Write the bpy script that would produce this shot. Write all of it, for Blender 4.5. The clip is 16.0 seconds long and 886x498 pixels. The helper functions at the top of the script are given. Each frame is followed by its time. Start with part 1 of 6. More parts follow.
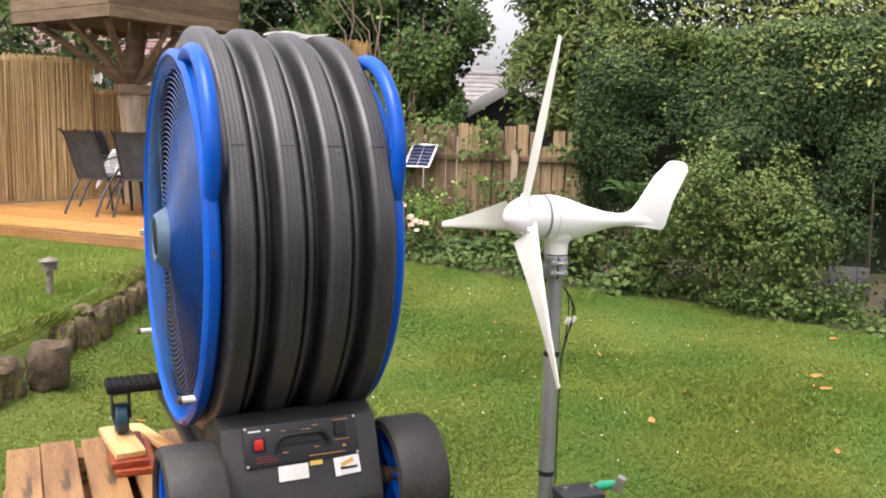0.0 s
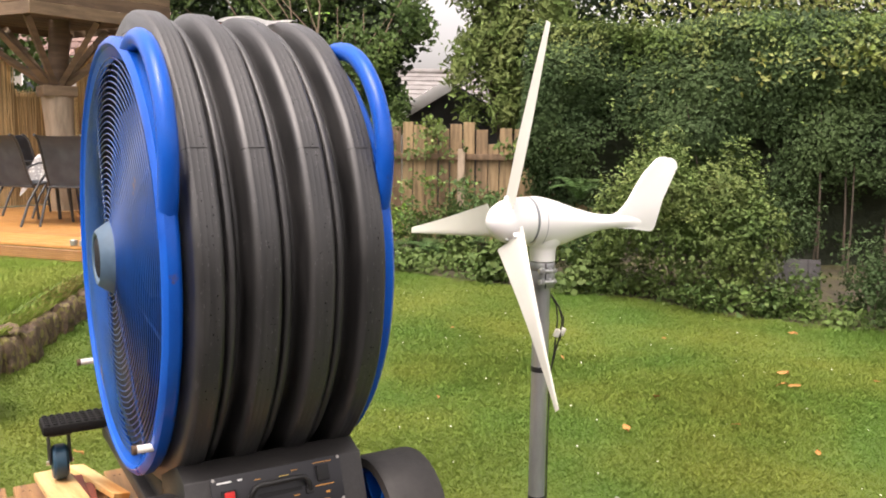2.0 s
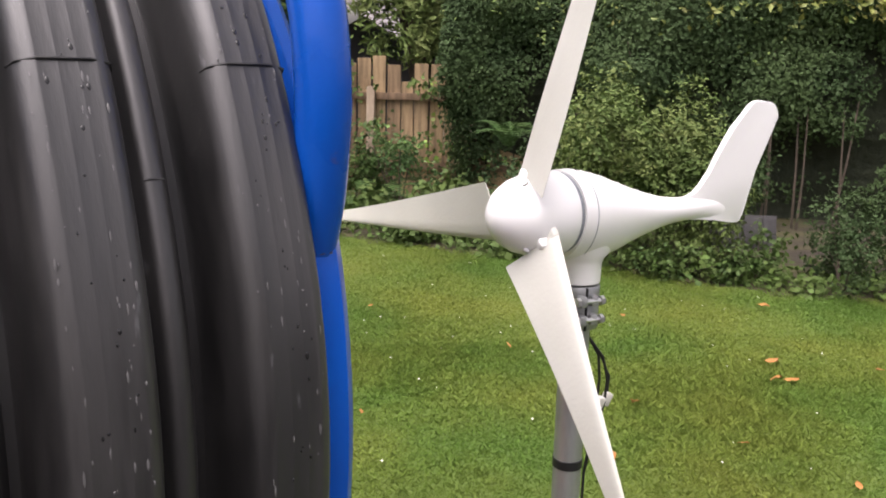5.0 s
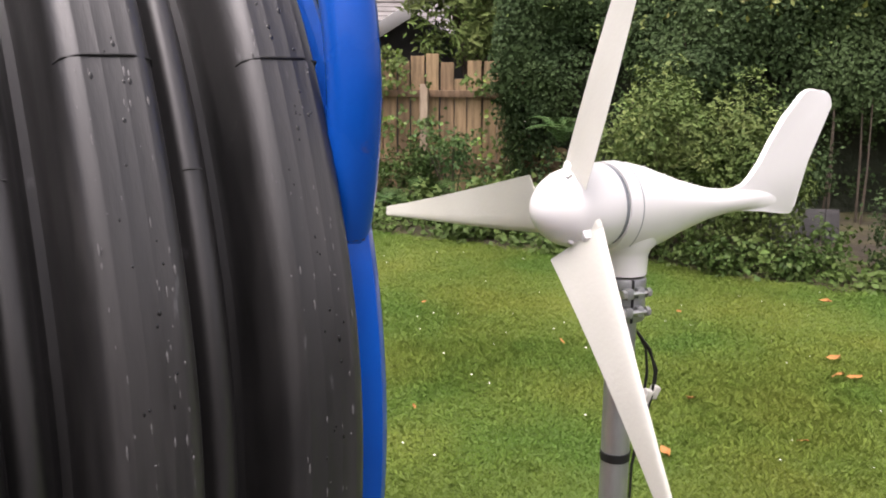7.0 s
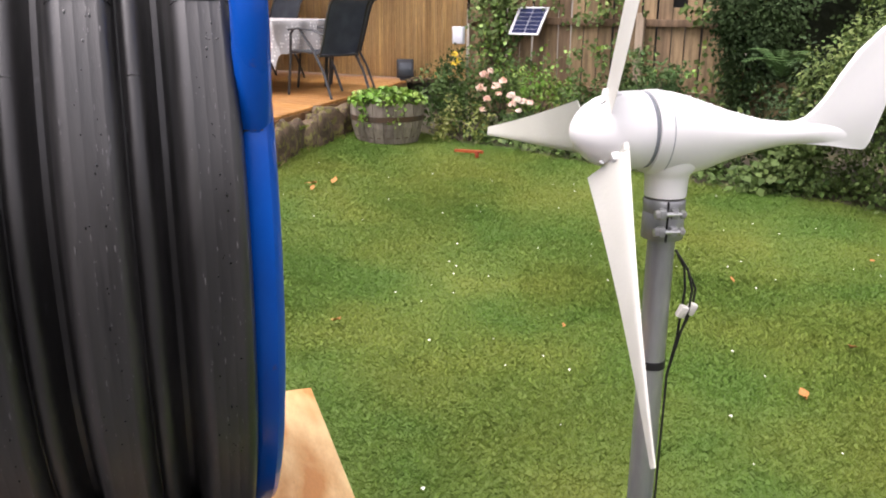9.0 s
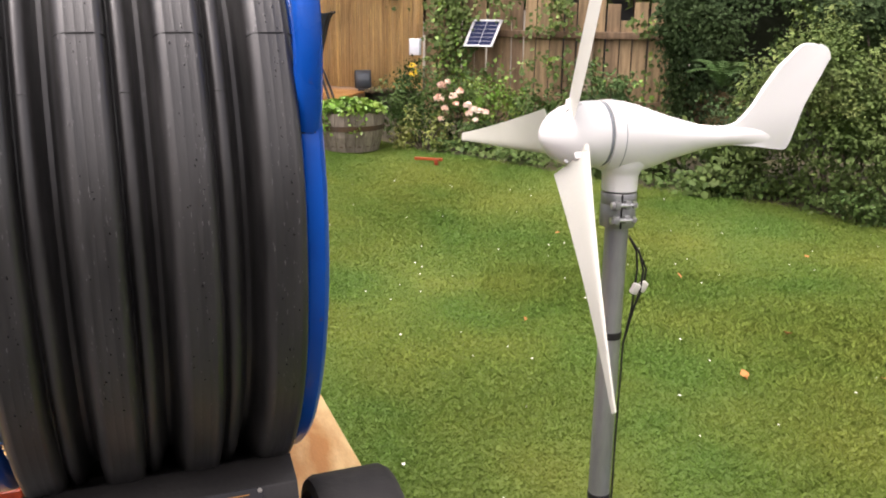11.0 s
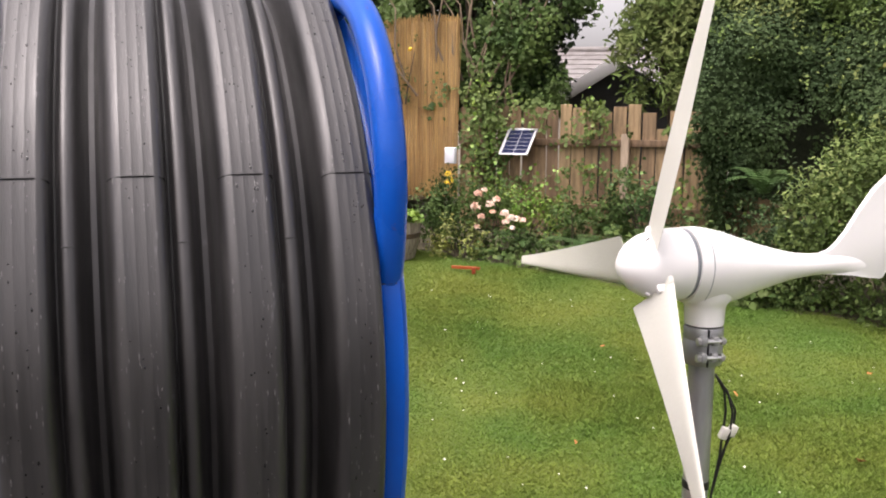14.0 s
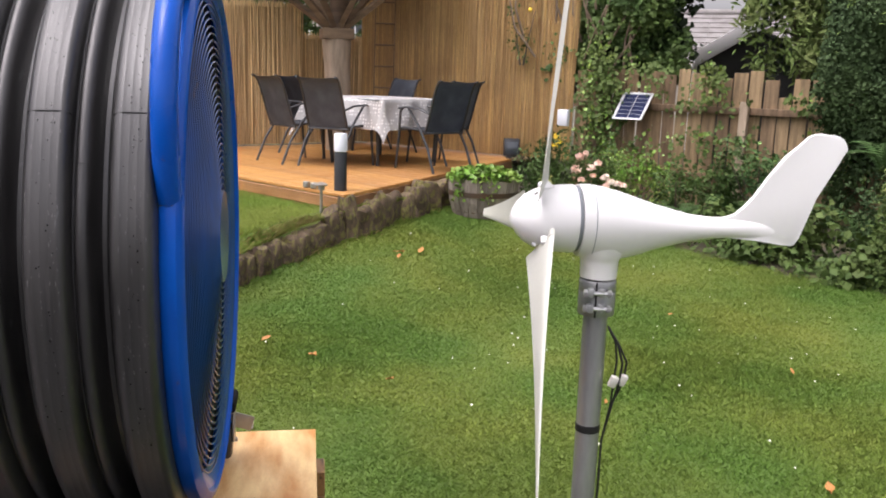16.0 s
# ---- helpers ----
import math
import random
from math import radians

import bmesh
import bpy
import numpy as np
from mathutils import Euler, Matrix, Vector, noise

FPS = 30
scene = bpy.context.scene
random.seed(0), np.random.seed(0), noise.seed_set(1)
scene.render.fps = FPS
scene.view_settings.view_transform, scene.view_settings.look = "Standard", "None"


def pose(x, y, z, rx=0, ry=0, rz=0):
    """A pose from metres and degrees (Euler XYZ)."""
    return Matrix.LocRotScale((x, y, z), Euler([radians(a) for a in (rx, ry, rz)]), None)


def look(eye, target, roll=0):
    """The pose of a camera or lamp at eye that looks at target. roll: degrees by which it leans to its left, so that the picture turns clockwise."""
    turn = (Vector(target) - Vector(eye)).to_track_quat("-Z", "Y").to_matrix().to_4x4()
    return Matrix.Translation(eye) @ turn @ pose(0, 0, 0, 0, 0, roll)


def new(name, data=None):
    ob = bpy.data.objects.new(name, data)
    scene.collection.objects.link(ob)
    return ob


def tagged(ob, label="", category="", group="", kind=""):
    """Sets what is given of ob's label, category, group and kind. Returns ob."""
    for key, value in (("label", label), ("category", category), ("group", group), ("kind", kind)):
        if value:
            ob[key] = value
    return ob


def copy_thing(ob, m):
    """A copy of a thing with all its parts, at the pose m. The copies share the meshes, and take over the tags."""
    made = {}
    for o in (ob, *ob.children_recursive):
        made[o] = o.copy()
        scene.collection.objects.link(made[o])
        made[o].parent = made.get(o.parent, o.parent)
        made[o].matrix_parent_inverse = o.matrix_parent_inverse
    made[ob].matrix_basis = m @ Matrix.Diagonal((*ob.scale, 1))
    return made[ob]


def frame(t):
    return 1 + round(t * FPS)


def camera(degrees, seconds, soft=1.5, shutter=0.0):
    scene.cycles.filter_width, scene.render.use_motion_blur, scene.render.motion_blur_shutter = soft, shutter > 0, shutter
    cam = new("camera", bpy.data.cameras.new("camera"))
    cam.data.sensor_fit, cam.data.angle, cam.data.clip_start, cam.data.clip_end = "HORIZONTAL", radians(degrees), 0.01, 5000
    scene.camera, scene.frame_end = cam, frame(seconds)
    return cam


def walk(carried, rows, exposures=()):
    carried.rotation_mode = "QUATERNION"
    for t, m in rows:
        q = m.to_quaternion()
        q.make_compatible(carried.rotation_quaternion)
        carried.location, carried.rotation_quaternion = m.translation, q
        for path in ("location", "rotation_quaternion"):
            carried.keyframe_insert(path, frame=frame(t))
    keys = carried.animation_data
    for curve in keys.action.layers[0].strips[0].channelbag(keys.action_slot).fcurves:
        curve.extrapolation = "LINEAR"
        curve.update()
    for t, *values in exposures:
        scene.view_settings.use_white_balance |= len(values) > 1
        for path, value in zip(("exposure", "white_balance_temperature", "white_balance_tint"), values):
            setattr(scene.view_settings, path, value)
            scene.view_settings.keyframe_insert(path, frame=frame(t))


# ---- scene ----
cam = camera(55.3, 16.0, soft=1.9)
PATH = [
    (0, (0.191, -0.397, 1.511), (0.11, 1.585, 1.253), 1.5),
    (0.5, (0.188, -0.363, 1.511), (0.112, 1.618, 1.246), 1.6),
    (1, (0.137, -0.284, 1.519), (0.068, 1.696, 1.25), 1.9),
    (1.5, (0.073, -0.17, 1.511), (0.059, 1.812, 1.241), 1.6),
    (2, (0.059, -0.136, 1.507), (0.126, 1.847, 1.249), 0.6),
    (2.5, (0.064, -0.098, 1.499), (0.155, 1.881, 1.222), 0.4),
    (3, (0.109, 0.084, 1.49), (0.138, 2.06, 1.179), 0.1),
    (3.5, (0.185, 0.374, 1.52), (0.078, 2.352, 1.239), 2.2),
    (4, (0.156, 0.604, 1.516), (0.042, 2.572, 1.18), 2.8),
    (4.5, (0.041, 0.886, 1.507), (0.198, 2.843, 1.127), 2.4),
    (5, (-0.012, 1.055, 1.481), (0.295, 2.992, 1.088), 1.4),
    (7.5, (0.02, 1.022, 1.476), (0.112, 2.979, 1.071), -0.2),
    (8, (0.114, 0.963, 1.484), (0.055, 2.912, 1.038), 0.1),
    (8.5, (0.255, 0.894, 1.484), (-0.05, 2.799, 0.958), 1.6),
    (9, (0.34, 0.833, 1.487), (-0.021, 2.718, 0.926), 0.5),
    (9.5, (0.339, 0.852, 1.487), (-0.014, 2.735, 0.912), 0.2),
    (12, (0.3, 0.335, 1.531), (0.09, 2.282, 1.125), 1.3),
    (12.5, (0.311, 0.306, 1.532), (0.081, 2.267, 1.21), 1.4),
    (13, (0.296, 0.311, 1.536), (0.062, 2.272, 1.218), 0.9),
    (13.5, (0.27, 0.447, 1.535), (0.009, 2.408, 1.245), 0.5),
    (14, (0.21, 0.709, 1.547), (-0.118, 2.658, 1.243), 0.3),
    (14.5, (0.155, 0.84, 1.546), (-0.004, 2.813, 1.26), 0.4),
    (15, (0.375, 0.734, 1.507), (0.0, 2.676, 1.21), 1.2),
    (15.5, (0.643, 0.636, 1.546), (0.089, 2.508, 1.111), 3.3),
    (16, (0.747, 0.67, 1.549), (0.084, 2.515, 1.15), 1.9),
]
walk(cam, [(t, look(eye, target, roll)) for t, eye, target, roll in PATH], [(0, 0.28, 6600, 17.5), (1, 0.28, 6650, 18), (2, 0.33, 7150, 19), (2.5, 0.32, 7150, 19.5), (3.5, 0.29, 7000, 21), (4, 0.08, 6800, 21.5), (4.5, -0.04, 6650, 22), (5, -0.02, 6650, 22), (7.5, 0.08, 6700, 22), (8.5, 0.16, 6500, 22), (9.5, 0.13, 6550, 22), (12, 0.19, 6950, 20), (12.5, 0.32, 6950, 20.5), (13, 0.33, 7000, 20.5), (13.5, 0.30, 7050, 21), (14, 0.10, 6800, 21.5), (15, -0.05, 6550, 21), (16, -0.05, 6450, 20)])

# ---- light ----
world = bpy.data.worlds.new("overcast_sky")
scene.world = world
world.use_nodes = True
wn = world.node_tree
wn.nodes.clear()
sky = wn.nodes.new("ShaderNodeTexSky")
sky.sky_type, sky.sun_disc = "NISHITA", False
sky.sun_elevation, sky.sun_rotation = radians(67), radians(220)
sky.air_density, sky.dust_density, sky.ozone_density = 1.0, 6.0, 1.0
grey = wn.nodes.new("ShaderNodeHueSaturation")
grey.inputs["Saturation"].default_value = 0.18
grey.inputs["Value"].default_value = 2.1
back = wn.nodes.new("ShaderNodeBackground")
back.inputs["Strength"].default_value = 0.15
wout = wn.nodes.new("ShaderNodeOutputWorld")
wn.links.new(sky.outputs[0], grey.inputs["Color"])
wn.links.new(grey.outputs[0], back.inputs["Color"])
wn.links.new(back.outputs[0], wout.inputs["Surface"])
sun_data = bpy.data.lights.new("sun", "SUN")
sun_data.energy, sun_data.angle, sun_data.color = 0.9, radians(50), (1.0, 0.97, 0.92)
sun = new("sun", sun_data)
sun.matrix_world = look((-2.2, -2.6, 8.2), (0, 0, 0))


# ---- materials ----
def material(name, base, rough=0.6, metal=0.0, vary=0.0, scale=8.0, tint=None, bump=0.0, bump_scale=60.0, island=0.0, obj_random=0.0,
             stretch=(1, 1, 1), coat=0.0, rough_vary=0.0, spots=None, coat_rough=0.15, spec=0.5):
    """A surface with colour variation at two scales, fine relief and optional wear spots of another colour."""
    m = bpy.data.materials.new(name)
    m.use_nodes = True
    t = m.node_tree
    b = t.nodes["Principled BSDF"]
    N, L = t.nodes.new, t.links.new
    b.inputs["Roughness"].default_value, b.inputs["Metallic"].default_value = rough, metal
    b.inputs["Coat Weight"].default_value = coat
    b.inputs["Specular IOR Level"].default_value = spec
    b.inputs["Coat Roughness"].default_value = coat_rough
    co = N("ShaderNodeTexCoord")
    mp = N("ShaderNodeMapping")
    mp.inputs["Scale"].default_value = stretch
    L(co.outputs["Object"], mp.inputs["Vector"])
    col = N("ShaderNodeRGB")
    col.outputs[0].default_value = (*base, 1)
    out = col.outputs[0]
    big = N("ShaderNodeTexNoise")
    big.inputs["Scale"].default_value, big.inputs["Detail"].default_value = scale, 5
    L(mp.outputs[0], big.inputs["Vector"])
    fine = N("ShaderNodeTexNoise")
    fine.inputs["Scale"].default_value, fine.inputs["Detail"].default_value = bump_scale, 4
    L(mp.outputs[0], fine.inputs["Vector"])
    if tint is not None:
        ramp = N("ShaderNodeMapRange")
        ramp.inputs["From Min"].default_value, ramp.inputs["From Max"].default_value = 0.38, 0.64
        L(big.outputs["Fac"], ramp.inputs["Value"])
        mix = N("ShaderNodeMix")
        mix.data_type = "RGBA"
        L(ramp.outputs[0], mix.inputs["Factor"])
        L(out, mix.inputs["A"])
        mix.inputs["B"].default_value = (*tint, 1)
        out = mix.outputs["Result"]
    if spots is not None:
        sp = N("ShaderNodeTexNoise")
        sp.inputs["Scale"].default_value, sp.inputs["Detail"].default_value = spots[1], 6
        L(mp.outputs[0], sp.inputs["Vector"])
        r2 = N("ShaderNodeMapRange")
        r2.inputs["From Min"].default_value, r2.inputs["From Max"].default_value = spots[2], spots[2] + 0.05
        L(sp.outputs["Fac"], r2.inputs["Value"])
        mx = N("ShaderNodeMix")
        mx.data_type = "RGBA"
        L(r2.outputs[0], mx.inputs["Factor"])
        L(out, mx.inputs["A"])
        mx.inputs["B"].default_value = (*spots[0], 1)
        out = mx.outputs["Result"]
    if vary or island or obj_random:
        hs = N("ShaderNodeHueSaturation")
        L(out, hs.inputs["Color"])
        val = N("ShaderNodeMath")
        val.operation = "MULTIPLY_ADD"
        L(fine.outputs["Fac"], val.inputs[0])
        val.inputs[1].default_value, val.inputs[2].default_value = 2 * vary, 1 - vary
        v = val.outputs[0]
        for amount, kind in ((island, "island"), (obj_random, "object")):
            if amount:
                src = N("ShaderNodeNewGeometry") if kind == "island" else N("ShaderNodeObjectInfo")
                rnd = src.outputs["Random Per Island"] if kind == "island" else src.outputs["Random"]
                a = N("ShaderNodeMath")
                a.operation = "MULTIPLY_ADD"
                L(rnd, a.inputs[0])
                a.inputs[1].default_value, a.inputs[2].default_value = 2 * amount, 1 - amount
                p = N("ShaderNodeMath")
                p.operation = "MULTIPLY"
                L(v, p.inputs[0])
                L(a.outputs[0], p.inputs[1])
                v = p.outputs[0]
                h = N("ShaderNodeMath")
                h.operation = "MULTIPLY_ADD"
                L(rnd, h.inputs[0])
                h.inputs[1].default_value, h.inputs[2].default_value = 0.05 * amount, 0.5 - 0.025 * amount
                L(h.outputs[0], hs.inputs["Hue"])
        L(v, hs.inputs["Value"])
        out = hs.outputs[0]
    L(out, b.inputs["Base Color"])
    if rough_vary:
        rr = N("ShaderNodeMapRange")
        rr.inputs["From Min"].default_value, rr.inputs["From Max"].default_value = 0.3, 0.7
        rr.inputs["To Min"].default_value, rr.inputs["To Max"].default_value = rough - rough_vary, rough + rough_vary
        L(big.outputs["Fac"], rr.inputs["Value"])
        L(rr.outputs[0], b.inputs["Roughness"])
    if bump:
        bp = N("ShaderNodeBump")
        bp.inputs["Strength"].default_value, bp.inputs["Distance"].default_value = 1.0, bump
        L(fine.outputs["Fac"], bp.inputs["Height"])
        L(bp.outputs[0], b.inputs["Normal"])
    return m


M = {}
M["black"] = material("black_moulded_plastic", (0.0075, 0.0071, 0.0070), 0.50, tint=(0.0190, 0.0175, 0.0172), coat=0.95, coat_rough=0.45, scale=5, stretch=(5, 1, 1), vary=0.25, bump=0.0005, bump_scale=60, rough_vary=0.1, spots=((0.060, 0.060, 0.062), 30, 0.68))


def wet_streaks(m):
    """Runs of rain round the drum: long narrow wet streaks that are darker and smoother than the dry film between them."""
    t = m.node_tree
    b = t.nodes["Principled BSDF"]
    N, L = t.nodes.new, t.links.new
    co, mp, no, mr, mx, rg = (N(k) for k in ("ShaderNodeTexCoord", "ShaderNodeMapping", "ShaderNodeTexNoise", "ShaderNodeMapRange", "ShaderNodeMix", "ShaderNodeMapRange"))
    mp.inputs["Scale"].default_value = (46, 2.6, 2.6)
    no.inputs["Scale"].default_value, no.inputs["Detail"].default_value, no.inputs["Roughness"].default_value = 1.6, 7, 0.62
    mr.inputs["From Min"].default_value, mr.inputs["From Max"].default_value = 0.47, 0.60
    rg.inputs["To Min"].default_value, rg.inputs["To Max"].default_value = 0.52, 0.36
    mx.data_type, mx.blend_type = "RGBA", "MULTIPLY"
    mx.inputs["B"].default_value = (0.45, 0.45, 0.46, 1)
    old = b.inputs["Base Color"].links[0].from_socket
    L(co.outputs["Object"], mp.inputs["Vector"])
    L(mp.outputs[0], no.inputs["Vector"])
    L(no.outputs["Fac"], mr.inputs["Value"])
    L(mr.outputs[0], mx.inputs["Factor"])
    L(old, mx.inputs["A"])
    L(mx.outputs["Result"], b.inputs["Base Color"])
    L(mr.outputs[0], rg.inputs["Value"])
    L(rg.outputs[0], b.inputs["Coat Roughness"])


wet_streaks(M["black"])
M["seam"] = material("mould_seam", (0.008, 0.008, 0.008), 0.6)
M["blue"] = material("glossy_blue_paint", (0.0, 0.074, 0.42), 0.32, spec=0.10, coat=0.35, coat_rough=0.07, tint=(0.0, 0.095, 0.50), scale=6, bump=0.0004, bump_scale=40, spots=((0.10, 0.06, 0.035), 16, 0.69), rough_vary=0.08)
M["wire"] = material("blue_coated_wire", (0.0, 0.065, 0.30), 0.3, coat=0.3, tint=(0.01, 0.05, 0.18), scale=7, spots=((0.16, 0.09, 0.04), 7, 0.68))
M["fanblue"] = material("blue_fan_blade", (0.003, 0.022, 0.10), 0.45, tint=(0.003, 0.016, 0.07), scale=5)
M["hub"] = material("slate_blue_plastic", (0.055, 0.105, 0.16), 0.5, vary=0.15, scale=20, tint=(0.075, 0.13, 0.19), bump=0.0005)
M["box"] = material("black_painted_steel", (0.019, 0.018, 0.018), 0.46, vary=0.3, bump=0.0006, bump_scale=120, tint=(0.028, 0.026, 0.025), spots=((0.06, 0.05, 0.04), 30, 0.72))
M["rubber"] = material("black_rubber", (0.018, 0.0165, 0.0155), 0.62, vary=0.4, bump=0.002, bump_scale=45, tint=(0.034, 0.031, 0.028), spots=((0.13, 0.12, 0.10), 26, 0.70))
M["tread"] = material("rough_black_tread", (0.006, 0.006, 0.006), 0.7, spec=0.2, vary=0.4, bump=0.002, bump_scale=60)
M["castor"] = material("teal_castor_tyre", (0.008, 0.035, 0.065), 0.45, tint=(0.012, 0.05, 0.085), scale=20, vary=0.3)
M["pineblock"] = material("fresh_pine_block", (0.66, 0.44, 0.20), 0.55, tint=(0.50, 0.29, 0.11), scale=5, stretch=(7, 1, 7), vary=0.25, bump=0.001, bump_scale=30, spots=((0.20, 0.11, 0.05), 9, 0.66))
M["boulder"] = material("brown_boulder", (0.110, 0.078, 0.046), 0.9, tint=(0.066, 0.047, 0.030), scale=7, vary=0.35, bump=0.008, bump_scale=22)
M["lamp"] = material("tarnished_steel", (0.34, 0.30, 0.26), 0.45, metal=0.5, tint=(0.22, 0.19, 0.16), scale=22, vary=0.2)
M["palegrass"] = material("pale_grass_blade", (0.215, 0.315, 0.052), 0.75, spec=0.3, island=0.16, tint=(0.300, 0.355, 0.078), scale=1.4)
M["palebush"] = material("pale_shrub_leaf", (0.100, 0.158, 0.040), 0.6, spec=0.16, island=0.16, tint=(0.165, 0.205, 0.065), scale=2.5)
M["dark"] = material("dark_interior", (0.008, 0.008, 0.009), 0.8)
M["drop"] = material("water_drop_on_plastic", (0.012, 0.012, 0.012), 0.12)
M["fleck"] = material("pale_scuff", (0.115, 0.113, 0.112), 0.5)
M["panel"] = material("dark_grey_panel", (0.012, 0.012, 0.015), 0.45, vary=0.1, bump=0.0003)
M["red"] = material("red_switch", (0.55, 0.02, 0.015), 0.35)
M["redprint"] = material("dull_red_print", (0.30, 0.03, 0.03), 0.5)
M["orange"] = material("orange_print", (0.55, 0.25, 0.05), 0.5)
M["whiteprint"] = material("white_print", (0.75, 0.75, 0.74), 0.5)
M["sticker"] = material("white_sticker", (0.72, 0.71, 0.68), 0.5, tint=(0.60, 0.58, 0.54), scale=30)
M["gold"] = material("gold_sticker", (0.55, 0.38, 0.08), 0.4)
M["white"] = material("white_gelcoat", (0.92, 0.915, 0.90), 0.28, coat=0.2, tint=(0.89, 0.885, 0.87), scale=4, bump=0.0003, bump_scale=25)
M["blade"] = material("white_nylon_blade", (0.70, 0.70, 0.63), 0.42, tint=(0.63, 0.63, 0.56), scale=5, bump=0.0004, bump_scale=160)
M["gap"] = material("grey_gasket", (0.22, 0.24, 0.26), 0.5)
M["galv"] = material("galvanised_steel", (0.44, 0.45, 0.45), 0.42, metal=0.65, tint=(0.31, 0.32, 0.32), scale=9, stretch=(1, 1, 0.25), vary=0.15, bump=0.0005, bump_scale=90, rough_vary=0.12)
M["bolt"] = material("zinc_bolt", (0.62, 0.62, 0.62), 0.3, metal=0.9)
M["tape"] = material("black_tape", (0.012, 0.012, 0.013), 0.5)
M["cable"] = material("black_cable", (0.012, 0.012, 0.012), 0.5)
M["nylon"] = material("white_nylon", (0.72, 0.70, 0.64), 0.5)
M["pine"] = material("weathered_pine", (0.34, 0.180, 0.072), 0.38, tint=(0.17, 0.082, 0.033), scale=3, stretch=(6, 0.8, 6), vary=0.3, bump=0.002, bump_scale=22, obj_random=0.28, spots=((0.07, 0.04, 0.02), 5, 0.60))
M["ply"] = material("pale_plywood", (0.93, 0.66, 0.31), 0.45, tint=(0.62, 0.27, 0.07), scale=2.8, stretch=(4.5, 1.3, 1), vary=0.12, bump=0.0006, bump_scale=50, spots=((0.28, 0.16, 0.07), 9, 0.70))
M["redwood"] = material("red_stained_board", (0.34, 0.060, 0.018), 0.4, tint=(0.22, 0.036, 0.012), scale=8, stretch=(5, 1, 5), vary=0.2, obj_random=0.2)
M["deck"] = material("orange_stained_decking", (0.50, 0.255, 0.078), 0.40, tint=(0.39, 0.188, 0.052), scale=4, stretch=(1, 7, 1), vary=0.2, bump=0.0015, bump_scale=30, obj_random=0.18, rough_vary=0.1)
M["deckside"] = material("ribbed_decking_edge", (0.30, 0.155, 0.065), 0.6, vary=0.2, tint=(0.2, 0.11, 0.05), scale=7, bump=0.001)
# two reed colours: the first toned down for shade, the second for open light
M["reed"] = material("dry_reed", (0.56, 0.365, 0.145), 0.6, island=0.35, tint=(0.43, 0.270, 0.105), scale=2.6, vary=0.35, stretch=(1.3, 1.3, 0.8), bump_scale=24)
M["palereed"] = material("lit_reed", (0.80, 0.61, 0.33), 0.6, island=0.36, tint=(0.66, 0.47, 0.23), scale=2.6, vary=0.2, stretch=(1, 1, 0.35))
M["reedback"] = material("reed_backing", (0.48, 0.32, 0.15), 0.8, vary=0.3, stretch=(60, 60, 1), bump_scale=10)
M["fence"] = material("weathered_fence_board", (0.30, 0.200, 0.112), 0.75, tint=(0.160, 0.108, 0.060), scale=3, stretch=(7, 7, 0.8), vary=0.3, bump=0.003, bump_scale=28, obj_random=0.32)
M["greyboard"] = material("weathered_grey_board", (0.055, 0.052, 0.052), 0.7, tint=(0.035, 0.033, 0.033), scale=4, stretch=(1, 6, 6), vary=0.25, bump=0.002, bump_scale=30)
M["platform"] = material("grey_brown_timber", (0.19, 0.125, 0.075), 0.7, tint=(0.12, 0.080, 0.048), scale=3, stretch=(1, 1, 6), vary=0.25, bump=0.002, bump_scale=28, obj_random=0.25)
M["trunk"] = material("pale_stripped_trunk", (0.36, 0.28, 0.20), 0.7, tint=(0.25, 0.19, 0.13), scale=4, stretch=(4, 4, 0.6), vary=0.2, bump=0.004, bump_scale=20)
M["bark"] = material("tree_bark", (0.10, 0.075, 0.055), 0.85, vary=0.35, bump=0.006, bump_scale=18, tint=(0.06, 0.05, 0.035))
M["stone"] = material("mossy_stone", (0.135, 0.092, 0.055), 0.9, tint=(0.066, 0.046, 0.029), scale=6, vary=0.4, bump=0.012, bump_scale=16, obj_random=0.3, spots=((0.17, 0.15, 0.045), 5, 0.53))
M["soil"] = material("dark_soil", (0.040, 0.031, 0.021), 0.9, vary=0.4, bump=0.02, bump_scale=14, tint=(0.08, 0.075, 0.03), scale=3)
# unseen near ground, made dark to cut green light bounced onto the drum
M["unseen_ground"] = material("unseen_dark_ground", (0.055, 0.056, 0.056), 0.6, tint=(0.038, 0.039, 0.039), scale=1.5, vary=0.3, bump=0.003, bump_scale=60)
M["lawn"] = material("lawn_turf", (0.076, 0.140, 0.020), 0.85, tint=(0.135, 0.168, 0.027), scale=0.9, vary=0.25, bump=0.01, bump_scale=40)
M["grass"] = material("grass_blade", (0.095, 0.175, 0.026), 0.75, spec=0.25, island=0.22, tint=(0.185, 0.228, 0.039), scale=0.9)
M["straw"] = material("straw_coloured_grass", (0.42, 0.34, 0.13), 0.7, island=0.3, tint=(0.30, 0.28, 0.085), scale=3)
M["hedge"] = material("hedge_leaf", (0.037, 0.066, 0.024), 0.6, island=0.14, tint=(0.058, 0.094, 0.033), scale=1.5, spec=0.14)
M["bush"] = material("shrub_leaf", (0.066, 0.110, 0.028), 0.6, island=0.16, spec=0.16, tint=(0.108, 0.148, 0.042), scale=2.2)
M["ivy"] = material("ivy_leaf", (0.042, 0.080, 0.020), 0.55, spec=0.18, island=0.2, tint=(0.085, 0.135, 0.032), scale=2)
M["lime"] = material("bright_green_leaf", (0.13, 0.26, 0.03), 0.45, island=0.4, tint=(0.21, 0.30, 0.05), scale=3)
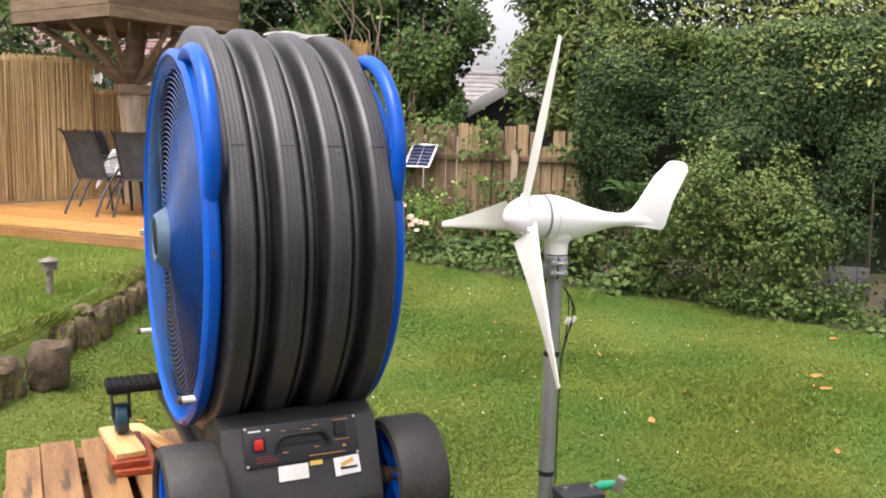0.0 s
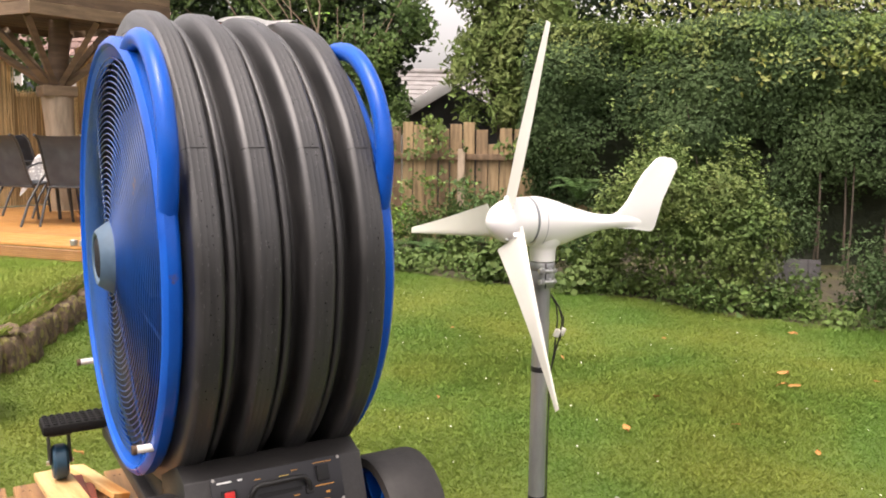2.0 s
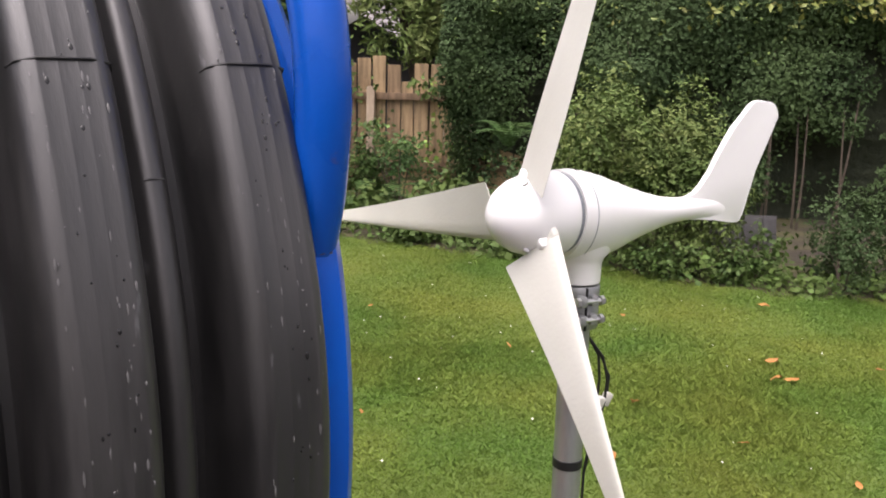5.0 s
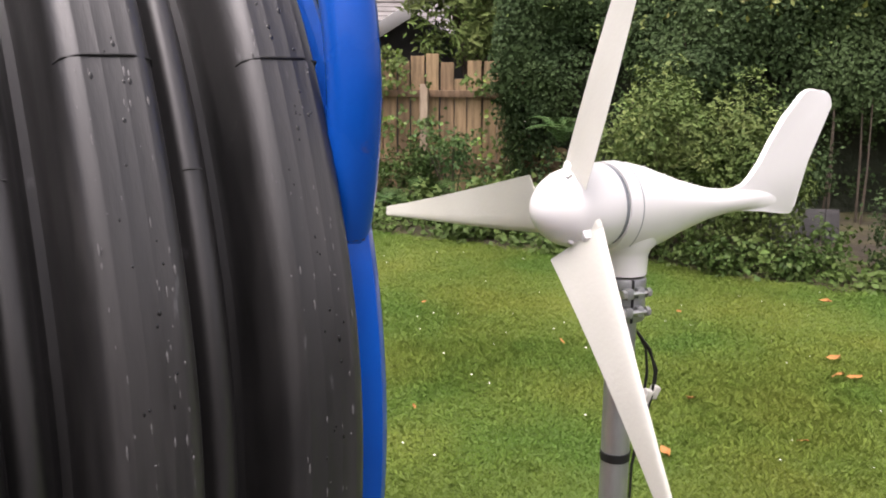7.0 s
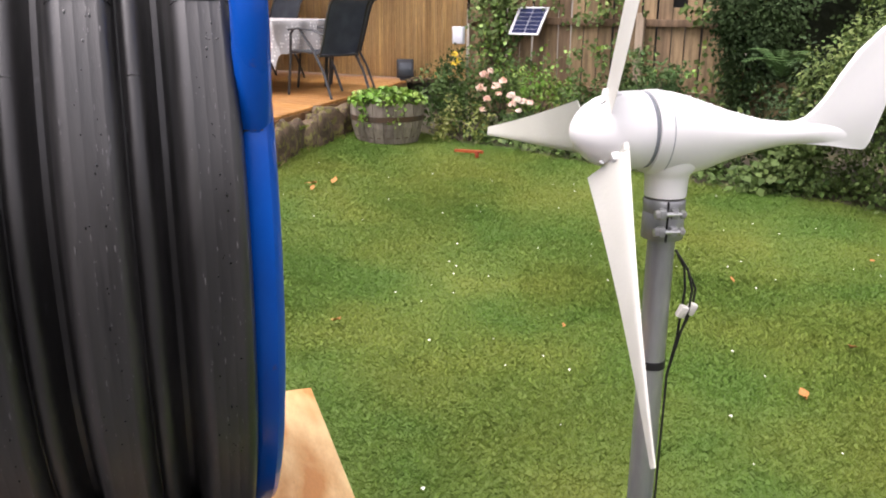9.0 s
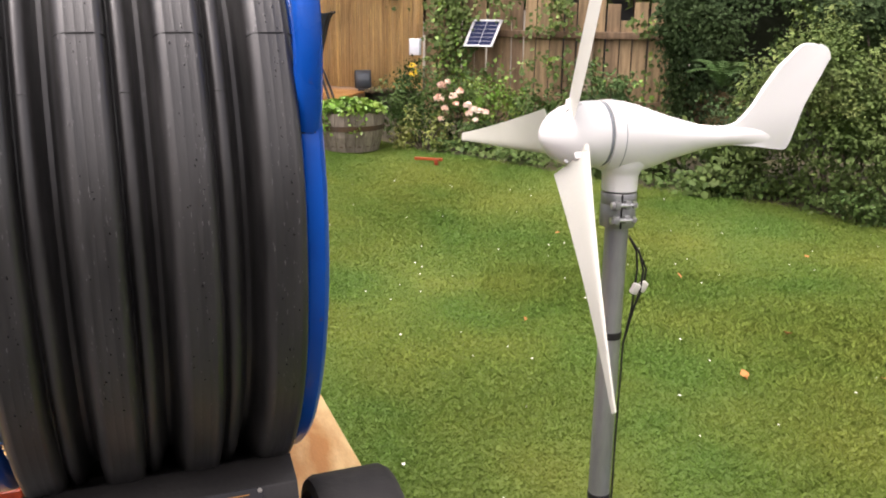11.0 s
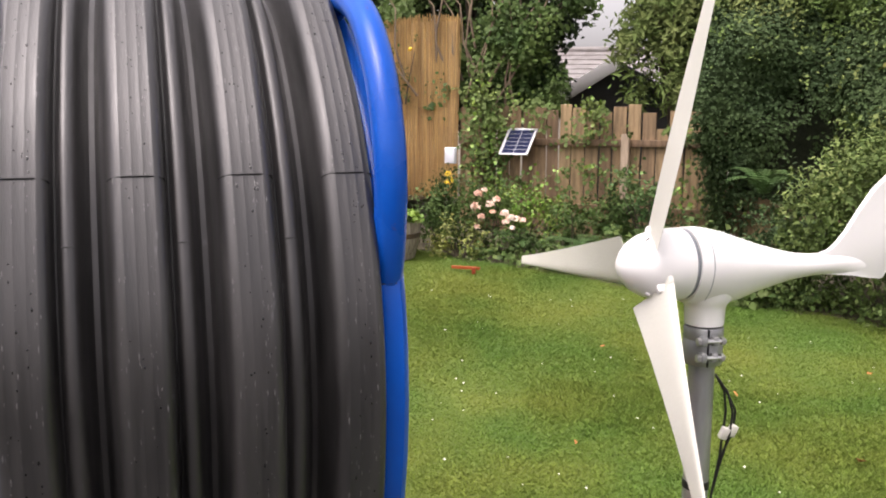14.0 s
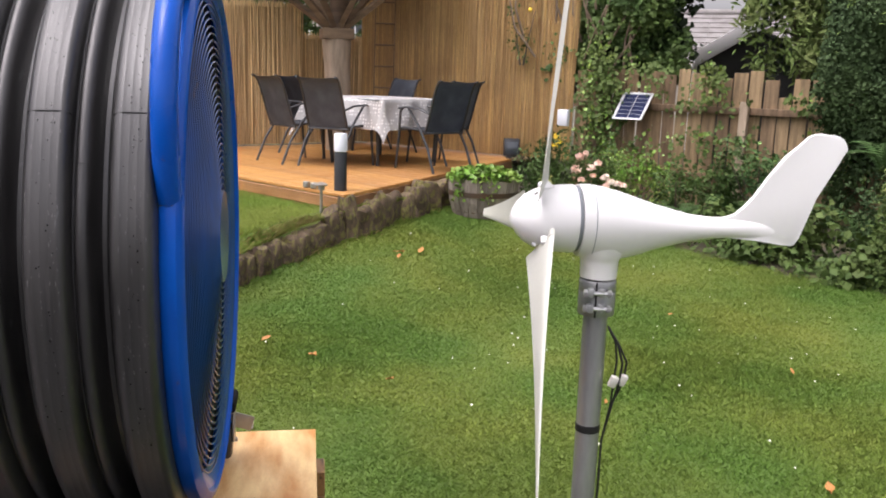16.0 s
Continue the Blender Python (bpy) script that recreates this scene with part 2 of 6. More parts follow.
M["yellowleaf"] = material("yellowing_leaf", (0.22, 0.23, 0.05), 0.5, island=0.4, tint=(0.13, 0.18, 0.035), scale=3)
M["fern"] = material("fern_leaf", (0.050, 0.105, 0.03), 0.6, spec=0.25, island=0.3, tint=(0.075, 0.125, 0.035), scale=3)
# leaf colour darkened to stand in for deep shade within the far trees
M["shadeleaf"] = material("shade_dark_leaf", (0.020, 0.038, 0.014), 0.55, island=0.3, spec=0.2, tint=(0.034, 0.056, 0.020), scale=2)
M["stem"] = material("pale_woody_stem", (0.22, 0.165, 0.11), 0.8, vary=0.3, tint=(0.14, 0.10, 0.07), bump=0.003)
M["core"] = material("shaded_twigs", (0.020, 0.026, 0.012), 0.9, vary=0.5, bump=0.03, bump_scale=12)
M["petal"] = material("pink_petal", (0.92, 0.60, 0.48), 0.5, island=0.15, tint=(0.94, 0.82, 0.70), scale=6)
M["yellow"] = material("yellow_petal", (0.80, 0.55, 0.03), 0.5, island=0.2)
M["daisy"] = material("white_petal", (0.75, 0.76, 0.68), 0.6)
M["fallen"] = material("fallen_leaf", (0.38, 0.13, 0.03), 0.6, island=0.5, tint=(0.42, 0.22, 0.06), scale=8)
M["sling"] = material("charcoal_sling_fabric", (0.080, 0.092, 0.112), 0.55, vary=0.4, bump=0.0008, bump_scale=260, tint=(0.122, 0.138, 0.164), scale=6)
M["frame"] = material("dark_grey_tube", (0.035, 0.037, 0.040), 0.4, vary=0.1, coat=0.1)
M["glass"] = material("table_glass", (0.25, 0.28, 0.28), 0.08, coat=0.5)
M["barrel"] = material("old_oak_stave", (0.27, 0.23, 0.185), 0.75, tint=(0.17, 0.14, 0.11), scale=5, stretch=(6, 6, 1), vary=0.3, bump=0.003, bump_scale=25, obj_random=0.25)
M["hoop"] = material("rusty_hoop", (0.075, 0.055, 0.042), 0.65, metal=0.3, vary=0.3, tint=(0.12, 0.07, 0.04))
M["cell"] = material("solar_cell", (0.006, 0.011, 0.045), 0.6, spec=0.15, tint=(0.02, 0.03, 0.09), scale=40)
M["alu"] = material("aluminium_frame", (0.62, 0.63, 0.64), 0.4, metal=0.4, vary=0.05)
M["whitebox"] = material("white_plastic", (0.72, 0.75, 0.80), 0.4, vary=0.05)
M["charcoal"] = material("charcoal_plastic", (0.022, 0.024, 0.027), 0.5, vary=0.15)
M["steel"] = material("brushed_steel", (0.52, 0.50, 0.47), 0.38, metal=0.8, vary=0.15, tint=(0.40, 0.37, 0.33), scale=14)
M["roof"] = material("grey_roof_tile", (0.25, 0.235, 0.225), 0.7, vary=0.25, obj_random=0.07, tint=(0.19, 0.175, 0.165), scale=4)
M["redroof"] = material("brown_roof_tile", (0.20, 0.12, 0.10), 0.7, vary=0.25, obj_random=0.2, tint=(0.15, 0.09, 0.075), scale=4)
M["felt"] = material("black_roofing_felt", (0.032, 0.033, 0.035), 0.6, vary=0.3, tint=(0.055, 0.057, 0.06), scale=3)
M["trimwhite"] = material("white_painted_trim", (0.88, 0.88, 0.87), 0.5, vary=0.05)
M["render"] = material("cream_render", (0.55, 0.50, 0.43), 0.8, vary=0.15, tint=(0.48, 0.44, 0.38), scale=2)
M["pane"] = material("window_pane", (0.05, 0.06, 0.07), 0.06, coat=0.5)
M["green"] = material("green_plastic", (0.02, 0.34, 0.20), 0.35)
M["bluebox"] = material("bright_blue_plastic", (0.01, 0.13, 0.55), 0.35)


def cloth_material():
    m = material("dotted_tablecloth", (0.42, 0.41, 0.40), 0.7, vary=0.08, bump=0.0004, bump_scale=300)
    t = m.node_tree
    b = t.nodes["Principled BSDF"]
    co, vo, mr, mx = (t.nodes.new(k) for k in ("ShaderNodeTexCoord", "ShaderNodeTexVoronoi", "ShaderNodeMapRange", "ShaderNodeMix"))
    vo.inputs["Scale"].default_value, vo.inputs["Randomness"].default_value = 26, 0.35
    mr.inputs["From Min"].default_value, mr.inputs["From Max"].default_value = 0.26, 0.34
    mr.inputs["To Min"].default_value, mr.inputs["To Max"].default_value = 1, 0
    mx.data_type = "RGBA"
    mx.inputs["B"].default_value = (0.74, 0.73, 0.70, 1)
    old = b.inputs["Base Color"].links[0].from_socket
    t.links.new(co.outputs["Object"], vo.inputs["Vector"])
    t.links.new(vo.outputs["Distance"], mr.inputs["Value"])
    t.links.new(mr.outputs[0], mx.inputs["Factor"])
    t.links.new(old, mx.inputs["A"])
    t.links.new(mx.outputs["Result"], b.inputs["Base Color"])
    return m


M["cloth"] = cloth_material()


# ---- building helpers ----
def thing(name, m, label, category, group="", kind=""):
    ob = new(name)
    ob.empty_display_size = 0.05
    ob.matrix_world = m
    return tagged(ob, label, category, group, kind)


def part(name, bm, mat, parent=None, label="", smooth=True, m=None):
    """Links a bmesh as one mesh object under a thing or a part."""
    me = bpy.data.meshes.new(name)
    bmesh.ops.recalc_face_normals(bm, faces=bm.faces)
    bm.to_mesh(me)
    bm.free()
    me.materials.append(M[mat])
    if smooth:
        me.shade_smooth()
        me.set_sharp_from_angle(angle=radians(38))
    ob = new(name, me)
    if parent is not None:
        ob.parent = parent
    if m is not None:
        ob.matrix_local = m
    return tagged(ob, label)


def piece(name, me, parent, m):
    ob = new(name, me)
    ob.parent = parent
    ob.matrix_local = m
    return ob


def raw(name, verts, faces, mat, parent=None, smooth=False):
    """A mesh object from numpy arrays of vertices and equal-sided faces."""
    verts, faces = np.asarray(verts, np.float32), np.asarray(faces, np.int32)
    me = bpy.data.meshes.new(name)
    n, k = faces.shape
    me.vertices.add(len(verts))
    me.vertices.foreach_set("co", verts.ravel())
    me.loops.add(n * k)
    me.loops.foreach_set("vertex_index", faces.ravel())
    me.polygons.add(n)
    me.polygons.foreach_set("loop_start", np.arange(0, n * k, k, dtype=np.int32))
    me.polygons.foreach_set("loop_total", np.full(n, k, np.int32))
    me.update(calc_edges=True)
    me.materials.append(M[mat])
    if smooth:
        me.shade_smooth()
    ob = new(name, me)
    if parent is not None:
        ob.parent = parent
    return ob


def box(bm, size, m, bevel=0.0, seg=2):
    r = bmesh.ops.create_cube(bm, size=1, matrix=m @ Matrix.Diagonal((*size, 1)))
    if bevel:
        es = list({e for v in r["verts"] for e in v.link_edges})
        bmesh.ops.bevel(bm, geom=es, offset=bevel, segments=seg, affect="EDGES", profile=0.5)


def boxed(size, bevel=0.0, m=Matrix(), seg=2):
    bm = bmesh.new()
    box(bm, size, m, bevel, seg)
    return bm


def rod(bm, a, b, r1, r2=None, seg=12):
    a, b = Vector(a), Vector(b)
    d = b - a
    m = Matrix.Translation((a + b) / 2) @ d.to_track_quat("Z", "Y").to_matrix().to_4x4()
    bmesh.ops.create_cone(bm, cap_ends=True, segments=seg, radius1=r1, radius2=r1 if r2 is None else r2, depth=d.length, matrix=m)


def rodded(a, b, r1, r2=None, seg=12):
    bm = bmesh.new()
    rod(bm, a, b, r1, r2, seg)
    return bm


def tube(bm, pts, r, seg=8, closed=False, flat=1.0):
    """A tube along a line of points; r is a number or one for each point."""
    pts = [Vector(p) for p in pts]
    n = len(pts)
    rings = []
    up = Vector((0.0123, 0.031, 1)).normalized()
    for i, p in enumerate(pts):
        a, b = (pts[(i - 1) % n], pts[(i + 1) % n]) if closed else (pts[max(i - 1, 0)], pts[min(i + 1, n - 1)])
        d = (b - a).normalized()
        if i == 0:
            u = d.cross(up)
            if u.length < 0.1:
                u = d.cross(Vector((1, 0, 0)))
        else:
            u = u - d * u.dot(d)
        u.normalize()
        w = d.cross(u)
        rr = r[i] if isinstance(r, (list, tuple)) else r
        rings.append([bm.verts.new(p + rr * (math.cos(k * 2 * math.pi / seg) * u + flat * math.sin(k * 2 * math.pi / seg) * w)) for k in range(seg)])
    for i in range(n if closed else n - 1):
        a, b = rings[i], rings[(i + 1) % n]
        for k in range(seg):
            bm.faces.new((a[k], a[(k + 1) % seg], b[(k + 1) % seg], b[k]))
    if not closed:
        bm.faces.new(rings[0][::-1])
        bm.faces.new(rings[-1])


def tubed(pts, r, seg=8, closed=False, flat=1.0):
    bm = bmesh.new()
    tube(bm, pts, r, seg, closed, flat)
    return bm


def lathe(profile, seg=64, axis="X", closed=False, wobble=None):
    """Turns a profile of (along, radius) about an axis."""
    bm = bmesh.new()
    rings = []
    for s, r in profile:
        ring = []
        for k in range(seg):
            a = 2 * math.pi * k / seg
            rr = r + (wobble(s, a) if wobble else 0)
            c, d = rr * math.cos(a), rr * math.sin(a)
            ring.append(bm.verts.new((s, c, d) if axis == "X" else (c, d, s)))
        rings.append(ring)
    n = len(rings)
    for i in range(n if closed else n - 1):
        a, b = rings[i], rings[(i + 1) % n]
        for k in range(seg):
            bm.faces.new((a[k], a[(k + 1) % seg], b[(k + 1) % seg], b[k]))
    if not closed:
        bm.faces.new(rings[0])
        bm.faces.new(rings[-1][::-1])
    return bm


def smooth01(v):
    v = np.clip(v, 0, 1)
    return v * v * (3 - 2 * v)


def leaves(centres, normals, size, rng, narrow=0.55, fold=0.25, spread=0.9):
    """Folded four-point leaves, two triangles a half, about the given places."""
    n = len(centres)
    nor = normals + spread * rng.normal(size=(n, 3))
    nor /= np.linalg.norm(nor, axis=1, keepdims=True)
    t = rng.normal(size=(n, 3))
    t[:, 2] -= 0.5
    t -= nor * (t * nor).sum(1, keepdims=True)
    t /= np.linalg.norm(t, axis=1, keepdims=True)
    b = np.cross(nor, t)
    s = (size * rng.uniform(0.6, 1.3, n))[:, None]
    base, tip = centres - t * s * 0.5, centres + t * s * 0.5
    left = centres + b * s * narrow * 0.5 + nor * s * fold * 0.5 - t * s * 0.08
    right = centres - b * s * narrow * 0.5 + nor * s * fold * 0.5 - t * s * 0.08
    v = np.stack([base, right, tip, left], 1).reshape(-1, 3)
    k = np.arange(n)[:, None] * 4
    f = np.concatenate([k + [[0, 1, 2]], k + [[0, 2, 3]]], 1).reshape(-1, 3)
    return v, f


def clumps(rng, count, per, where, spread):
    """Places for leaves in clumps: where(rng, n) gives centres and outward directions."""
    c, d = where(rng, count)
    p = np.repeat(c, per, 0) + rng.normal(size=(len(c) * per, 3)) * spread
    return p, np.repeat(d, per, 0)


# ---- ground ----
WALL_Y = [-20, 0, 3.4, 5.2, 6.3, 7.0, 8.4, 12, 40]
WALL_X = [-1.9, -2.2, -2.36, -2.32, -2.40, -2.30, -2.08, -1.95, -1.8]
EDGE_X = [-20, -1.6, -0.6, 0.25, 1.1, 2.0, 2.6, 3.2, 3.7, 6.0, 20]
EDGE_Y = [9.2, 8.9, 8.55, 8.05, 7.6, 7.25, 6.7, 6.45, 6.25, 5.5, 2.0]


def lawn_z(x, y):
    rear = 0.20 * smooth01((y - 5) / 4)
    side = 0.15 * smooth01((y - 3) / 3.5) * smooth01((-x - 0.2) / 2.0)
    return rear + side * (1 - rear / 0.5) + 0.012 * np.sin(2.1 * x + 0.7 * y) * np.cos(1.3 * y - 0.4 * x)


def upper_z(x, y):
    return np.clip(0.36 + 0.04 * (y - 5.2), 0.28, 0.43)


def ground_z(x, y):
    x, y = np.asarray(x, float), np.asarray(y, float)
    up = smooth01((np.interp(y, WALL_Y, WALL_X) - 0.05 - x) / 0.12)
    far = smooth01((np.hypot(x, y - 5) - 12) / 10)
    z = lawn_z(x, y) * (1 - up) + np.maximum(upper_z(x, y), lawn_z(x, y)) * up
    wx = np.interp(y, WALL_Y, WALL_X)
    z = z + 0.075 * np.exp(-((x - wx - 0.02) / 0.17) ** 2) * (1 - up) * smooth01((6.4 - y) / 0.9)
    return z * (1 - far) + 0.1 * far


def axis_steps(lo, hi, step):
    near = np.arange(lo, hi + step / 2, step)
    out = np.array([0.5, 1.2, 2.5, 5, 10, 20, 45, 100, 250, 700, 1800])
    return np.concatenate([lo - out[::-1], near, hi + out])


gx, gy = axis_steps(-7, 7, 0.08), axis_steps(-3, 12, 0.08)
X, Y = np.meshgrid(gx, gy)
Z = ground_z(X, Y)
nx, ny = len(gx), len(gy)
idx = np.arange(nx * ny).reshape(ny, nx)
gf = np.stack([idx[:-1, :-1], idx[:-1, 1:], idx[1:, 1:], idx[1:, :-1]], -1).reshape(-1, 4)
ground = raw("ground", np.stack([X, Y, Z], -1).reshape(-1, 3), gf, "lawn", smooth=True)
ground.data.materials.append(M["soil"])
ground.data.materials.append(M["unseen_ground"])
mid = np.stack([X, Y], -1).reshape(-1, 2)[gf].mean(1)
bed = mid[:, 1] > np.interp(mid[:, 0], EDGE_X, EDGE_Y) + 0.06 * np.sin(mid[:, 0] * 9) + 0.05 * np.sin(mid[:, 0] * 23)
ground.data.polygons.foreach_set("material_index", np.where(mid[:, 1] < 1.35, 2, bed).astype(np.int32))
tagged(ground, "mown green lawn with soil beds, its unseen near end made dark", "ground", kind="structure")


def grass(name, x0, x1, y0, y1, density, height, seed, lean=0.5, label="short damp green grass blades of the lawn", keep=None, mat="grass"):
    rng = np.random.default_rng(seed)
    n = int((x1 - x0) * (y1 - y0) * density)
    x, y = rng.uniform(x0, x1, n), rng.uniform(y0, y1, n)
    w = np.interp(y, WALL_Y, WALL_X)
    ok = (y < np.interp(x, EDGE_X, EDGE_Y) + 0.06 * rng.normal(size=n)) & (np.abs(x - w + 0.1) > 0.12)
    if keep is not None:
        ok &= keep(x, y)
    x, y = x[ok], y[ok]
    n = len(x)
    z = ground_z(x, y)
    patch = 0.75 + 0.5 * (0.5 + 0.25 * np.sin(1.7 * x + 2.3 * y) + 0.25 * np.sin(3.9 * x - 1.2 * y))
    h = height * patch * rng.uniform(0.5, 1.3, n)
    a = rng.uniform(0, 2 * np.pi, n)
    wd = rng.uniform(0.0010, 0.0022, n) * (1 + (y > 4) * 0.6) * (1 + 0.6 * (rng.random(n) < 0.2))
    l = lean * h * rng.uniform(0.2, 1.4, n)
    a2 = rng.uniform(0, 2 * np.pi, n)
    p = np.stack([x, y, z - 0.004], 1)
    s = np.stack([np.cos(a) * wd, np.sin(a) * wd, 0 * wd], 1)
    d = np.stack([np.cos(a2) * l, np.sin(a2) * l, h], 1)
    v = np.stack([p, p + d * [0.3, 0.3, 0.5] + s, p + d, p + d * [0.3, 0.3, 0.5] - s], 1).reshape(-1, 3)
    k = np.arange(n)[:, None] * 4
    f = np.concatenate([k + [[0, 1, 2]], k + [[0, 2, 3]]], 1).reshape(-1, 3)
    ob = raw(name, v, f, mat)
    return tagged(ob, label, "grass", kind="stuff")


grass("lawn_grass", -2.4, 4.2, 1.9, 5.0, 27000, 0.0135, 11, 1.2)
grass("lawn_grass", -2.4, 4.2, 1.38, 1.9, 12000, 0.0150, 17, 1.2)
grass("lawn_grass", 4.2, 6.4, 1.4, 5.0, 9000, 0.018, 15, 1.2)
grass("longer_grass", -0.1, 4.2, 2.0, 5.6, 6500, 0.026, 16, 0.9, label="longer green grass blades standing in the lawn", keep=lambda x, y: np.sin(2.1 * x + 1.3 * y) + np.sin(3.7 * y - 1.9 * x + 1) + 1.1 * np.clip(x - 0.3, -1, 1) + 1.2 * np.sin(57 * x) * np.sin(61 * y) > 0.3)
grass("lawn_grass", -2.5, 5.0, 5.0, 9.0, 18000, 0.0155, 12, 1.1)
grass("upper_lawn_grass", -5.2, -2.2, 3.0, 8.2, 11000, 0.030, 13, 0.8, mat="palegrass", label="longer green grass of the raised lawn", keep=lambda x, y: x < np.interp(y, WALL_Y, WALL_X) - 0.02)


# plain house wall, unseen, added behind the camera to block low sky
wall = raw("unseen_wall_south", [(x, y, z) for x in (-9, 9) for y in (-4.9, -4.6) for z in (-0.1, 3.4)], [(0, 1, 3, 2), (4, 6, 7, 5), (0, 4, 5, 1), (2, 3, 7, 6), (0, 2, 6, 4), (1, 5, 7, 3)], "render")
tagged(wall, "unseen rendered wall added behind the garden to block low sky", "wall", kind="structure")


# ---- the drum fan on its pallet ----
FAN = pose(-0.43, 1.942, 1.228, 0, 0, 29.1)
HALF, RING_R = 0.24, 0.494
fan = thing("drum_fan", FAN, "large blue and black industrial drum fan standing on wooden pallets", "fan")


PITCH, RIB1 = 0.1115, -0.1585


def drum_profile():
    """Four broad ribs with fine moulded lines; beside each a lower ledge, then a deep groove."""
    pts = [(-0.205, 0.440), (-0.200, 0.470), (-0.194, 0.478)]
    for i in range(4):
        c = RIB1 + i * PITCH
        pts += [(c - 0.0380, 0.477), (c - 0.0352, 0.486), (c - 0.0325, 0.500), (c - 0.0300, 0.5120), (c - 0.0265, 0.5205), (c - 0.0215, 0.5250)]
        for d in (-0.015, -0.004, 0.007, 0.017):
            pts += [(c + d - 0.0011, 0.5267), (c + d - 0.0003, 0.52685), (c + d + 0.0003, 0.52685), (c + d + 0.0011, 0.5267)]
        pts += [(c + 0.0215, 0.5255), (c + 0.0250, 0.5225), (c + 0.0275, 0.5165), (c + 0.0292, 0.5080), (c + 0.0308, 0.5015)]
        if i < 3:
            pts += [(c + 0.0325, 0.5005), (c + 0.0342, 0.5025), (c + 0.0360, 0.5070), (c + 0.0385, 0.5100), (c + 0.0420, 0.5110), (c + 0.0475, 0.5102), (c + 0.0515, 0.5065), (c + 0.0545, 0.5000), (c + 0.0572, 0.4900), (c + 0.0600, 0.4805), (c + 0.0640, 0.4750), (c + 0.0700, 0.4740)]
    return pts + [(0.2075, 0.46), (0.2075, 0.440)]


prof = drum_profile()
inner = [(s, r - 0.02) for s, r in ((0.205, 0.445), (-0.205, 0.445))]
drum = part("drum", lathe(prof + inner, 192, closed=True, wobble=lambda s, a: 0.032 * max(0.0, math.sin(a)) ** 4 + 0.0012 * math.sin(5 * a + 9 * s) + 0.0008 * math.sin(13 * a)), "black", fan, "black ribbed moulded plastic drum, wet and scuffed")
SEAM = math.radians(150.7)


def drum_at(s, a, r):
    r += 0.032 * max(0.0, math.sin(a)) ** 4 + 0.0012 * math.sin(5 * a + 9 * s) + 0.0008 * math.sin(13 * a)
    return (s, r * math.cos(a), r * math.sin(a))


for i in range(4):
    c = RIB1 + i * PITCH
    part("seam", tubed([drum_at(c + d, SEAM, r + 0.0006) for d, r in ((-0.0285, 0.515), (-0.025, 0.522), (-0.014, 0.5268), (0.014, 0.5268), (0.0265, 0.522), (0.0285, 0.513))], 0.0009, 6), "seam", drum)
    if i < 3:
        part("seam", tubed([drum_at(c + 0.0375, SEAM + 0.13, 0.5098), drum_at(c + 0.042, SEAM + 0.13, 0.5112), drum_at(c + 0.050, SEAM + 0.13, 0.5088)], 0.0008, 5), "seam", drum)
# rain drops and small moulding flecks on the near side of the drum
rng = np.random.default_rng(5)
bm = bmesh.new()
for k in range(720):
    s = RIB1 + PITCH * int(rng.integers(0, 4)) + float(rng.choice([-0.015, -0.004, 0.007, 0.017, 0.012, -0.02])) + rng.normal() * 0.0015
    a = rng.uniform(math.radians(100), math.radians(235))
    w = rng.uniform(0.00035, 0.0009)
    m = Matrix.Translation(drum_at(s, a, 0.5268)) @ pose(0, 0, 0, math.degrees(a), 0, 0) @ Matrix.Diagonal((w, w * 0.5, w * rng.uniform(1, 6), 1))
    bmesh.ops.create_icosphere(bm, subdivisions=1, radius=1, matrix=m)
drops = bmesh.new()
for k in range(420):
    s = RIB1 + PITCH * int(rng.integers(0, 4)) + rng.normal() * 0.016
    a = rng.uniform(math.radians(95), math.radians(205))
    w = rng.uniform(0.0005, 0.0014)
    q = abs(s - RIB1 - PITCH * round((s - RIB1) / PITCH))
    if q < 0.0135:
        m = Matrix.Translation(drum_at(s, a, 0.5268)) @ pose(0, 0, 0, math.degrees(a), 0, 0) @ Matrix.Diagonal((w, w * 0.35, w * rng.uniform(0.8, 2.2), 1))
        bmesh.ops.create_icosphere(drops, subdivisions=1, radius=1, matrix=m)
tagged(part("rain_spatter", drops, "drop", drum, "clear rain drops on the black plastic"), kind="stuff")
tagged(part("water_spotting", bm, "fleck", drum, "small drips and flecks on the black plastic"), kind="stuff")


# strip of wet plastic film lying over the crown of the drum
film_strip = thing("plastic_strip", FAN, "crumpled white and red plastic strip on the drum's crown", "plastic strip")
for name, mat, a0, a1 in (("film", "whiteprint", 84.0, 94.5), ("red_edge", "redprint", 82.0, 84.0)):
    bm = bmesh.new()
    rows = []
    for i in range(24):
        s = 0.035 + 0.165 * i / 23
        row = []
        for j in range(4):
            a = math.radians(a0 + (a1 - a0) * j / 3) - 0.02 * math.sin(9 * s * 6)
            row.append(bm.verts.new(drum_at(s, a, 0.5305 + 0.003 * math.sin(60 * s + j))))
        rows.append(row)
    for p_, q_ in zip(rows, rows[1:]):
        for j in range(3):
            bm.faces.new((p_[j], p_[j + 1], q_[j + 1], q_[j]))
    bmesh.ops.solidify(bm, geom=bm.faces[:], thickness=0.0012)
    part(name, bm, mat, film_strip)


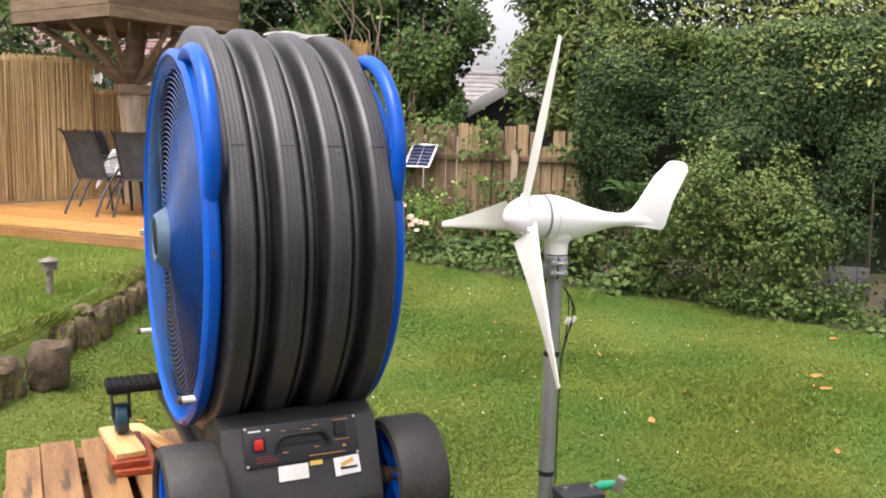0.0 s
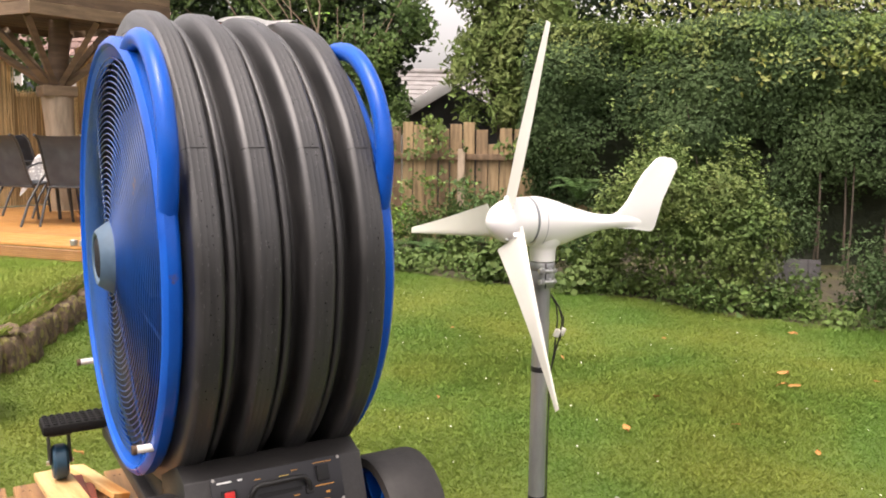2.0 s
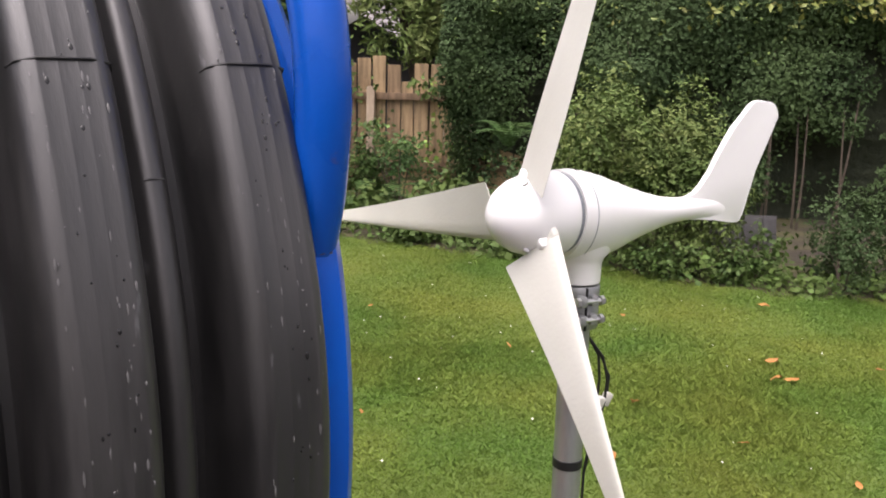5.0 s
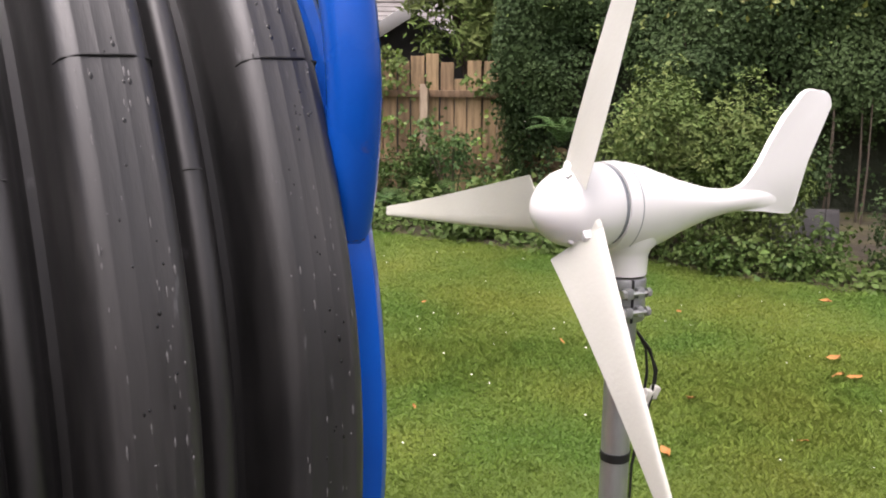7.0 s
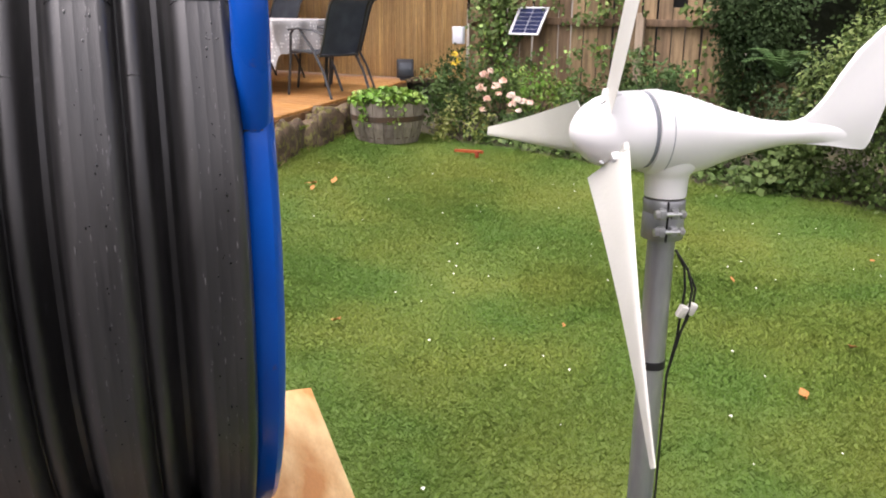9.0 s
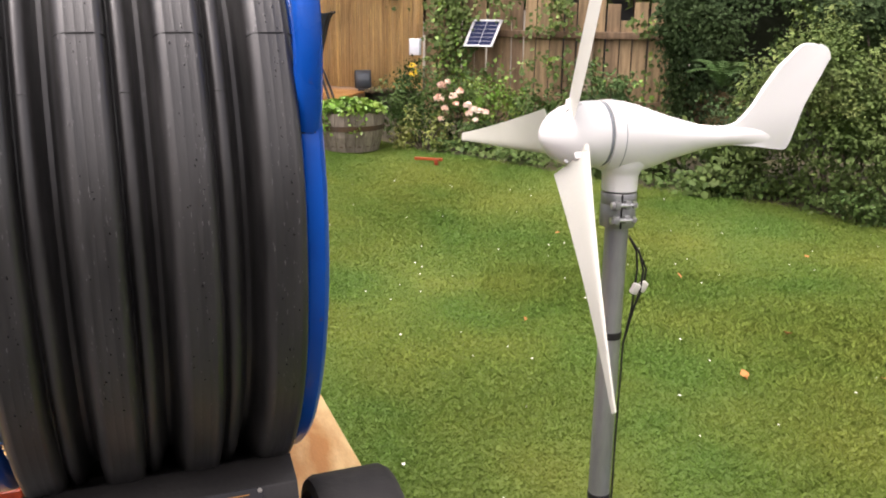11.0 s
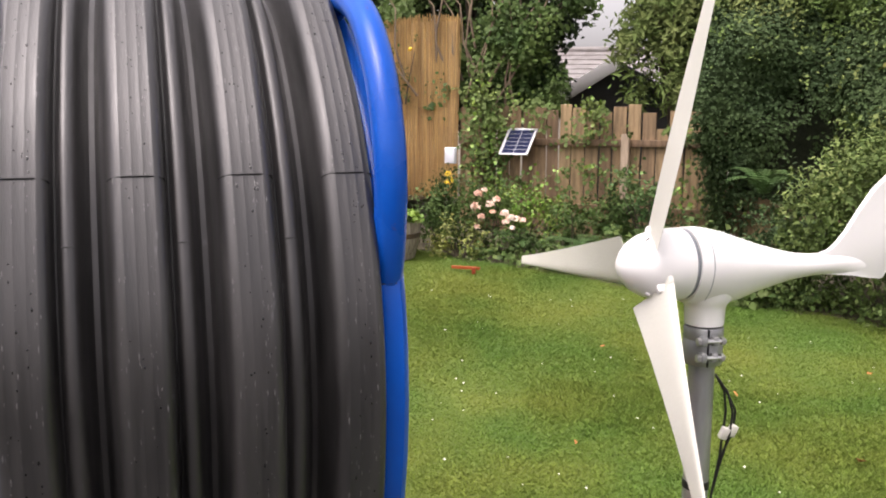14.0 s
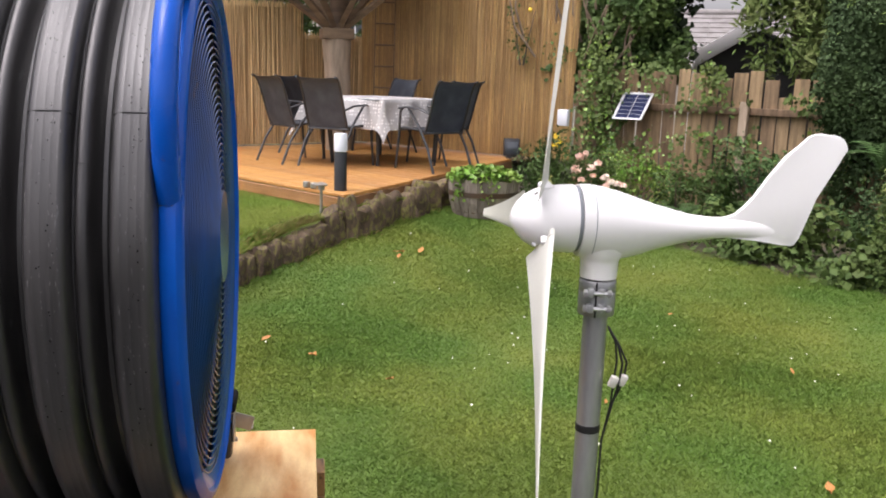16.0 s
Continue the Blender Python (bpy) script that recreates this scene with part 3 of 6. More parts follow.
def ring_part(sign):
    """A blue end ring with its grille, carrying grips and hub; sign -1 is the intake end."""
    o = sign * HALF
    n = -sign
    prof = [(o, 0.484), (o + n * 0.003, 0.494), (o + n * 0.010, 0.500), (o + n * 0.028, 0.500), (o + n * 0.036, 0.494), (o + n * 0.040, 0.480),
            (o + n * 0.038, 0.478), (o + n * 0.026, 0.474), (o + n * 0.010, 0.476), (o + n * 0.002, 0.480)]
    ring = part("end_ring", lathe(prof, 128, closed=True, wobble=lambda s, a: 0.002 * math.sin(3 * a + sign)), "blue", fan, "glossy blue end ring with scuffed paint")
    part("ring_flange", lathe([(o + n * 0.006, 0.480), (o + n * 0.012, 0.482), (o + n * 0.026, 0.452), (o + n * 0.022, 0.449)], 96, closed=True), "blue", ring)
    for side in (-1,):
        pts = []
        for k in range(29):
            deg = 16 + 54 * k / 28
            a = math.radians(deg)
            r = float(np.interp(deg, (16, 20, 26, 31, 35, 40, 46, 51, 56, 60, 64, 67, 70), (0.480, 0.505, 0.538, 0.558, 0.568, 0.576, 0.577, 0.572, 0.560, 0.545, 0.526, 0.508, 0.486)))
            pts.append((o + n * 0.021, side * r * math.cos(a), r * math.sin(a)))
        rad = 0.0195 if sign < 0 else 0.0190
        part("grip", tubed(pts, rad, 14, flat=1.05), "blue", ring, "blue tubular carrying grip")
        a = math.radians(15.6)
        part("grip_joint", lathe([(-0.0012, 0.018), (-0.0008, 0.0212), (0.0008, 0.0212), (0.0012, 0.018)], 20, axis="Z"), "seam", ring, m=pose(o + n * 0.021, side * 0.480 * math.cos(a), 0.480 * math.sin(a), side * 15, 0, 0))
    bm = bmesh.new()
    for k in range(29):
        r = 0.090 + k * 0.0129
        x = o + n * (0.004 + 0.016 * (r / 0.43) ** 2) - n * 0.012
        seg = 72
        tube(bm, [(x, r * math.cos(2 * math.pi * j / seg), r * math.sin(2 * math.pi * j / seg)) for j in range(seg)], 0.0016, 5, closed=True)
    grille = part("grille", bm, "wire", ring, "blue wire guard of close concentric rings with rust")
    for k in range(8):
        a = k * math.pi / 4 + 0.25
        part("stay", rodded((o - n * 0.004, 0.085 * math.cos(a), 0.085 * math.sin(a)), (o + n * 0.012, 0.44 * math.cos(a), 0.44 * math.sin(a)), 0.0034, seg=8), "wire", grille)
    if sign < 0:
        hub = part("hub_cap", lathe([(o + 0.01, 0.082), (o - 0.004, 0.084), (o - 0.010, 0.080), (o - 0.032, 0.066), (o - 0.036, 0.060), (o - 0.034, 0.054), (o - 0.029, 0.051)], 48), "hub", ring, "slate-blue conical hub cap with a slotted face")
        for k in range(9):
            y = -0.040 + 0.010 * k
            w = math.sqrt(0.050 ** 2 - y * y)
            part("slot", boxed((0.004, 0.0045, 2 * w * 0.92), 0.001, pose(o - 0.0305, y, 0), 1), "dark", hub)
        for l, z in ((0.400, -0.34), (-0.345, -0.345)):
            peg = part("spacer", rodded((o + 0.005, l, z), (o - 0.028, l, z), 0.0085, seg=14), "nylon", ring, "white nylon spacer")
            part("rubber_tip", rodded((o - 0.027, l, z), (o - 0.036, l, z), 0.0095, seg=14), "hoop", peg)
    else:
        part("guard_boss", lathe([(o - 0.004, 0.094), (o + 0.010, 0.088), (o + 0.012, 0.0)], 40), "wire", ring)
    return ring


ring_part(-1)
ring_part(1)
# impeller and motor inside
for k in range(5):
    bm = bmesh.new()
    a0 = 2 * math.pi * k / 5
    grid = []
    for i in range(7):
        r = 0.10 + 0.31 * i / 6
        row = []
        for j in range(7):
            v = j / 6 - 0.5
            a = a0 + v * 0.95 + 0.1 * i / 6
            row.append(bm.verts.new((-0.10 + v * 0.15, r * math.cos(a), r * math.sin(a))))
        grid.append(row)
    for i in range(6):
        for j in range(6):
            bm.faces.new((grid[i][j], grid[i + 1][j], grid[i + 1][j + 1], grid[i][j + 1]))
    bmesh.ops.solidify(bm, geom=bm.faces[:], thickness=0.004)
    part("impeller_blade", bm, "fanblue", fan)
part("motor", lathe([(-0.17, 0.06), (-0.16, 0.10), (0.10, 0.10), (0.12, 0.06)], 40), "fanblue", fan)
# dark disc added across the drum to stand in for the shade inside
part("shade_disc", lathe([(0.03, 0.10), (0.032, 0.424), (0.04, 0.424), (0.042, 0.10)], 64, closed=True), "dark", fan)

# control box under the drum; local z runs from the drum's centre
FACE = pose(0.0, -0.405, -0.525, -22, 0, 0)
bm = bmesh.new()
sec = [(-0.345, -0.395), (-0.40, -0.415), (-0.475, -0.60), (-0.475, -0.64), (-0.20, -0.64), (-0.20, -0.46)]
va = [bm.verts.new((-0.190, l, z)) for l, z in sec]
vb = [bm.verts.new((0.200, l, z)) for l, z in sec]
bm.faces.new(va)
bm.faces.new(vb[::-1])
for k in range(len(sec)):
    bm.faces.new((va[k], va[(k + 1) % 6], vb[(k + 1) % 6], vb[k]))
bmesh.ops.bevel(bm, geom=bm.edges[:], offset=0.003, segments=2, affect="EDGES", profile=0.5)
cbox = part("control_box", bm, "box", fan, "black steel control box with a sloping front")
PLATE = pose(0.003, -0.4195, -0.458, -22 + 90, 0, 0)


def on_plate(u, v, w=0.0):
    """A place on the sloping front: u along the drum, v up the slope, w out of it."""
    return PLATE @ pose(u, v, w)


plate = part("switch_panel", boxed((0.285, 0.098, 0.005), 0.002, on_plate(0, 0, 0.004)), "panel", cbox, "dark grey switch panel with printed markings")
sw = part("rocker_switch", boxed((0.032, 0.032, 0.006), 0.002, on_plate(-0.108, 0.004, 0.009)), "dark", plate)
part("rocker", boxed((0.021, 0.025, 0.008), 0.003, on_plate(-0.108, 0.004, 0.013) @ pose(0, 0, 0, 8)), "red", plate, "red rocker switch")
hp_ = [(-0.066, -0.012, 0.006), (-0.063, 0.002, 0.014), (-0.054, 0.015, 0.020), (-0.046, 0.018, 0.021), (0.046, 0.018, 0.021), (0.054, 0.015, 0.020), (0.063, 0.002, 0.014), (0.066, -0.012, 0.006)]
part("pull_bar", tubed([on_plate(u, v, w).translation for u, v, w in hp_], 0.0056, 10), "cable", plate, "black plastic pull bar")
part("recess", boxed((0.098, 0.009, 0.002), 0.0008, on_plate(0.0, -0.005, 0.0068), 1), "dark", plate)
for u in (-0.064, 0.064):
    part("handle_foot", boxed((0.018, 0.014, 0.004), 0.0015, on_plate(u, -0.013, 0.008), 1), "dark", plate)
part("socket", boxed((0.028, 0.034, 0.010), 0.003, on_plate(0.098, 0.018, 0.009)), "dark", plate)
for u, v, w, h, mt in ((-0.115, 0.036, 0.042, 0.009, "whiteprint"), (-0.082, 0.036, 0.013, 0.009, "whiteprint"), (-0.045, 0.030, 0.018, 0.004, "orange"), (0.035, 0.034, 0.020, 0.004, "orange"),
                       (0.10, 0.040, 0.058, 0.004, "orange"), (0.012, 0.027, 0.03, 0.004, "gold"), (-0.045, -0.022, 0.018, 0.004, "orange"), (0.035, -0.018, 0.018, 0.004, "orange"), (0.10, -0.008, 0.058, 0.004, "orange"),
                       (-0.096, -0.026, 0.05, 0.003, "redprint"), (-0.09, -0.032, 0.07, 0.003, "redprint"), (-0.09, -0.038, 0.075, 0.003, "redprint"), (0.06, -0.038, 0.13, 0.004, "orange"), (0.105, -0.024, 0.012, 0.012, "orange")):
    part("print_bar", boxed((w * 0.72, h * 0.38, 0.0008), 0, on_plate(u, v, 0.0068)), mt, plate, smooth=False)
for u, v in ((-0.137, 0.044), (0.137, 0.044), (-0.137, -0.044), (0.137, -0.044)):
    part("screw", rodded(on_plate(u, v, 0.005).translation, on_plate(u, v, 0.009).translation, 0.0035, seg=8), "steel", plate)
part("paper_sticker", boxed((0.074, 0.036, 0.001), 0, on_plate(-0.028, -0.071, 0.003)), "sticker", cbox, "blank white sticker", smooth=False)
part("gold_sticker", boxed((0.032, 0.011, 0.001), 0, on_plate(0.030, -0.056, 0.003)), "gold", cbox, smooth=False)
tornst = part("torn_sticker", boxed((0.066, 0.044, 0.001), 0, on_plate(0.108, -0.073, 0.003) @ pose(0, 0, 0, 0, 0, 3)), "sticker", cbox, "torn cream maker's sticker", smooth=False)
part("sticker_bar", boxed((0.045, 0.006, 0.001), 0, on_plate(0.112, -0.079, 0.0042)), "panel", tornst, smooth=False)
part("sticker_bar", boxed((0.034, 0.010, 0.001), 0, on_plate(0.108, -0.066, 0.0042) @ pose(0, 0, 0, 0, 0, 20)), "fallen", tornst, smooth=False)

# axle and wheels on the near side
for x0, sgn in ((-0.255, -1), (0.300, 1)):
    wheel = part("wheel", lathe([(x0 - 0.070, 0.125), (x0 - 0.066, 0.142), (x0 - 0.055, 0.148), (x0 + 0.055, 0.148), (x0 + 0.066, 0.142), (x0 + 0.070, 0.125), (x0 + 0.062, 0.118), (x0 - 0.062, 0.118)], 72, closed=True,
                                wobble=lambda s, a: 0.0008 * math.sin(40 * a)), "rubber", fan, "broad black rubber tyre with a blue spoked rim", m=pose(0, -0.375, -0.598))
    part("rim", lathe([(x0 - 0.056, 0.119), (x0 - 0.05, 0.121), (x0 + 0.05, 0.121), (x0 + 0.056, 0.119), (x0 + 0.05, 0.112), (x0 - 0.05, 0.112)], 56, closed=True), "blue", wheel)
    part("rim_disc", lathe([(x0 - 0.012, 0.02), (x0 - 0.006, 0.114), (x0 + 0.006, 0.114), (x0 + 0.012, 0.02)], 48, closed=True), "blue", wheel)
    for k in range(6):
        a = k * math.pi / 3 + 0.3
        part("spoke", boxed((0.085, 0.010, 0.10), 0.002, pose(x0, 0, 0, math.degrees(a)) @ pose(0, 0, 0.064), 1), "blue", wheel)
    part("wheel_boss", lathe([(x0 - 0.066, 0.012), (x0 - 0.062, 0.022), (x0 + 0.062, 0.022), (x0 + 0.066, 0.012)], 24), "hoop", wheel)
part("axle", rodded((-0.37, -0.375, -0.598), (0.38, -0.375, -0.598), 0.011, seg=12), "hoop", fan)
for s in (-0.12, 0.12):
    part("cross_bar", boxed((0.05, 0.86, 0.03), 0.004, pose(s, 0.03, -0.535)), "box", fan)
part("cradle", boxed((0.43, 0.80, 0.035), 0.006, pose(0.0, 0.03, -0.552)), "box", fan)
for s in (-0.16, 0.0, 0.16):
    part("cradle_block", boxed((0.06, 0.50, 0.06), 0.006, pose(s, 0.02, -0.515)), "box", fan)
# far leg bar and castors
bar = part("castor_bar", boxed((0.60, 0.105, 0.030), 0.008, pose(-0.07, 0.455, -0.525)), "tread", fan, "black leg bar with a rough tread top")
for k in range(30):
    for j in range(5):
        part("cleat", boxed((0.013, 0.012, 0.005), 0.0015, pose(-0.356 + 0.0195 * k, 0.455 - 0.040 + 0.020 * j, -0.509, 0, 0, 8 * (k % 3 - 1)), 1), "tread", bar)
for s, mt in ((-0.325, "box"), (0.195, "steel")):
    cast = part("castor_fork", boxed((0.058, 0.065, 0.010), 0.002, pose(s, 0.455, -0.543)), mt, bar, "swivelling castor fork")
    for d in (-0.026, 0.026):
        part("fork_arm", boxed((0.006, 0.050, 0.094), 0.002, pose(s + d, 0.462, -0.588, -14)), mt, cast)
        part("axle_nut", rodded((s + d * 0.95, 0.455, -0.632), (s + d * 1.35, 0.455, -0.632), 0.007, seg=6), "steel", cast)
    part("castor_wheel", lathe([(s - 0.021, 0.030), (s - 0.020, 0.042), (s - 0.013, 0.049), (s + 0.013, 0.049), (s + 0.020, 0.042), (s + 0.021, 0.030)], 32), "castor" if s < 0 else "rubber", cast, m=pose(0, 0.455, -0.632))
part("steel_bracket", boxed((0.09, 0.05, 0.004), 0.001, pose(0.225, 0.50, -0.60, 0, 18, 0)), "steel", bar)
part("steel_bracket", boxed((0.09, 0.004, 0.04), 0.001, pose(0.225, 0.475, -0.585, 0, 18, 0)), "steel", bar)

# ---- pallets under the fan ----
GZ = -1.228


def pallet(z_top, s0, s1, l0, l1, boards, label, skew=0.0, gap=0.02):
    p = thing("pallet", FAN @ pose((s0 + s1) / 2, (l0 + l1) / 2, z_top + GZ, 0, 0, skew), label, "pallet", "pallets under the fan")
    w, d = s1 - s0, l1 - l0
    spans = [(0.002, 0.098), (0.100, 0.203), (0.222, 0.328), (0.352, 0.452), (0.470, 0.575), (0.583, 0.690), (0.715, 0.820), (0.842, 0.945), (0.970, 1.075)] if boards == 8 else [(k * w / boards + 0.008, (k + 1) * w / boards - 0.010) for k in range(boards)]
    for k, (a, b_) in enumerate(spans):
        bd = part("board", boxed((b_ - a, d + 0.012 * ((k * 5) % 4 - 1.5), 0.022), 0.003, pose(0, 0, 0), 1), "pine", p, m=pose(-w / 2 + (a + b_) / 2, 0.006 * ((k * 3) % 5 - 2), -0.011))
        if boards == 8:
            for l in (-d / 2 + 0.06, 0.0, d / 2 - 0.06):
                for q in (-0.28, -0.12, 0.22):
                    part("nail_head", rodded((q * (b_ - a), l + 0.05 * q * (1 - k % 3), 0.0100), (q * (b_ - a), l + 0.05 * q * (1 - k % 3), 0.0114), 0.0032, seg=6), "dark", bd)
    for l in (-d / 2 + 0.06, 0, d / 2 - 0.06):
        part("bearer", boxed((w, 0.09, 0.075), 0.003, pose(0, l, -0.0605), 1), "pine", p)
        part("bottom_board", boxed((w, 0.095, 0.020), 0.003, pose(0, l, -0.1085), 1), "pine", p)
    return p


pallet(0.485, -0.66, 0.46, -0.56, 0.62, 8, "weathered pine pallet at the top of the stack")
pallet(0.366, -0.67, 0.45, -0.55, 0.60, 7, "weathered pine pallet in the stack", 1.0)
pallet(0.247, -0.65, 0.47, -0.57, 0.61, 7, "weathered pine pallet in the stack", -1.5)
pallet(0.128, -0.67, 0.46, -0.56, 0.60, 7, "weathered pine pallet at the bottom of the stack on the grass", 0.5)
ply = thing("plywood_sheet", FAN @ pose(0.245, 0.24, 0.5365 + GZ - 0.025), "pale knotty plywood offcut lying on the pallets", "plywood")
part("sheet", boxed((0.38, 0.80, 0.018), 0.0015, pose(0, 0, 0.016), 1), "ply", ply)
part("packer", boxed((0.36, 0.09, 0.030), 0.002, pose(0, 0.33, -0.0085), 1), "pine", ply)
part("packer", boxed((0.36, 0.09, 0.030), 0.002, pose(0, -0.3, -0.0085), 1), "pine", ply)
for k, (dz, mt, w, rz, sx, ly, lab) in enumerate(((0.0, "redwood", 0.150, -4, -0.300, 0.36, "red-stained board offcut under the castor"), (0.020, "redwood", 0.142, -1, -0.318, 0.38, "red-stained board offcut under the castor"), (0.040, "pineblock", 0.118, 6, -0.330, 0.405, "pale pine block under the castor"))):
    b = thing("packing_board", FAN @ pose(sx, ly, 0.4855 + dz + GZ, 0, 0, rz), lab, "board", "packing boards")
    part("slab", boxed((w * 0.75, 0.27, 0.0195), 0.002, pose(0, 0, 0.010), 1), mt, b, smooth=False)
b = thing("packing_board", FAN @ pose(-0.225, 0.50, 0.486 + GZ, 0, 12, 16), "pale split pine offcut beside the castor", "board", "packing boards")
part("slab", boxed((0.05, 0.30, 0.018), 0.002, pose(0, 0, 0.014), 1), "ply", b, smooth=False)

# ---- wind turbine ----
TURB = pose(0.3067, 2.406, 1.2607, 0, 0, math.degrees(math.atan2(0.4205, 0.9073)))
turbine = thing("wind_turbine", TURB, "small white three-bladed wind turbine on a galvanised pole", "wind turbine")
body_rows = [(0.112, 0.074, 0.0), (0.135, 0.0755, -0.001), (0.165, 0.073, -0.003), (0.20, 0.067, -0.006), (0.24, 0.057, -0.009), (0.28, 0.046, -0.011), (0.32, 0.037, -0.013), (0.36, 0.029, -0.0145), (0.40, 0.0245, -0.015), (0.43, 0.0225, -0.0148), (0.46, 0.0185, -0.0155), (0.49, 0.0128, -0.0165), (0.515, 0.0092, -0.018), (0.54, 0.0068, -0.020), (0.56, 0.0056, -0.022)]
BELLY = ((0.11, 0.005), (0.14, 0.010), (0.18, 0.015), (0.22, 0.016), (0.27, 0.010), (0.33, 0.005), (0.39, 0.0))
bm = bmesh.new()
rings = []
for s, r, z in body_rows:
    low = float(np.interp(s, [q[0] for q in BELLY], [q[1] for q in BELLY]))
    rings.append([bm.verts.new((s, r * math.cos(2 * math.pi * k / 48), z + max(r, 0.0205) * math.sin(2 * math.pi * k / 48) - low * max(0.0, -math.sin(2 * math.pi * k / 48)) ** 2)) for k in range(48)])
for a, b in zip(rings, rings[1:]):
    for k in range(48):
        bm.faces.new((a[k], a[(k + 1) % 48], b[(k + 1) % 48], b[k]))
bm.faces.new(rings[0])
bm.faces.new(rings[-1][::-1])
nac = part("nacelle", bm, "white", turbine, "glossy white streamlined nacelle, wet with rain")
part("joint", tubed([(0.138, 0.0752 * math.cos(2 * math.pi * k / 64), -0.0012 + 0.0752 * math.sin(2 * math.pi * k / 64) - 0.0097 * max(0.0, -math.sin(2 * math.pi * k / 64)) ** 2) for k in range(64)], 0.0008, 6, closed=True), "gap", nac)
part("gasket", lathe([(0.099, 0.064), (0.100, 0.0705), (0.111, 0.0705), (0.1115, 0.064)], 64, closed=True), "gap", nac, "grey ring gap behind the spinner")
part("front_plate", lathe([(0.090, 0.03), (0.092, 0.064), (0.113, 0.066)], 48), "gap", nac)


def fin_outline():
    def arc(cx, cz, r, a0, a1, n):
        return [(cx + r * math.cos(math.radians(a0 + (a1 - a0) * i / n)), cz + r * math.sin(math.radians(a0 + (a1 - a0) * i / n))) for i in range(n + 1)]
    pts = [(0.40, -0.036), (0.46, -0.0365), (0.52, -0.042), (0.565, -0.049)]
    pts += arc(0.594, -0.040, 0.012, -110, 15, 5)
    pts += [(0.640, 0.055), (0.680, 0.135)]
    pts += arc(0.664, 0.158, 0.034, 0, 95, 8)
    pts += arc(0.640, 0.140, 0.055, 95, 140, 5)
    pts += [(0.560, 0.143), (0.528, 0.098), (0.500, 0.055), (0.480, 0.028), (0.462, 0.013), (0.44, 0.006), (0.40, 0.006)]
    return pts


bm = bmesh.new()
o = fin_outline()
v1 = [bm.verts.new((s, -0.006, z)) for s, z in o]
v2 = [bm.verts.new((s, 0.006, z)) for s, z in o]
bm.faces.new(v1)
bm.faces.new(v2[::-1])
for k in range(len(o)):
    bm.faces.new((v1[k], v1[(k + 1) % len(o)], v2[(k + 1) % len(o)], v2[k]))
bmesh.ops.bevel(bm, geom=[e for e in bm.edges if abs(e.verts[0].co.y - e.verts[1].co.y) < 1e-6], offset=0.003, segments=2, affect="EDGES", profile=0.6)
part("tail_fin", bm, "white", turbine, "white swept tail fin with a rounded tip")
bm = bmesh.new()
rng = np.random.default_rng(8)
for k in range(150):
    s = rng.uniform(0.13, 0.48)
    r = float(np.interp(s, [q[0] for q in body_rows], [q[1] for q in body_rows]))
    zc = float(np.interp(s, [q[0] for q in body_rows], [q[2] for q in body_rows]))
    a = rng.choice([1.0, -1.0]) * math.pi / 2 + rng.normal() * 0.35
    w = rng.uniform(0.0008, 0.002)
    bmesh.ops.create_icosphere(bm, subdivisions=1, radius=w, matrix=Matrix.Translation((s, r * math.cos(a), zc + r * math.sin(a))))
tagged(part("rain_drops", bm, "white", nac), kind="stuff")
spin_prof = [(-0.033, 0.0), (-0.0325, 0.008), (-0.028, 0.020), (-0.018, 0.035), (-0.003, 0.050), (0.018, 0.062), (0.045, 0.0695), (0.075, 0.0725), (0.100, 0.0732), (0.1035, 0.0715), (0.1035, 0.06)]
spinner = part("spinner", lathe(spin_prof[1:], 64), "white", turbine, "rounded white nose cone")

TIPS = ((0.42, 2.223, 1.825), (0.056, 2.930, 1.178), (0.447, 2.053, 0.780))
inv = TURB.inverted()
FOIL = ((0.0, 0.0), (0.03, 0.55), (0.14, 1.0), (0.34, 0.85), (0.66, 0.40), (1.0, 0.05), (1.0, -0.05), (0.66, -0.12), (0.34, -0.25), (0.14, -0.35), (0.03, -0.30))


def blade_edges(w, tip_x):
    """Leading and trailing edge, twist and axial place of a blade at a share of its length."""
    chord = 0.022 + 0.093 * (1 - w) ** 1.18
    lead = 0.444 + 0.056 * w
    return chord * lead, -chord * (1 - lead), math.radians(21 * (1 - w) ** 1.4), 0.031 * (1 - w) + tip_x * w


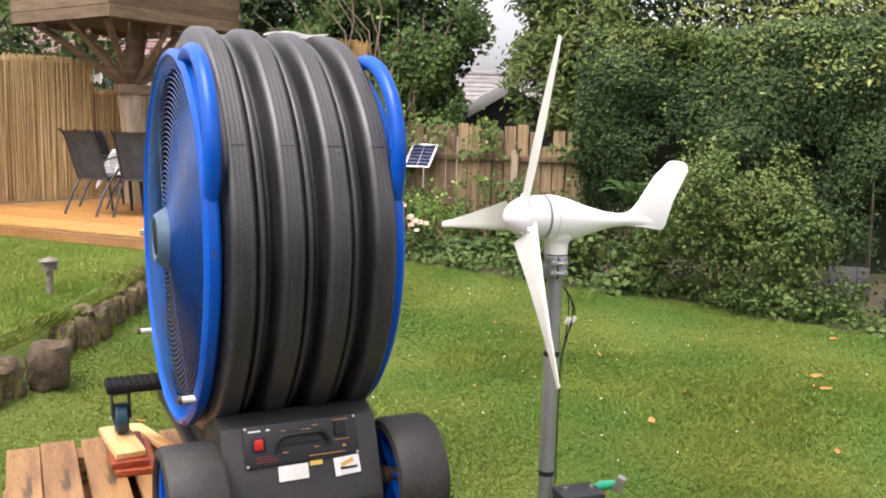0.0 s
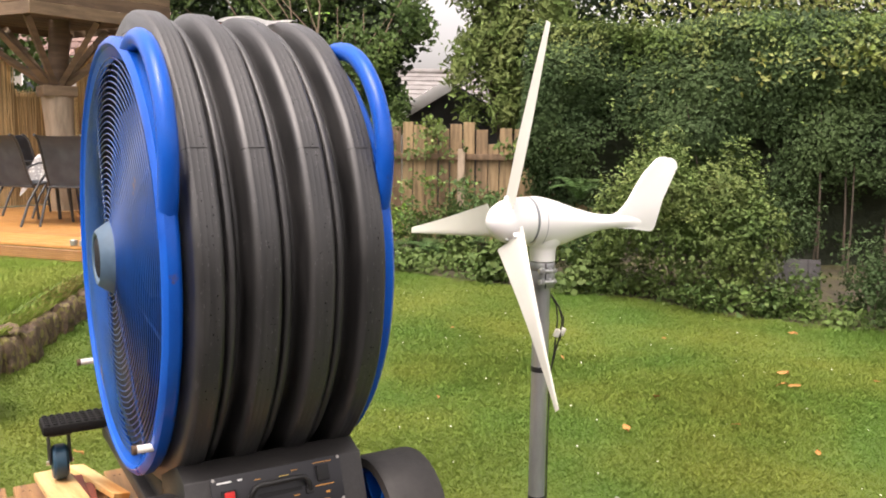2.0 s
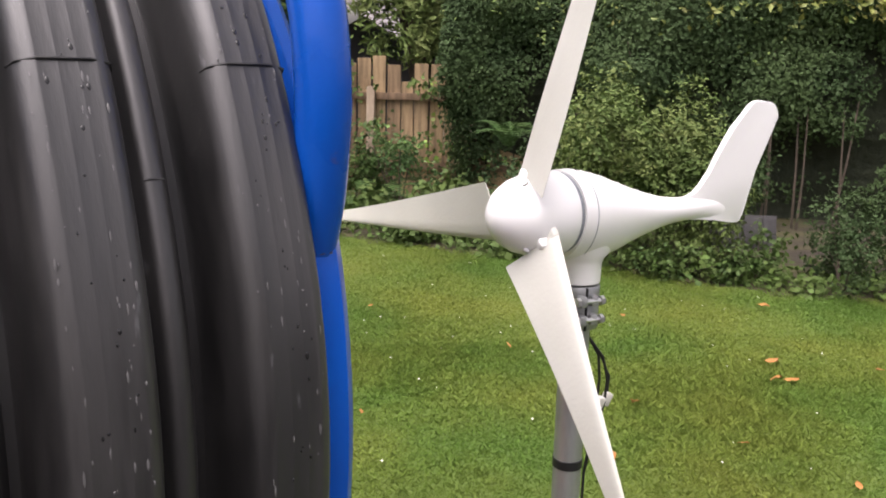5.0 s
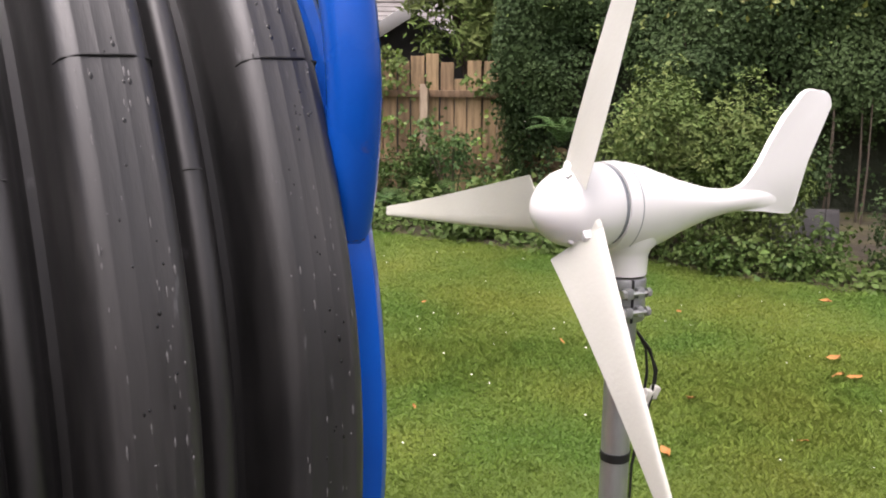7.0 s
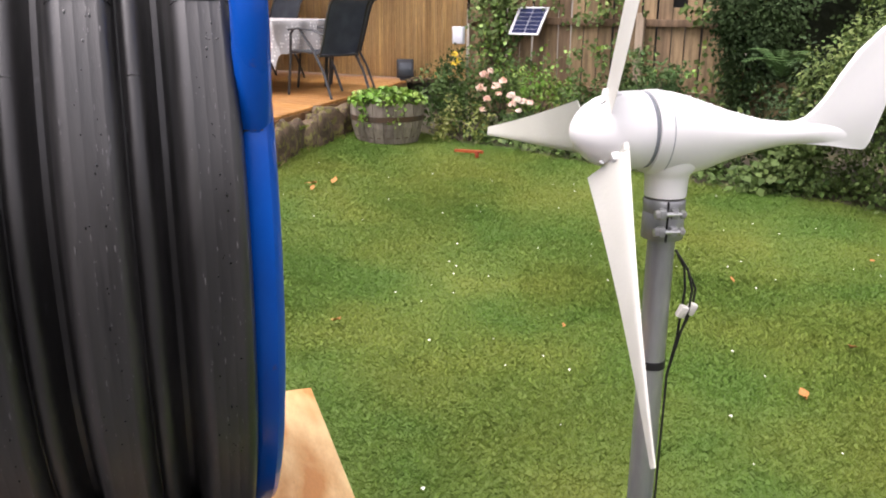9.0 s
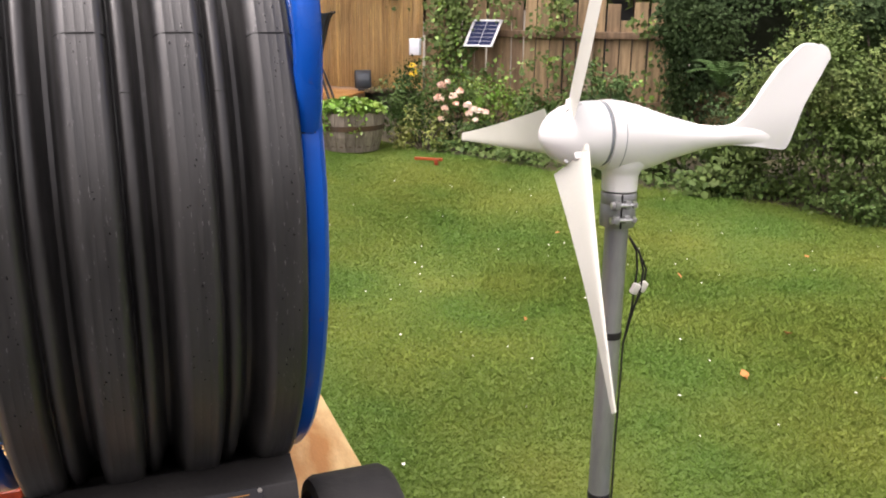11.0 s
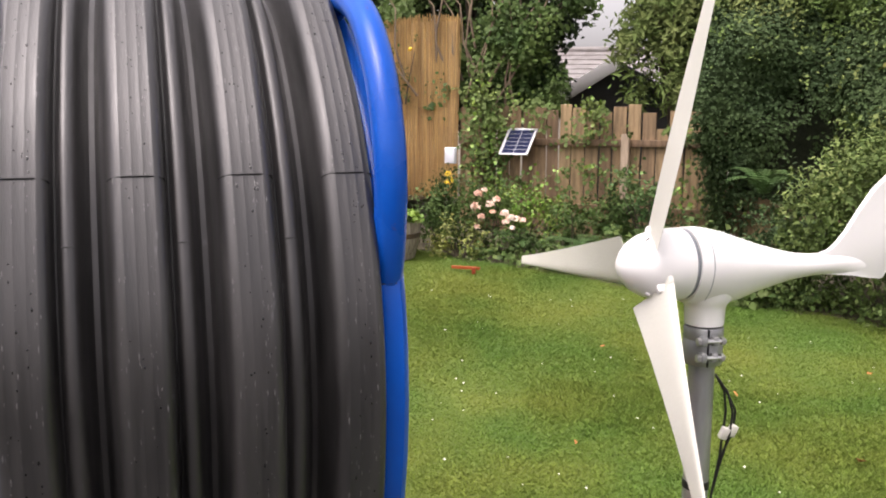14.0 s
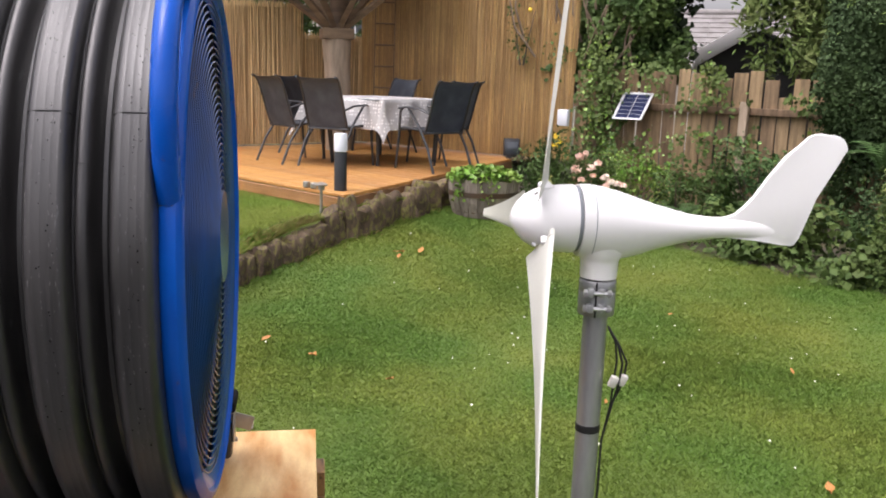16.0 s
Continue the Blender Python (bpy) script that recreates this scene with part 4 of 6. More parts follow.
for tip in TIPS:
    q = inv @ Vector(tip)
    ang = math.atan2(q.z, q.y)
    bm = bmesh.new()
    rows = []
    for r, w, share in [(0.034, 0.0, 0.32), (0.050, 0.0, 0.34), (0.0605, 0.0, 0.38), (0.0640, 0.004, 0.50), (0.0650, 0.006, 0.93), (0.0665, 0.010, 1.0)] + [(0.060 + 0.547 * k / 20, k / 20, 1.0) for k in range(1, 20)] + [(0.604, 0.994, 0.97), (0.607, 1.0, 0.86)]:
        lead, trail, twist, axial = blade_edges(w, q.x)
        trail = lead + (trail - lead) * share if share < 0.9 else trail * (1 - (1 - share) * 0.8)
        cc, ss = math.cos(twist), math.sin(twist)
        th = 0.011 * (1 - w) + 0.0035
        row = []
        for c, t in FOIL:
            y, x = lead + (trail - lead) * c, t * th * 0.5
            row.append(bm.verts.new((axial + y * ss - x * cc, y * cc + x * ss, r)))
        rows.append(row)
    n_ = len(FOIL)
    for a, b in zip(rows, rows[1:]):
        for k in range(n_):
            bm.faces.new((a[k], a[(k + 1) % n_], b[(k + 1) % n_], b[k]))
    bm.faces.new(rows[0])
    bm.faces.new(rows[-1][::-1])
    bmesh.ops.recalc_face_normals(bm, faces=bm.faces[:])
    blade = part("blade", bm, "blade", turbine, "tapered white plastic rotor blade with a stepped root", m=pose(0, 0, 0, math.degrees(ang) - 90, 0, 0))
    part("root_clamp", boxed((0.026, 0.030, 0.020), 0.004, pose(0.040, 0.016, 0.064, 0, 0, 18)), "white", blade)
    part("root_bolt", rodded((0.012, -0.004, 0.060), (0.019, -0.003, 0.066), 0.004, seg=8), "bolt", blade)
PX = 0.168
part("neck", lathe([(-0.1275, 0.036), (-0.127, 0.0395), (-0.122, 0.0402), (-0.092, 0.0410), (-0.082, 0.0450), (-0.07, 0.054), (-0.03, 0.056)], 40, axis="Z"), "white", turbine, m=pose(PX, 0, 0))
clamp = part("clamp", lathe([(-0.211, 0.030), (-0.210, 0.0385), (-0.208, 0.0400), (-0.160, 0.0400), (-0.1585, 0.0390), (-0.1565, 0.0390), (-0.155, 0.0400), (-0.134, 0.0400), (-0.132, 0.0385), (-0.131, 0.030)], 48, axis="Z"), "galv", turbine, "cast grey clamp sleeve with bolts", m=pose(PX, 0, 0))
part("clamp_split", boxed((0.004, 0.006, 0.078), 0.001, pose(-0.012, -0.0382, -0.171, 0, 0, -14), 1), "dark", clamp)
for dz in (-0.154, -0.188):
    for u in (-0.025, 0.000):
        part("clamp_lug", boxed((0.015, 0.020, 0.020), 0.004, pose(u, -0.041, dz, 0, 0, -12)), "galv", clamp)
    part("bolt", rodded((-0.041, -0.042, dz), (0.020, -0.050, dz), 0.0046, seg=8), "bolt", clamp)
    part("nut", rodded((0.010, -0.0487, dz), (0.017, -0.0496, dz), 0.0088, seg=6), "bolt", clamp)
    part("bolt_head", rodded((-0.040, -0.0421, dz), (-0.0325, -0.0431, dz), 0.0085, seg=6), "bolt", clamp)
pole = part("pole", rodded((PX, 0, -0.205), (PX, 0, -1.275), 0.0265, seg=32), "galv", turbine, "dull galvanised steel pole")
for dz in (-0.475, -0.905):
    part("tape_band", lathe([(dz - 0.009, 0.0270), (dz - 0.008, 0.0280), (dz + 0.008, 0.0280), (dz + 0.009, 0.0270)], 32, axis="Z", closed=False), "tape", pole, m=pose(PX, 0, 0))
for dx, dy, drop in ((0.060, -0.030, 0.30), (0.072, -0.022, 0.33), (0.050, -0.020, 0.28)):
    part("cable", tubed([(PX + 0.026, -0.012, -0.235), (PX + 0.034 + dx * 0.2, dy, -0.27), (PX + dx, dy, -0.315), (PX + dx - 0.004, dy, -0.36), (PX + 0.045, dy * 0.7, -0.42), (PX + 0.030, -0.014, -0.50), (PX + 0.029, -0.012, -0.75), (PX + 0.030, -0.013, -1.0), (PX + 0.034, -0.02, -1.24)], 0.0026, 6), "cable", pole)
for dx, dy in ((0.064, -0.026), (0.042, -0.030)):
    part("connector", boxed((0.017, 0.014, 0.026), 0.003, pose(PX + dx, dy, -0.362 + dx * 0.1, 10, 20, 0)), "nylon", pole, "white plastic cable connector")

# battery and oddments at the foot of the pole
zb = float(ground_z(0.55, 2.5))
bat = thing("battery_box", pose(0.565, 2.40, zb, 0, 0, 20), "black battery with a blue end at the foot of the pole", "battery")
part("case", boxed((0.15, 0.10, 0.30), 0.006, pose(0, 0, 0.15)), "charcoal", bat)
part("lid", boxed((0.155, 0.105, 0.03), 0.006, pose(0, 0, 0.315)), "charcoal", bat)
part("blue_end", boxed((0.02, 0.09, 0.15), 0.004, pose(-0.085, -0.01, 0.09)), "bluebox", bat)
for s in (-0.05, 0.05):
    part("terminal", rodded((s, 0, 0.329), (s, 0, 0.343), 0.008), "steel", bat)
spoolt = thing("hand_tool", pose(0.655, 2.45, float(ground_z(0.655, 2.45)), 0, 0, -30), "green and orange hand tool lying on the battery's side", "tool")
part("body", tubed([(-0.06, 0, 0.29), (0.0, 0.0, 0.325), (0.05, 0, 0.345)], [0.012, 0.018, 0.012], 12), "green", spoolt)
part("stand", tubed([(0, 0, 0.0), (0.01, 0, 0.16), (0.0, 0, 0.325)], 0.012, 10), "orange", spoolt)
part("tip", boxed((0.03, 0.03, 0.06), 0.004, pose(0.06, 0, 0.345, 0, 20, 0)), "steel", spoolt)


# ---- stone edging between the two lawns ----
def stone_mesh(seed):
    rng = np.random.default_rng(seed)
    bm = bmesh.new()
    bmesh.ops.create_icosphere(bm, subdivisions=3, radius=0.5)
    off = Vector(rng.uniform(-9, 9, 3))
    for v in bm.verts:
        d = v.co.normalized()
        k = max(abs(d.x), abs(d.y), abs(d.z))
        v.co = d * (0.5 * (0.75 / k + 0.25) * 0.9 + 0.17 * noise.noise(d * 1.6 + off) + 0.08 * noise.noise(d * 3.8 + off) + 0.035 * noise.noise(d * 9 + off))
    me = bpy.data.meshes.new("stone")
    bm.to_mesh(me)
    bm.free()
    me.materials.append(M["stone"])
    me.shade_smooth()
    me.set_sharp_from_angle(angle=radians(50))
    return me


edging = thing("stone_edging", pose(-2.2, 5.5, 0.2), "low mossy edging of rough brown stones holding up the raised lawn", "stone wall")
stones = [stone_mesh(k) for k in range(9)]
rng = np.random.default_rng(21)
HOME = pose(2.2, -5.5, -0.2)
y, k = 2.4, 0
while y < 8.5:
    x = float(np.interp(y, WALL_Y, WALL_X))
    slope = math.degrees(math.atan2(float(np.interp(y + 0.1, WALL_Y, WALL_X)) - x, 0.1))
    w = rng.uniform(0.06, 0.24) if y < 6.4 else rng.uniform(0.12, 0.30)
    z0, z1 = float(lawn_z(np.array(x + 0.1), np.array(y))), float(upper_z(x, y))
    z0 += 0.05 if y < 5.6 else 0.0
    if 3.85 < y < 4.3:
        y += w
        continue
    h = (z1 - z0) * rng.uniform(0.78, 0.98) + (0.01 if y < 6.4 else rng.uniform(0.03, 0.15))
    m = pose(x + rng.uniform(-0.02, 0.03), y + w / 2, z0 + h * 0.40, rng.uniform(-12, 12), rng.uniform(-10, 4), -slope + rng.uniform(-14, 14)) @ Matrix.Diagonal((rng.uniform(0.12, 0.19), w * 1.35, h * 1.3, 1))
    piece("stone", stones[k % 9], edging, HOME @ m)
    if rng.random() < 0.15:
        s = rng.uniform(0.05, 0.09)
        piece("stone", stones[(k + 4) % 9], edging, HOME @ pose(x - 0.02, y + rng.uniform(0, w), z1 - 0.01, rng.uniform(-20, 20), 0, rng.uniform(0, 90)) @ Matrix.Diagonal((s * 1.6, s * 1.8, s, 1)))
    y += w
    k += 1
# tufts of grass hanging over the stones
n = 26000
ty = rng.uniform(2.2, 8.3, n)
tx = np.interp(ty, WALL_Y, WALL_X) + rng.normal(-0.045, 0.060, n)
clump = 0.5 + 0.5 * np.sin(7.3 * ty) * np.sin(2.9 * ty + 1)
tz = np.where(tx > np.interp(ty, WALL_Y, WALL_X), lawn_z(tx, ty), upper_z(tx, ty))
dirv = np.column_stack([rng.normal(0.35, 0.5, n), rng.normal(0, 0.5, n), rng.uniform(0.5, 1.2, n)]) * (0.022 + 0.032 * clump)[:, None] * rng.uniform(0.4, 1.2, n)[:, None]
sv = np.column_stack([rng.normal(size=n), rng.normal(size=n), np.zeros(n)]) * 0.0016
p0 = np.column_stack([tx, ty, tz])
v = np.stack([p0, p0 + dirv * [0.3, 0.3, 0.6] + sv, p0 + dirv, p0 + dirv * [0.3, 0.3, 0.6] - sv], 1).reshape(-1, 3)
kk = np.arange(n)[:, None] * 4
fc = np.concatenate([kk + [[0, 1, 2]], kk + [[0, 2, 3]]], 1)
dry = (np.sin(2.3 * ty) + rng.normal(0, 0.8, n)) > 0.55
for pick, mt, lab in ((~dry, "palegrass", "longer grass tufts along the stone edging"), (dry, "straw", "dry straw-coloured grass along the stone edging")):
    tagged(raw("edge_grass", v, fc[pick].reshape(-1, 3), mt), lab, "grass", kind="stuff")
big = thing("boulder", pose(-2.20, 4.16, 0.05, 0, 0, 30), "large rough brown boulder beside the stone edging", "boulder")
rock = stone_mesh(33)
rock.materials.clear()
rock.materials.append(M["boulder"])
piece("rock", rock, big, pose(0, 0, 0.13, 0, 6, 0) @ Matrix.Diagonal((0.25, 0.26, 0.30, 1)))

# ---- raised deck ----
DZ = 0.57
CORNER, FRONT, SIDE = Vector((-2.38, 6.90, DZ)), Vector((-0.925, 0.381, 0)), Vector((0.070, 0.9975, 0))
deck = thing("deck", Matrix.Translation(CORNER), "raised timber deck stained orange, wet from rain", "deck")
# boards run along the front edge, cut to meet the reed screens
REED_C = Vector((-4.62, 11.92, DZ))
REED_L = Vector((-6.45, 8.60, DZ))
REED_R = Vector((-1.33, 10.90, DZ))
bw = 0.142
nrm = Vector((-FRONT.y, FRONT.x, 0)) * -1
if nrm.y < 0:
    nrm = -nrm
k = 0
while k * bw < 5.2:
    d = k * bw
    a = CORNER + SIDE * (d / SIDE.dot(nrm))
    def cross_line(p, u, q, r):
        e = r - q
        den = u.x * e.y - u.y * e.x
        return ((q.x - p.x) * e.y - (q.y - p.y) * e.x) / den
    tl = cross_line(a, FRONT, REED_L, REED_C)
    tr = cross_line(a, FRONT, REED_C, REED_R)
    hit_l = tl if tl > 0 else 4.2
    start = 0.0
    if (a + FRONT * 0.0 - REED_R).dot(Vector((0.286, 1, 0))) > 0:
        start = max(0.0, tr)
    length = min(hit_l, 5.0) - start
    if length > 0.1:
        ang = math.degrees(math.atan2(FRONT.y, FRONT.x))
        c = a + FRONT * (start + length / 2) + nrm * (bw / 2)
        part("plank", boxed((length, bw - 0.007, 0.026), 0.003, Matrix(), 1), "deck", deck, m=Matrix.Translation(c - CORNER - Vector((0, 0, 0.013))) @ pose(0, 0, 0, 0, 0, ang))
    k += 1
ang = math.degrees(math.atan2(FRONT.y, FRONT.x))
for j in range(2):
    c = FRONT * 2.2 - nrm * 0.014 + Vector((0, 0, -0.060 - 0.100 * j - 0.016))
    fas = part("fascia_board", boxed((4.4, 0.024, 0.094), 0.003, Matrix(), 1), "deckside", deck, "ribbed decking board set on edge", m=Matrix.Translation(c) @ pose(0, 0, 0, 0, 0, ang))
    for q in range(6):
        part("rib", boxed((4.4, 0.006, 0.009), 0.002, pose(0, 0.0145, -0.039 + 0.0155 * q), 1), "deck", fas)
ang2 = math.degrees(math.atan2(SIDE.y, SIDE.x))
for j in range(2):
    c = SIDE * 2.05 + Vector((0.020, 0, -0.060 - 0.1 * j - 0.016))
    part("fascia_board", boxed((4.05, 0.024, 0.094), 0.003, Matrix(), 1), "deckside", deck, m=Matrix.Translation(c) @ pose(0, 0, 0, 0, 0, ang2))
for a, b in ((0.1, 0.1), (0.1, 2.1), (0.1, 4.0), (2.0, 0.1), (2.0, 2.2), (3.8, 0.1)):
    c = FRONT * a + SIDE * b
    part("deck_post", boxed((0.09, 0.09, 0.60), 0.003, pose(c.x, c.y, -0.33), 1), "platform", deck)

# ---- reed screens ----
def reed_screen(name, a, b, z0, top, label, seed, mat="reed", step=0.0065):
    """A rolled reed screen between two places; top(u) is its height along the run."""
    rng = np.random.default_rng(seed)
    length = (b - a).length
    u = (b - a).normalized()
    w = Vector((-u.y, u.x, 0))
    scr = thing(name, Matrix.Translation((a.x, a.y, z0)), label, "reed screen", "reed screens")
    n = int(length / step)
    vs, fs = [], []
    for layer in range(3):
        for i in range(n):
            t = (i + rng.uniform(-0.4, 0.4)) * step
            h = top(t / length) + rng.normal() * 0.022
            r = rng.uniform(0.0022, 0.0050)
            o = rng.uniform(-0.012, 0.012) + layer * 0.009
            bx, by = u.x * t + w.x * o, u.y * t + w.y * o
            tx = t + rng.normal() * 0.030
            to = o + rng.normal() * 0.006
            ex, ey = u.x * tx + w.x * to, u.y * tx + w.y * to
            k = len(vs)
            for (qx, qy, z) in ((bx, by, 0.0), (ex, ey, h)):
                for c in range(3):
                    g = 2 * math.pi * c / 3
                    vs.append((qx + r * math.cos(g), qy + r * math.sin(g), z))
            for c in range(3):
                fs.append((k + c, k + (c + 1) % 3, k + 3 + (c + 1) % 3, k + 3 + c))
    reeds = raw("reeds", vs, fs, mat, scr)
    tagged(reeds, kind="stuff")
    bm = bmesh.new()
    m = 24
    lo = [bm.verts.new((u.x * length * i / m - w.x * 0.0, u.y * length * i / m, 0)) for i in range(m + 1)]
    hi = [bm.verts.new((u.x * length * i / m, u.y * length * i / m, top(i / m) - 0.05)) for i in range(m + 1)]
    for i in range(m):
        bm.faces.new((lo[i], lo[i + 1], hi[i + 1], hi[i]))
    bmesh.ops.solidify(bm, geom=bm.faces[:], thickness=0.004)
    part("backing", bm, "reedback", scr)
    for z in (0.25, 0.75, 1.25, 1.65):
        part("wire", tubed([(u.x * length * i / 6 - w.x * 0.018, u.y * length * i / 6 - w.y * 0.018, z + 0.02 * math.sin(i)) for i in range(7)], 0.0009, 5), "reedback", scr)
    return scr


reed_screen("reed_screen", REED_C, REED_R, DZ + 0.02, lambda u: 2.10 + 0.03 * math.sin(9 * u) + 0.04 * u, "tall golden reed screen along the back of the deck", 3)
reed_screen("reed_screen", REED_L + (REED_L - REED_C) * 0.5, REED_C, DZ + 0.02, lambda u: 1.80 - 0.06 * math.sin(5 * u) - (0.40 if u > 0.82 else 0), "straw-coloured reed screen on the deck's far side, tinted as better lit", 4, "palereed")

# ---- tree post with a timber platform ----
PZ = 2.06
post = thing("tree_platform", pose(-4.35, 10.65, DZ), "timber platform braced on a stripped tree trunk over the deck", "platform")
part("trunk", tubed([(0.10, -0.02, -0.6), (0.03, 0, 0.0), (0.0, 0, 0.6), (-0.02, 0.0, 1.1), (-0.03, 0, PZ - DZ - 0.08)], [0.22, 0.185, 0.165, 0.17, 0.19], 20), "trunk", post, "pale stripped tree trunk")
part("trunk_head", tubed([(-0.03, 0, PZ - DZ), (0.0, 0.02, 1.9), (0.02, 0.05, 2.35)], [0.13, 0.12, 0.12], 14), "platform", post)
part("collar", boxed((0.40, 0.40, 0.13), 0.01, pose(-0.03, 0, PZ - DZ - 0.02, 0, 0, 35)), "platform", post)
PC = [Vector(p) for p in ((-4.13, 9.45), (-5.85, 10.45), (-4.80, 11.95), (-3.05, 10.90))]
PB, PT = 2.82, 3.65
for i in range(4):
    a, b = PC[i], PC[(i + 1) % 4]
    mid_ = (a + b) / 2
    d = b - a
    an = math.degrees(math.atan2(d.y, d.x))
    for j in range(6):
        part("cladding_board", boxed((d.length + (0.03 if i % 2 else -0.03), 0.022, 0.138), 0.004, Matrix(), 1), "platform", post, m=pose(mid_.x + 4.35, mid_.y - 10.65, PB + 0.07 + 0.145 * j - DZ, 0, 0, an))
    # brace from the collar to the platform's edge
    for t in (0.08, 0.5):
        e = a.lerp(b, t)
        part("brace", tubed([(-0.03, 0, PZ - DZ - 0.02), ((e.x + 4.35) * 0.86, (e.y - 10.65) * 0.86, PB - DZ + 0.02)], 0.048, 4), "platform", post, "rough-sawn diagonal brace")
for j in range(9):
    t = (j + 0.5) / 9
    a, b = PC[0].lerp(PC[1], t), PC[3].lerp(PC[2], t)
    mid_, d = (a + b) / 2, b - a
    part("floor_plank", boxed((d.length - 0.05, 0.19, 0.03), 0.003, Matrix(), 1), "platform", post, m=pose(mid_.x + 4.35, mid_.y - 10.65, PB + 0.10 - DZ, 0, 0, math.degrees(math.atan2(d.y, d.x))))
lad = thing("ladder", pose(-4.02, 11.35, DZ, 0, 0, 20), "thin dark ladder leaning up to the platform", "ladder")
for s in (-0.13, 0.13):
    part("stile", tubed([(s, -0.15, 0.0), (s, 0.10, 2.1)], 0.008, 8), "platform", lad)
for j in range(7):
    part("rung", rodded((-0.13, -0.15 + 0.036 * j, 0.28 * j + 0.25), (0.13, -0.15 + 0.036 * j, 0.28 * j + 0.25), 0.010, seg=8), "platform", lad)

# ---- garden chairs and table ----
def build_chair(m, label):
    """A sling chair that faces local +y; the origin is on the floor under the seat."""
    c = thing("garden_chair", m, label, "chair", "chairs round the garden table")
    def sheet(rows, half, mat, name, lab=""):
        bm = bmesh.new()
        g = [[bm.verts.new((x * half, y, z - 0.012 * (1 - x * x))) for x in (-1, -0.5, 0, 0.5, 1)] for y, z in rows]
        for p, q in zip(g, g[1:]):
            for i in range(4):
                bm.faces.new((p[i], p[i + 1], q[i + 1], q[i]))
        bmesh.ops.solidify(bm, geom=bm.faces[:], thickness=0.004)
        return part(name, bm, mat, c, lab)
    sheet([(0.24, 0.43), (0.21, 0.45), (0.10, 0.44), (-0.05, 0.42), (-0.19, 0.41)], 0.235, "sling", "seat", "charcoal woven sling seat")
    back = [(-0.19, 0.42), (-0.23, 0.52), (-0.27, 0.65), (-0.31, 0.78), (-0.35, 0.88), (-0.385, 0.925), (-0.42, 0.935)]
    sheet(back, 0.235, "sling", "backrest", "charcoal woven sling back with a rolled top")
    for s in (-1, 1):
        part("back_rail", tubed([(s * 0.245, y, z) for y, z in back], 0.013, 8), "frame", c)
        part("seat_rail", tubed([(s * 0.245, 0.24, 0.43), (s * 0.245, 0.05, 0.435), (s * 0.245, -0.19, 0.42)], 0.013, 8), "frame", c)
        part("leg", tubed([(s * 0.27, 0.28, 0.0), (s * 0.265, 0.235, 0.35), (s * 0.265, 0.22, 0.60), (s * 0.27, 0.17, 0.645)], 0.0135, 8), "frame", c)
        part("arm", tubed([(s * 0.27, 0.24, 0.638), (s * 0.275, 0.10, 0.655), (s * 0.27, -0.12, 0.645), (s * 0.25, -0.255, 0.60)], 0.018, 8, flat=0.6), "frame", c)
        part("leg", tubed([(s * 0.265, -0.36, 0.0), (s * 0.262, -0.25, 0.25), (s * 0.262, -0.10, 0.46), (s * 0.265, 0.08, 0.645)], 0.0135, 8), "frame", c)
    part("stretcher", rodded((-0.262, -0.19, 0.40), (0.262, -0.19, 0.40), 0.011, seg=8), "frame", c)
    part("stretcher", rodded((-0.262, 0.23, 0.42), (0.262, 0.23, 0.42), 0.011, seg=8), "frame", c)
    return c


TABLE = (-3.34, 9.72)
def chair_at(x, y, aim):
    return pose(x, y, DZ + 0.001, 0, 0, aim)


first = build_chair(chair_at(-4.02, 9.02, -28), "charcoal sling garden chair with a dark tubular frame on the deck")
for x, y, aim in ((-3.46, 8.92, -8), (-4.30, 9.95, -30), (-2.46, 9.14, 60), (-2.64, 9.90, 66), (-3.76, 10.75, 152)):
    copy_thing(first, chair_at(x, y, aim))
TROT = -22
table = thing("garden_table", pose(*TABLE, DZ, 0, 0, TROT), "glass-topped garden table with dark tubular legs on the deck", "table")
part("tabletop", boxed((1.16, 1.16, 0.012), 0.004, pose(0, 0, 0.715)), "glass", table)
for sx in (-1, 1):
    for sy in (-1, 1):
        part("leg", rodded((sx * 0.45, sy * 0.45, 0.0), (sx * 0.48, sy * 0.48, 0.705), 0.02, seg=10), "frame", table)
    part("rail", rodded((sx * 0.48, -0.50, 0.695), (sx * 0.48, 0.50, 0.695), 0.014, seg=8), "frame", table)
cl = thing("tablecloth", pose(*TABLE, DZ, 0, 0, TROT + 4), "grey tablecloth with white dots hanging in folds over the table", "tablecloth")
bm = bmesh.new()
N_ = 60
half, edge = 0.93, 0.584
def cloth_point(a, b):
    r = max(abs(a), abs(b))
    if r <= edge:
        return (a, b, 0.7245 + 0.001 * math.sin(20 * a) * math.sin(17 * b))
    ca, cb = max(-edge, min(edge, a)), max(-edge, min(edge, b))
    oa, ob_ = a - ca, b - cb
    drop = math.hypot(oa, ob_)
    t = math.atan2(b, a)
    wave = 0.035 * math.sin(9 * t + 2 * math.sin(3 * t)) * min(1, drop / 0.2)
    k = 0.13 + (0.22 if oa and ob_ else 0)
    f = 1 / max(drop, 1e-6)
    out = min(drop, 0.02) + k * max(0, drop - 0.02) + wave
    return (ca + oa * f * out, cb + ob_ * f * out, 0.7245 - max(0, drop - 0.012) * 0.97)
g = [[bm.verts.new(cloth_point(-half + 2 * half * i / N_, -half + 2 * half * j / N_)) for j in range(N_ + 1)] for i in range(N_ + 1)]
for i in range(N_):
    for j in range(N_):
        bm.faces.new((g[i][j], g[i + 1][j], g[i + 1][j + 1], g[i][j + 1]))
part("cloth", bm, "cloth", cl)

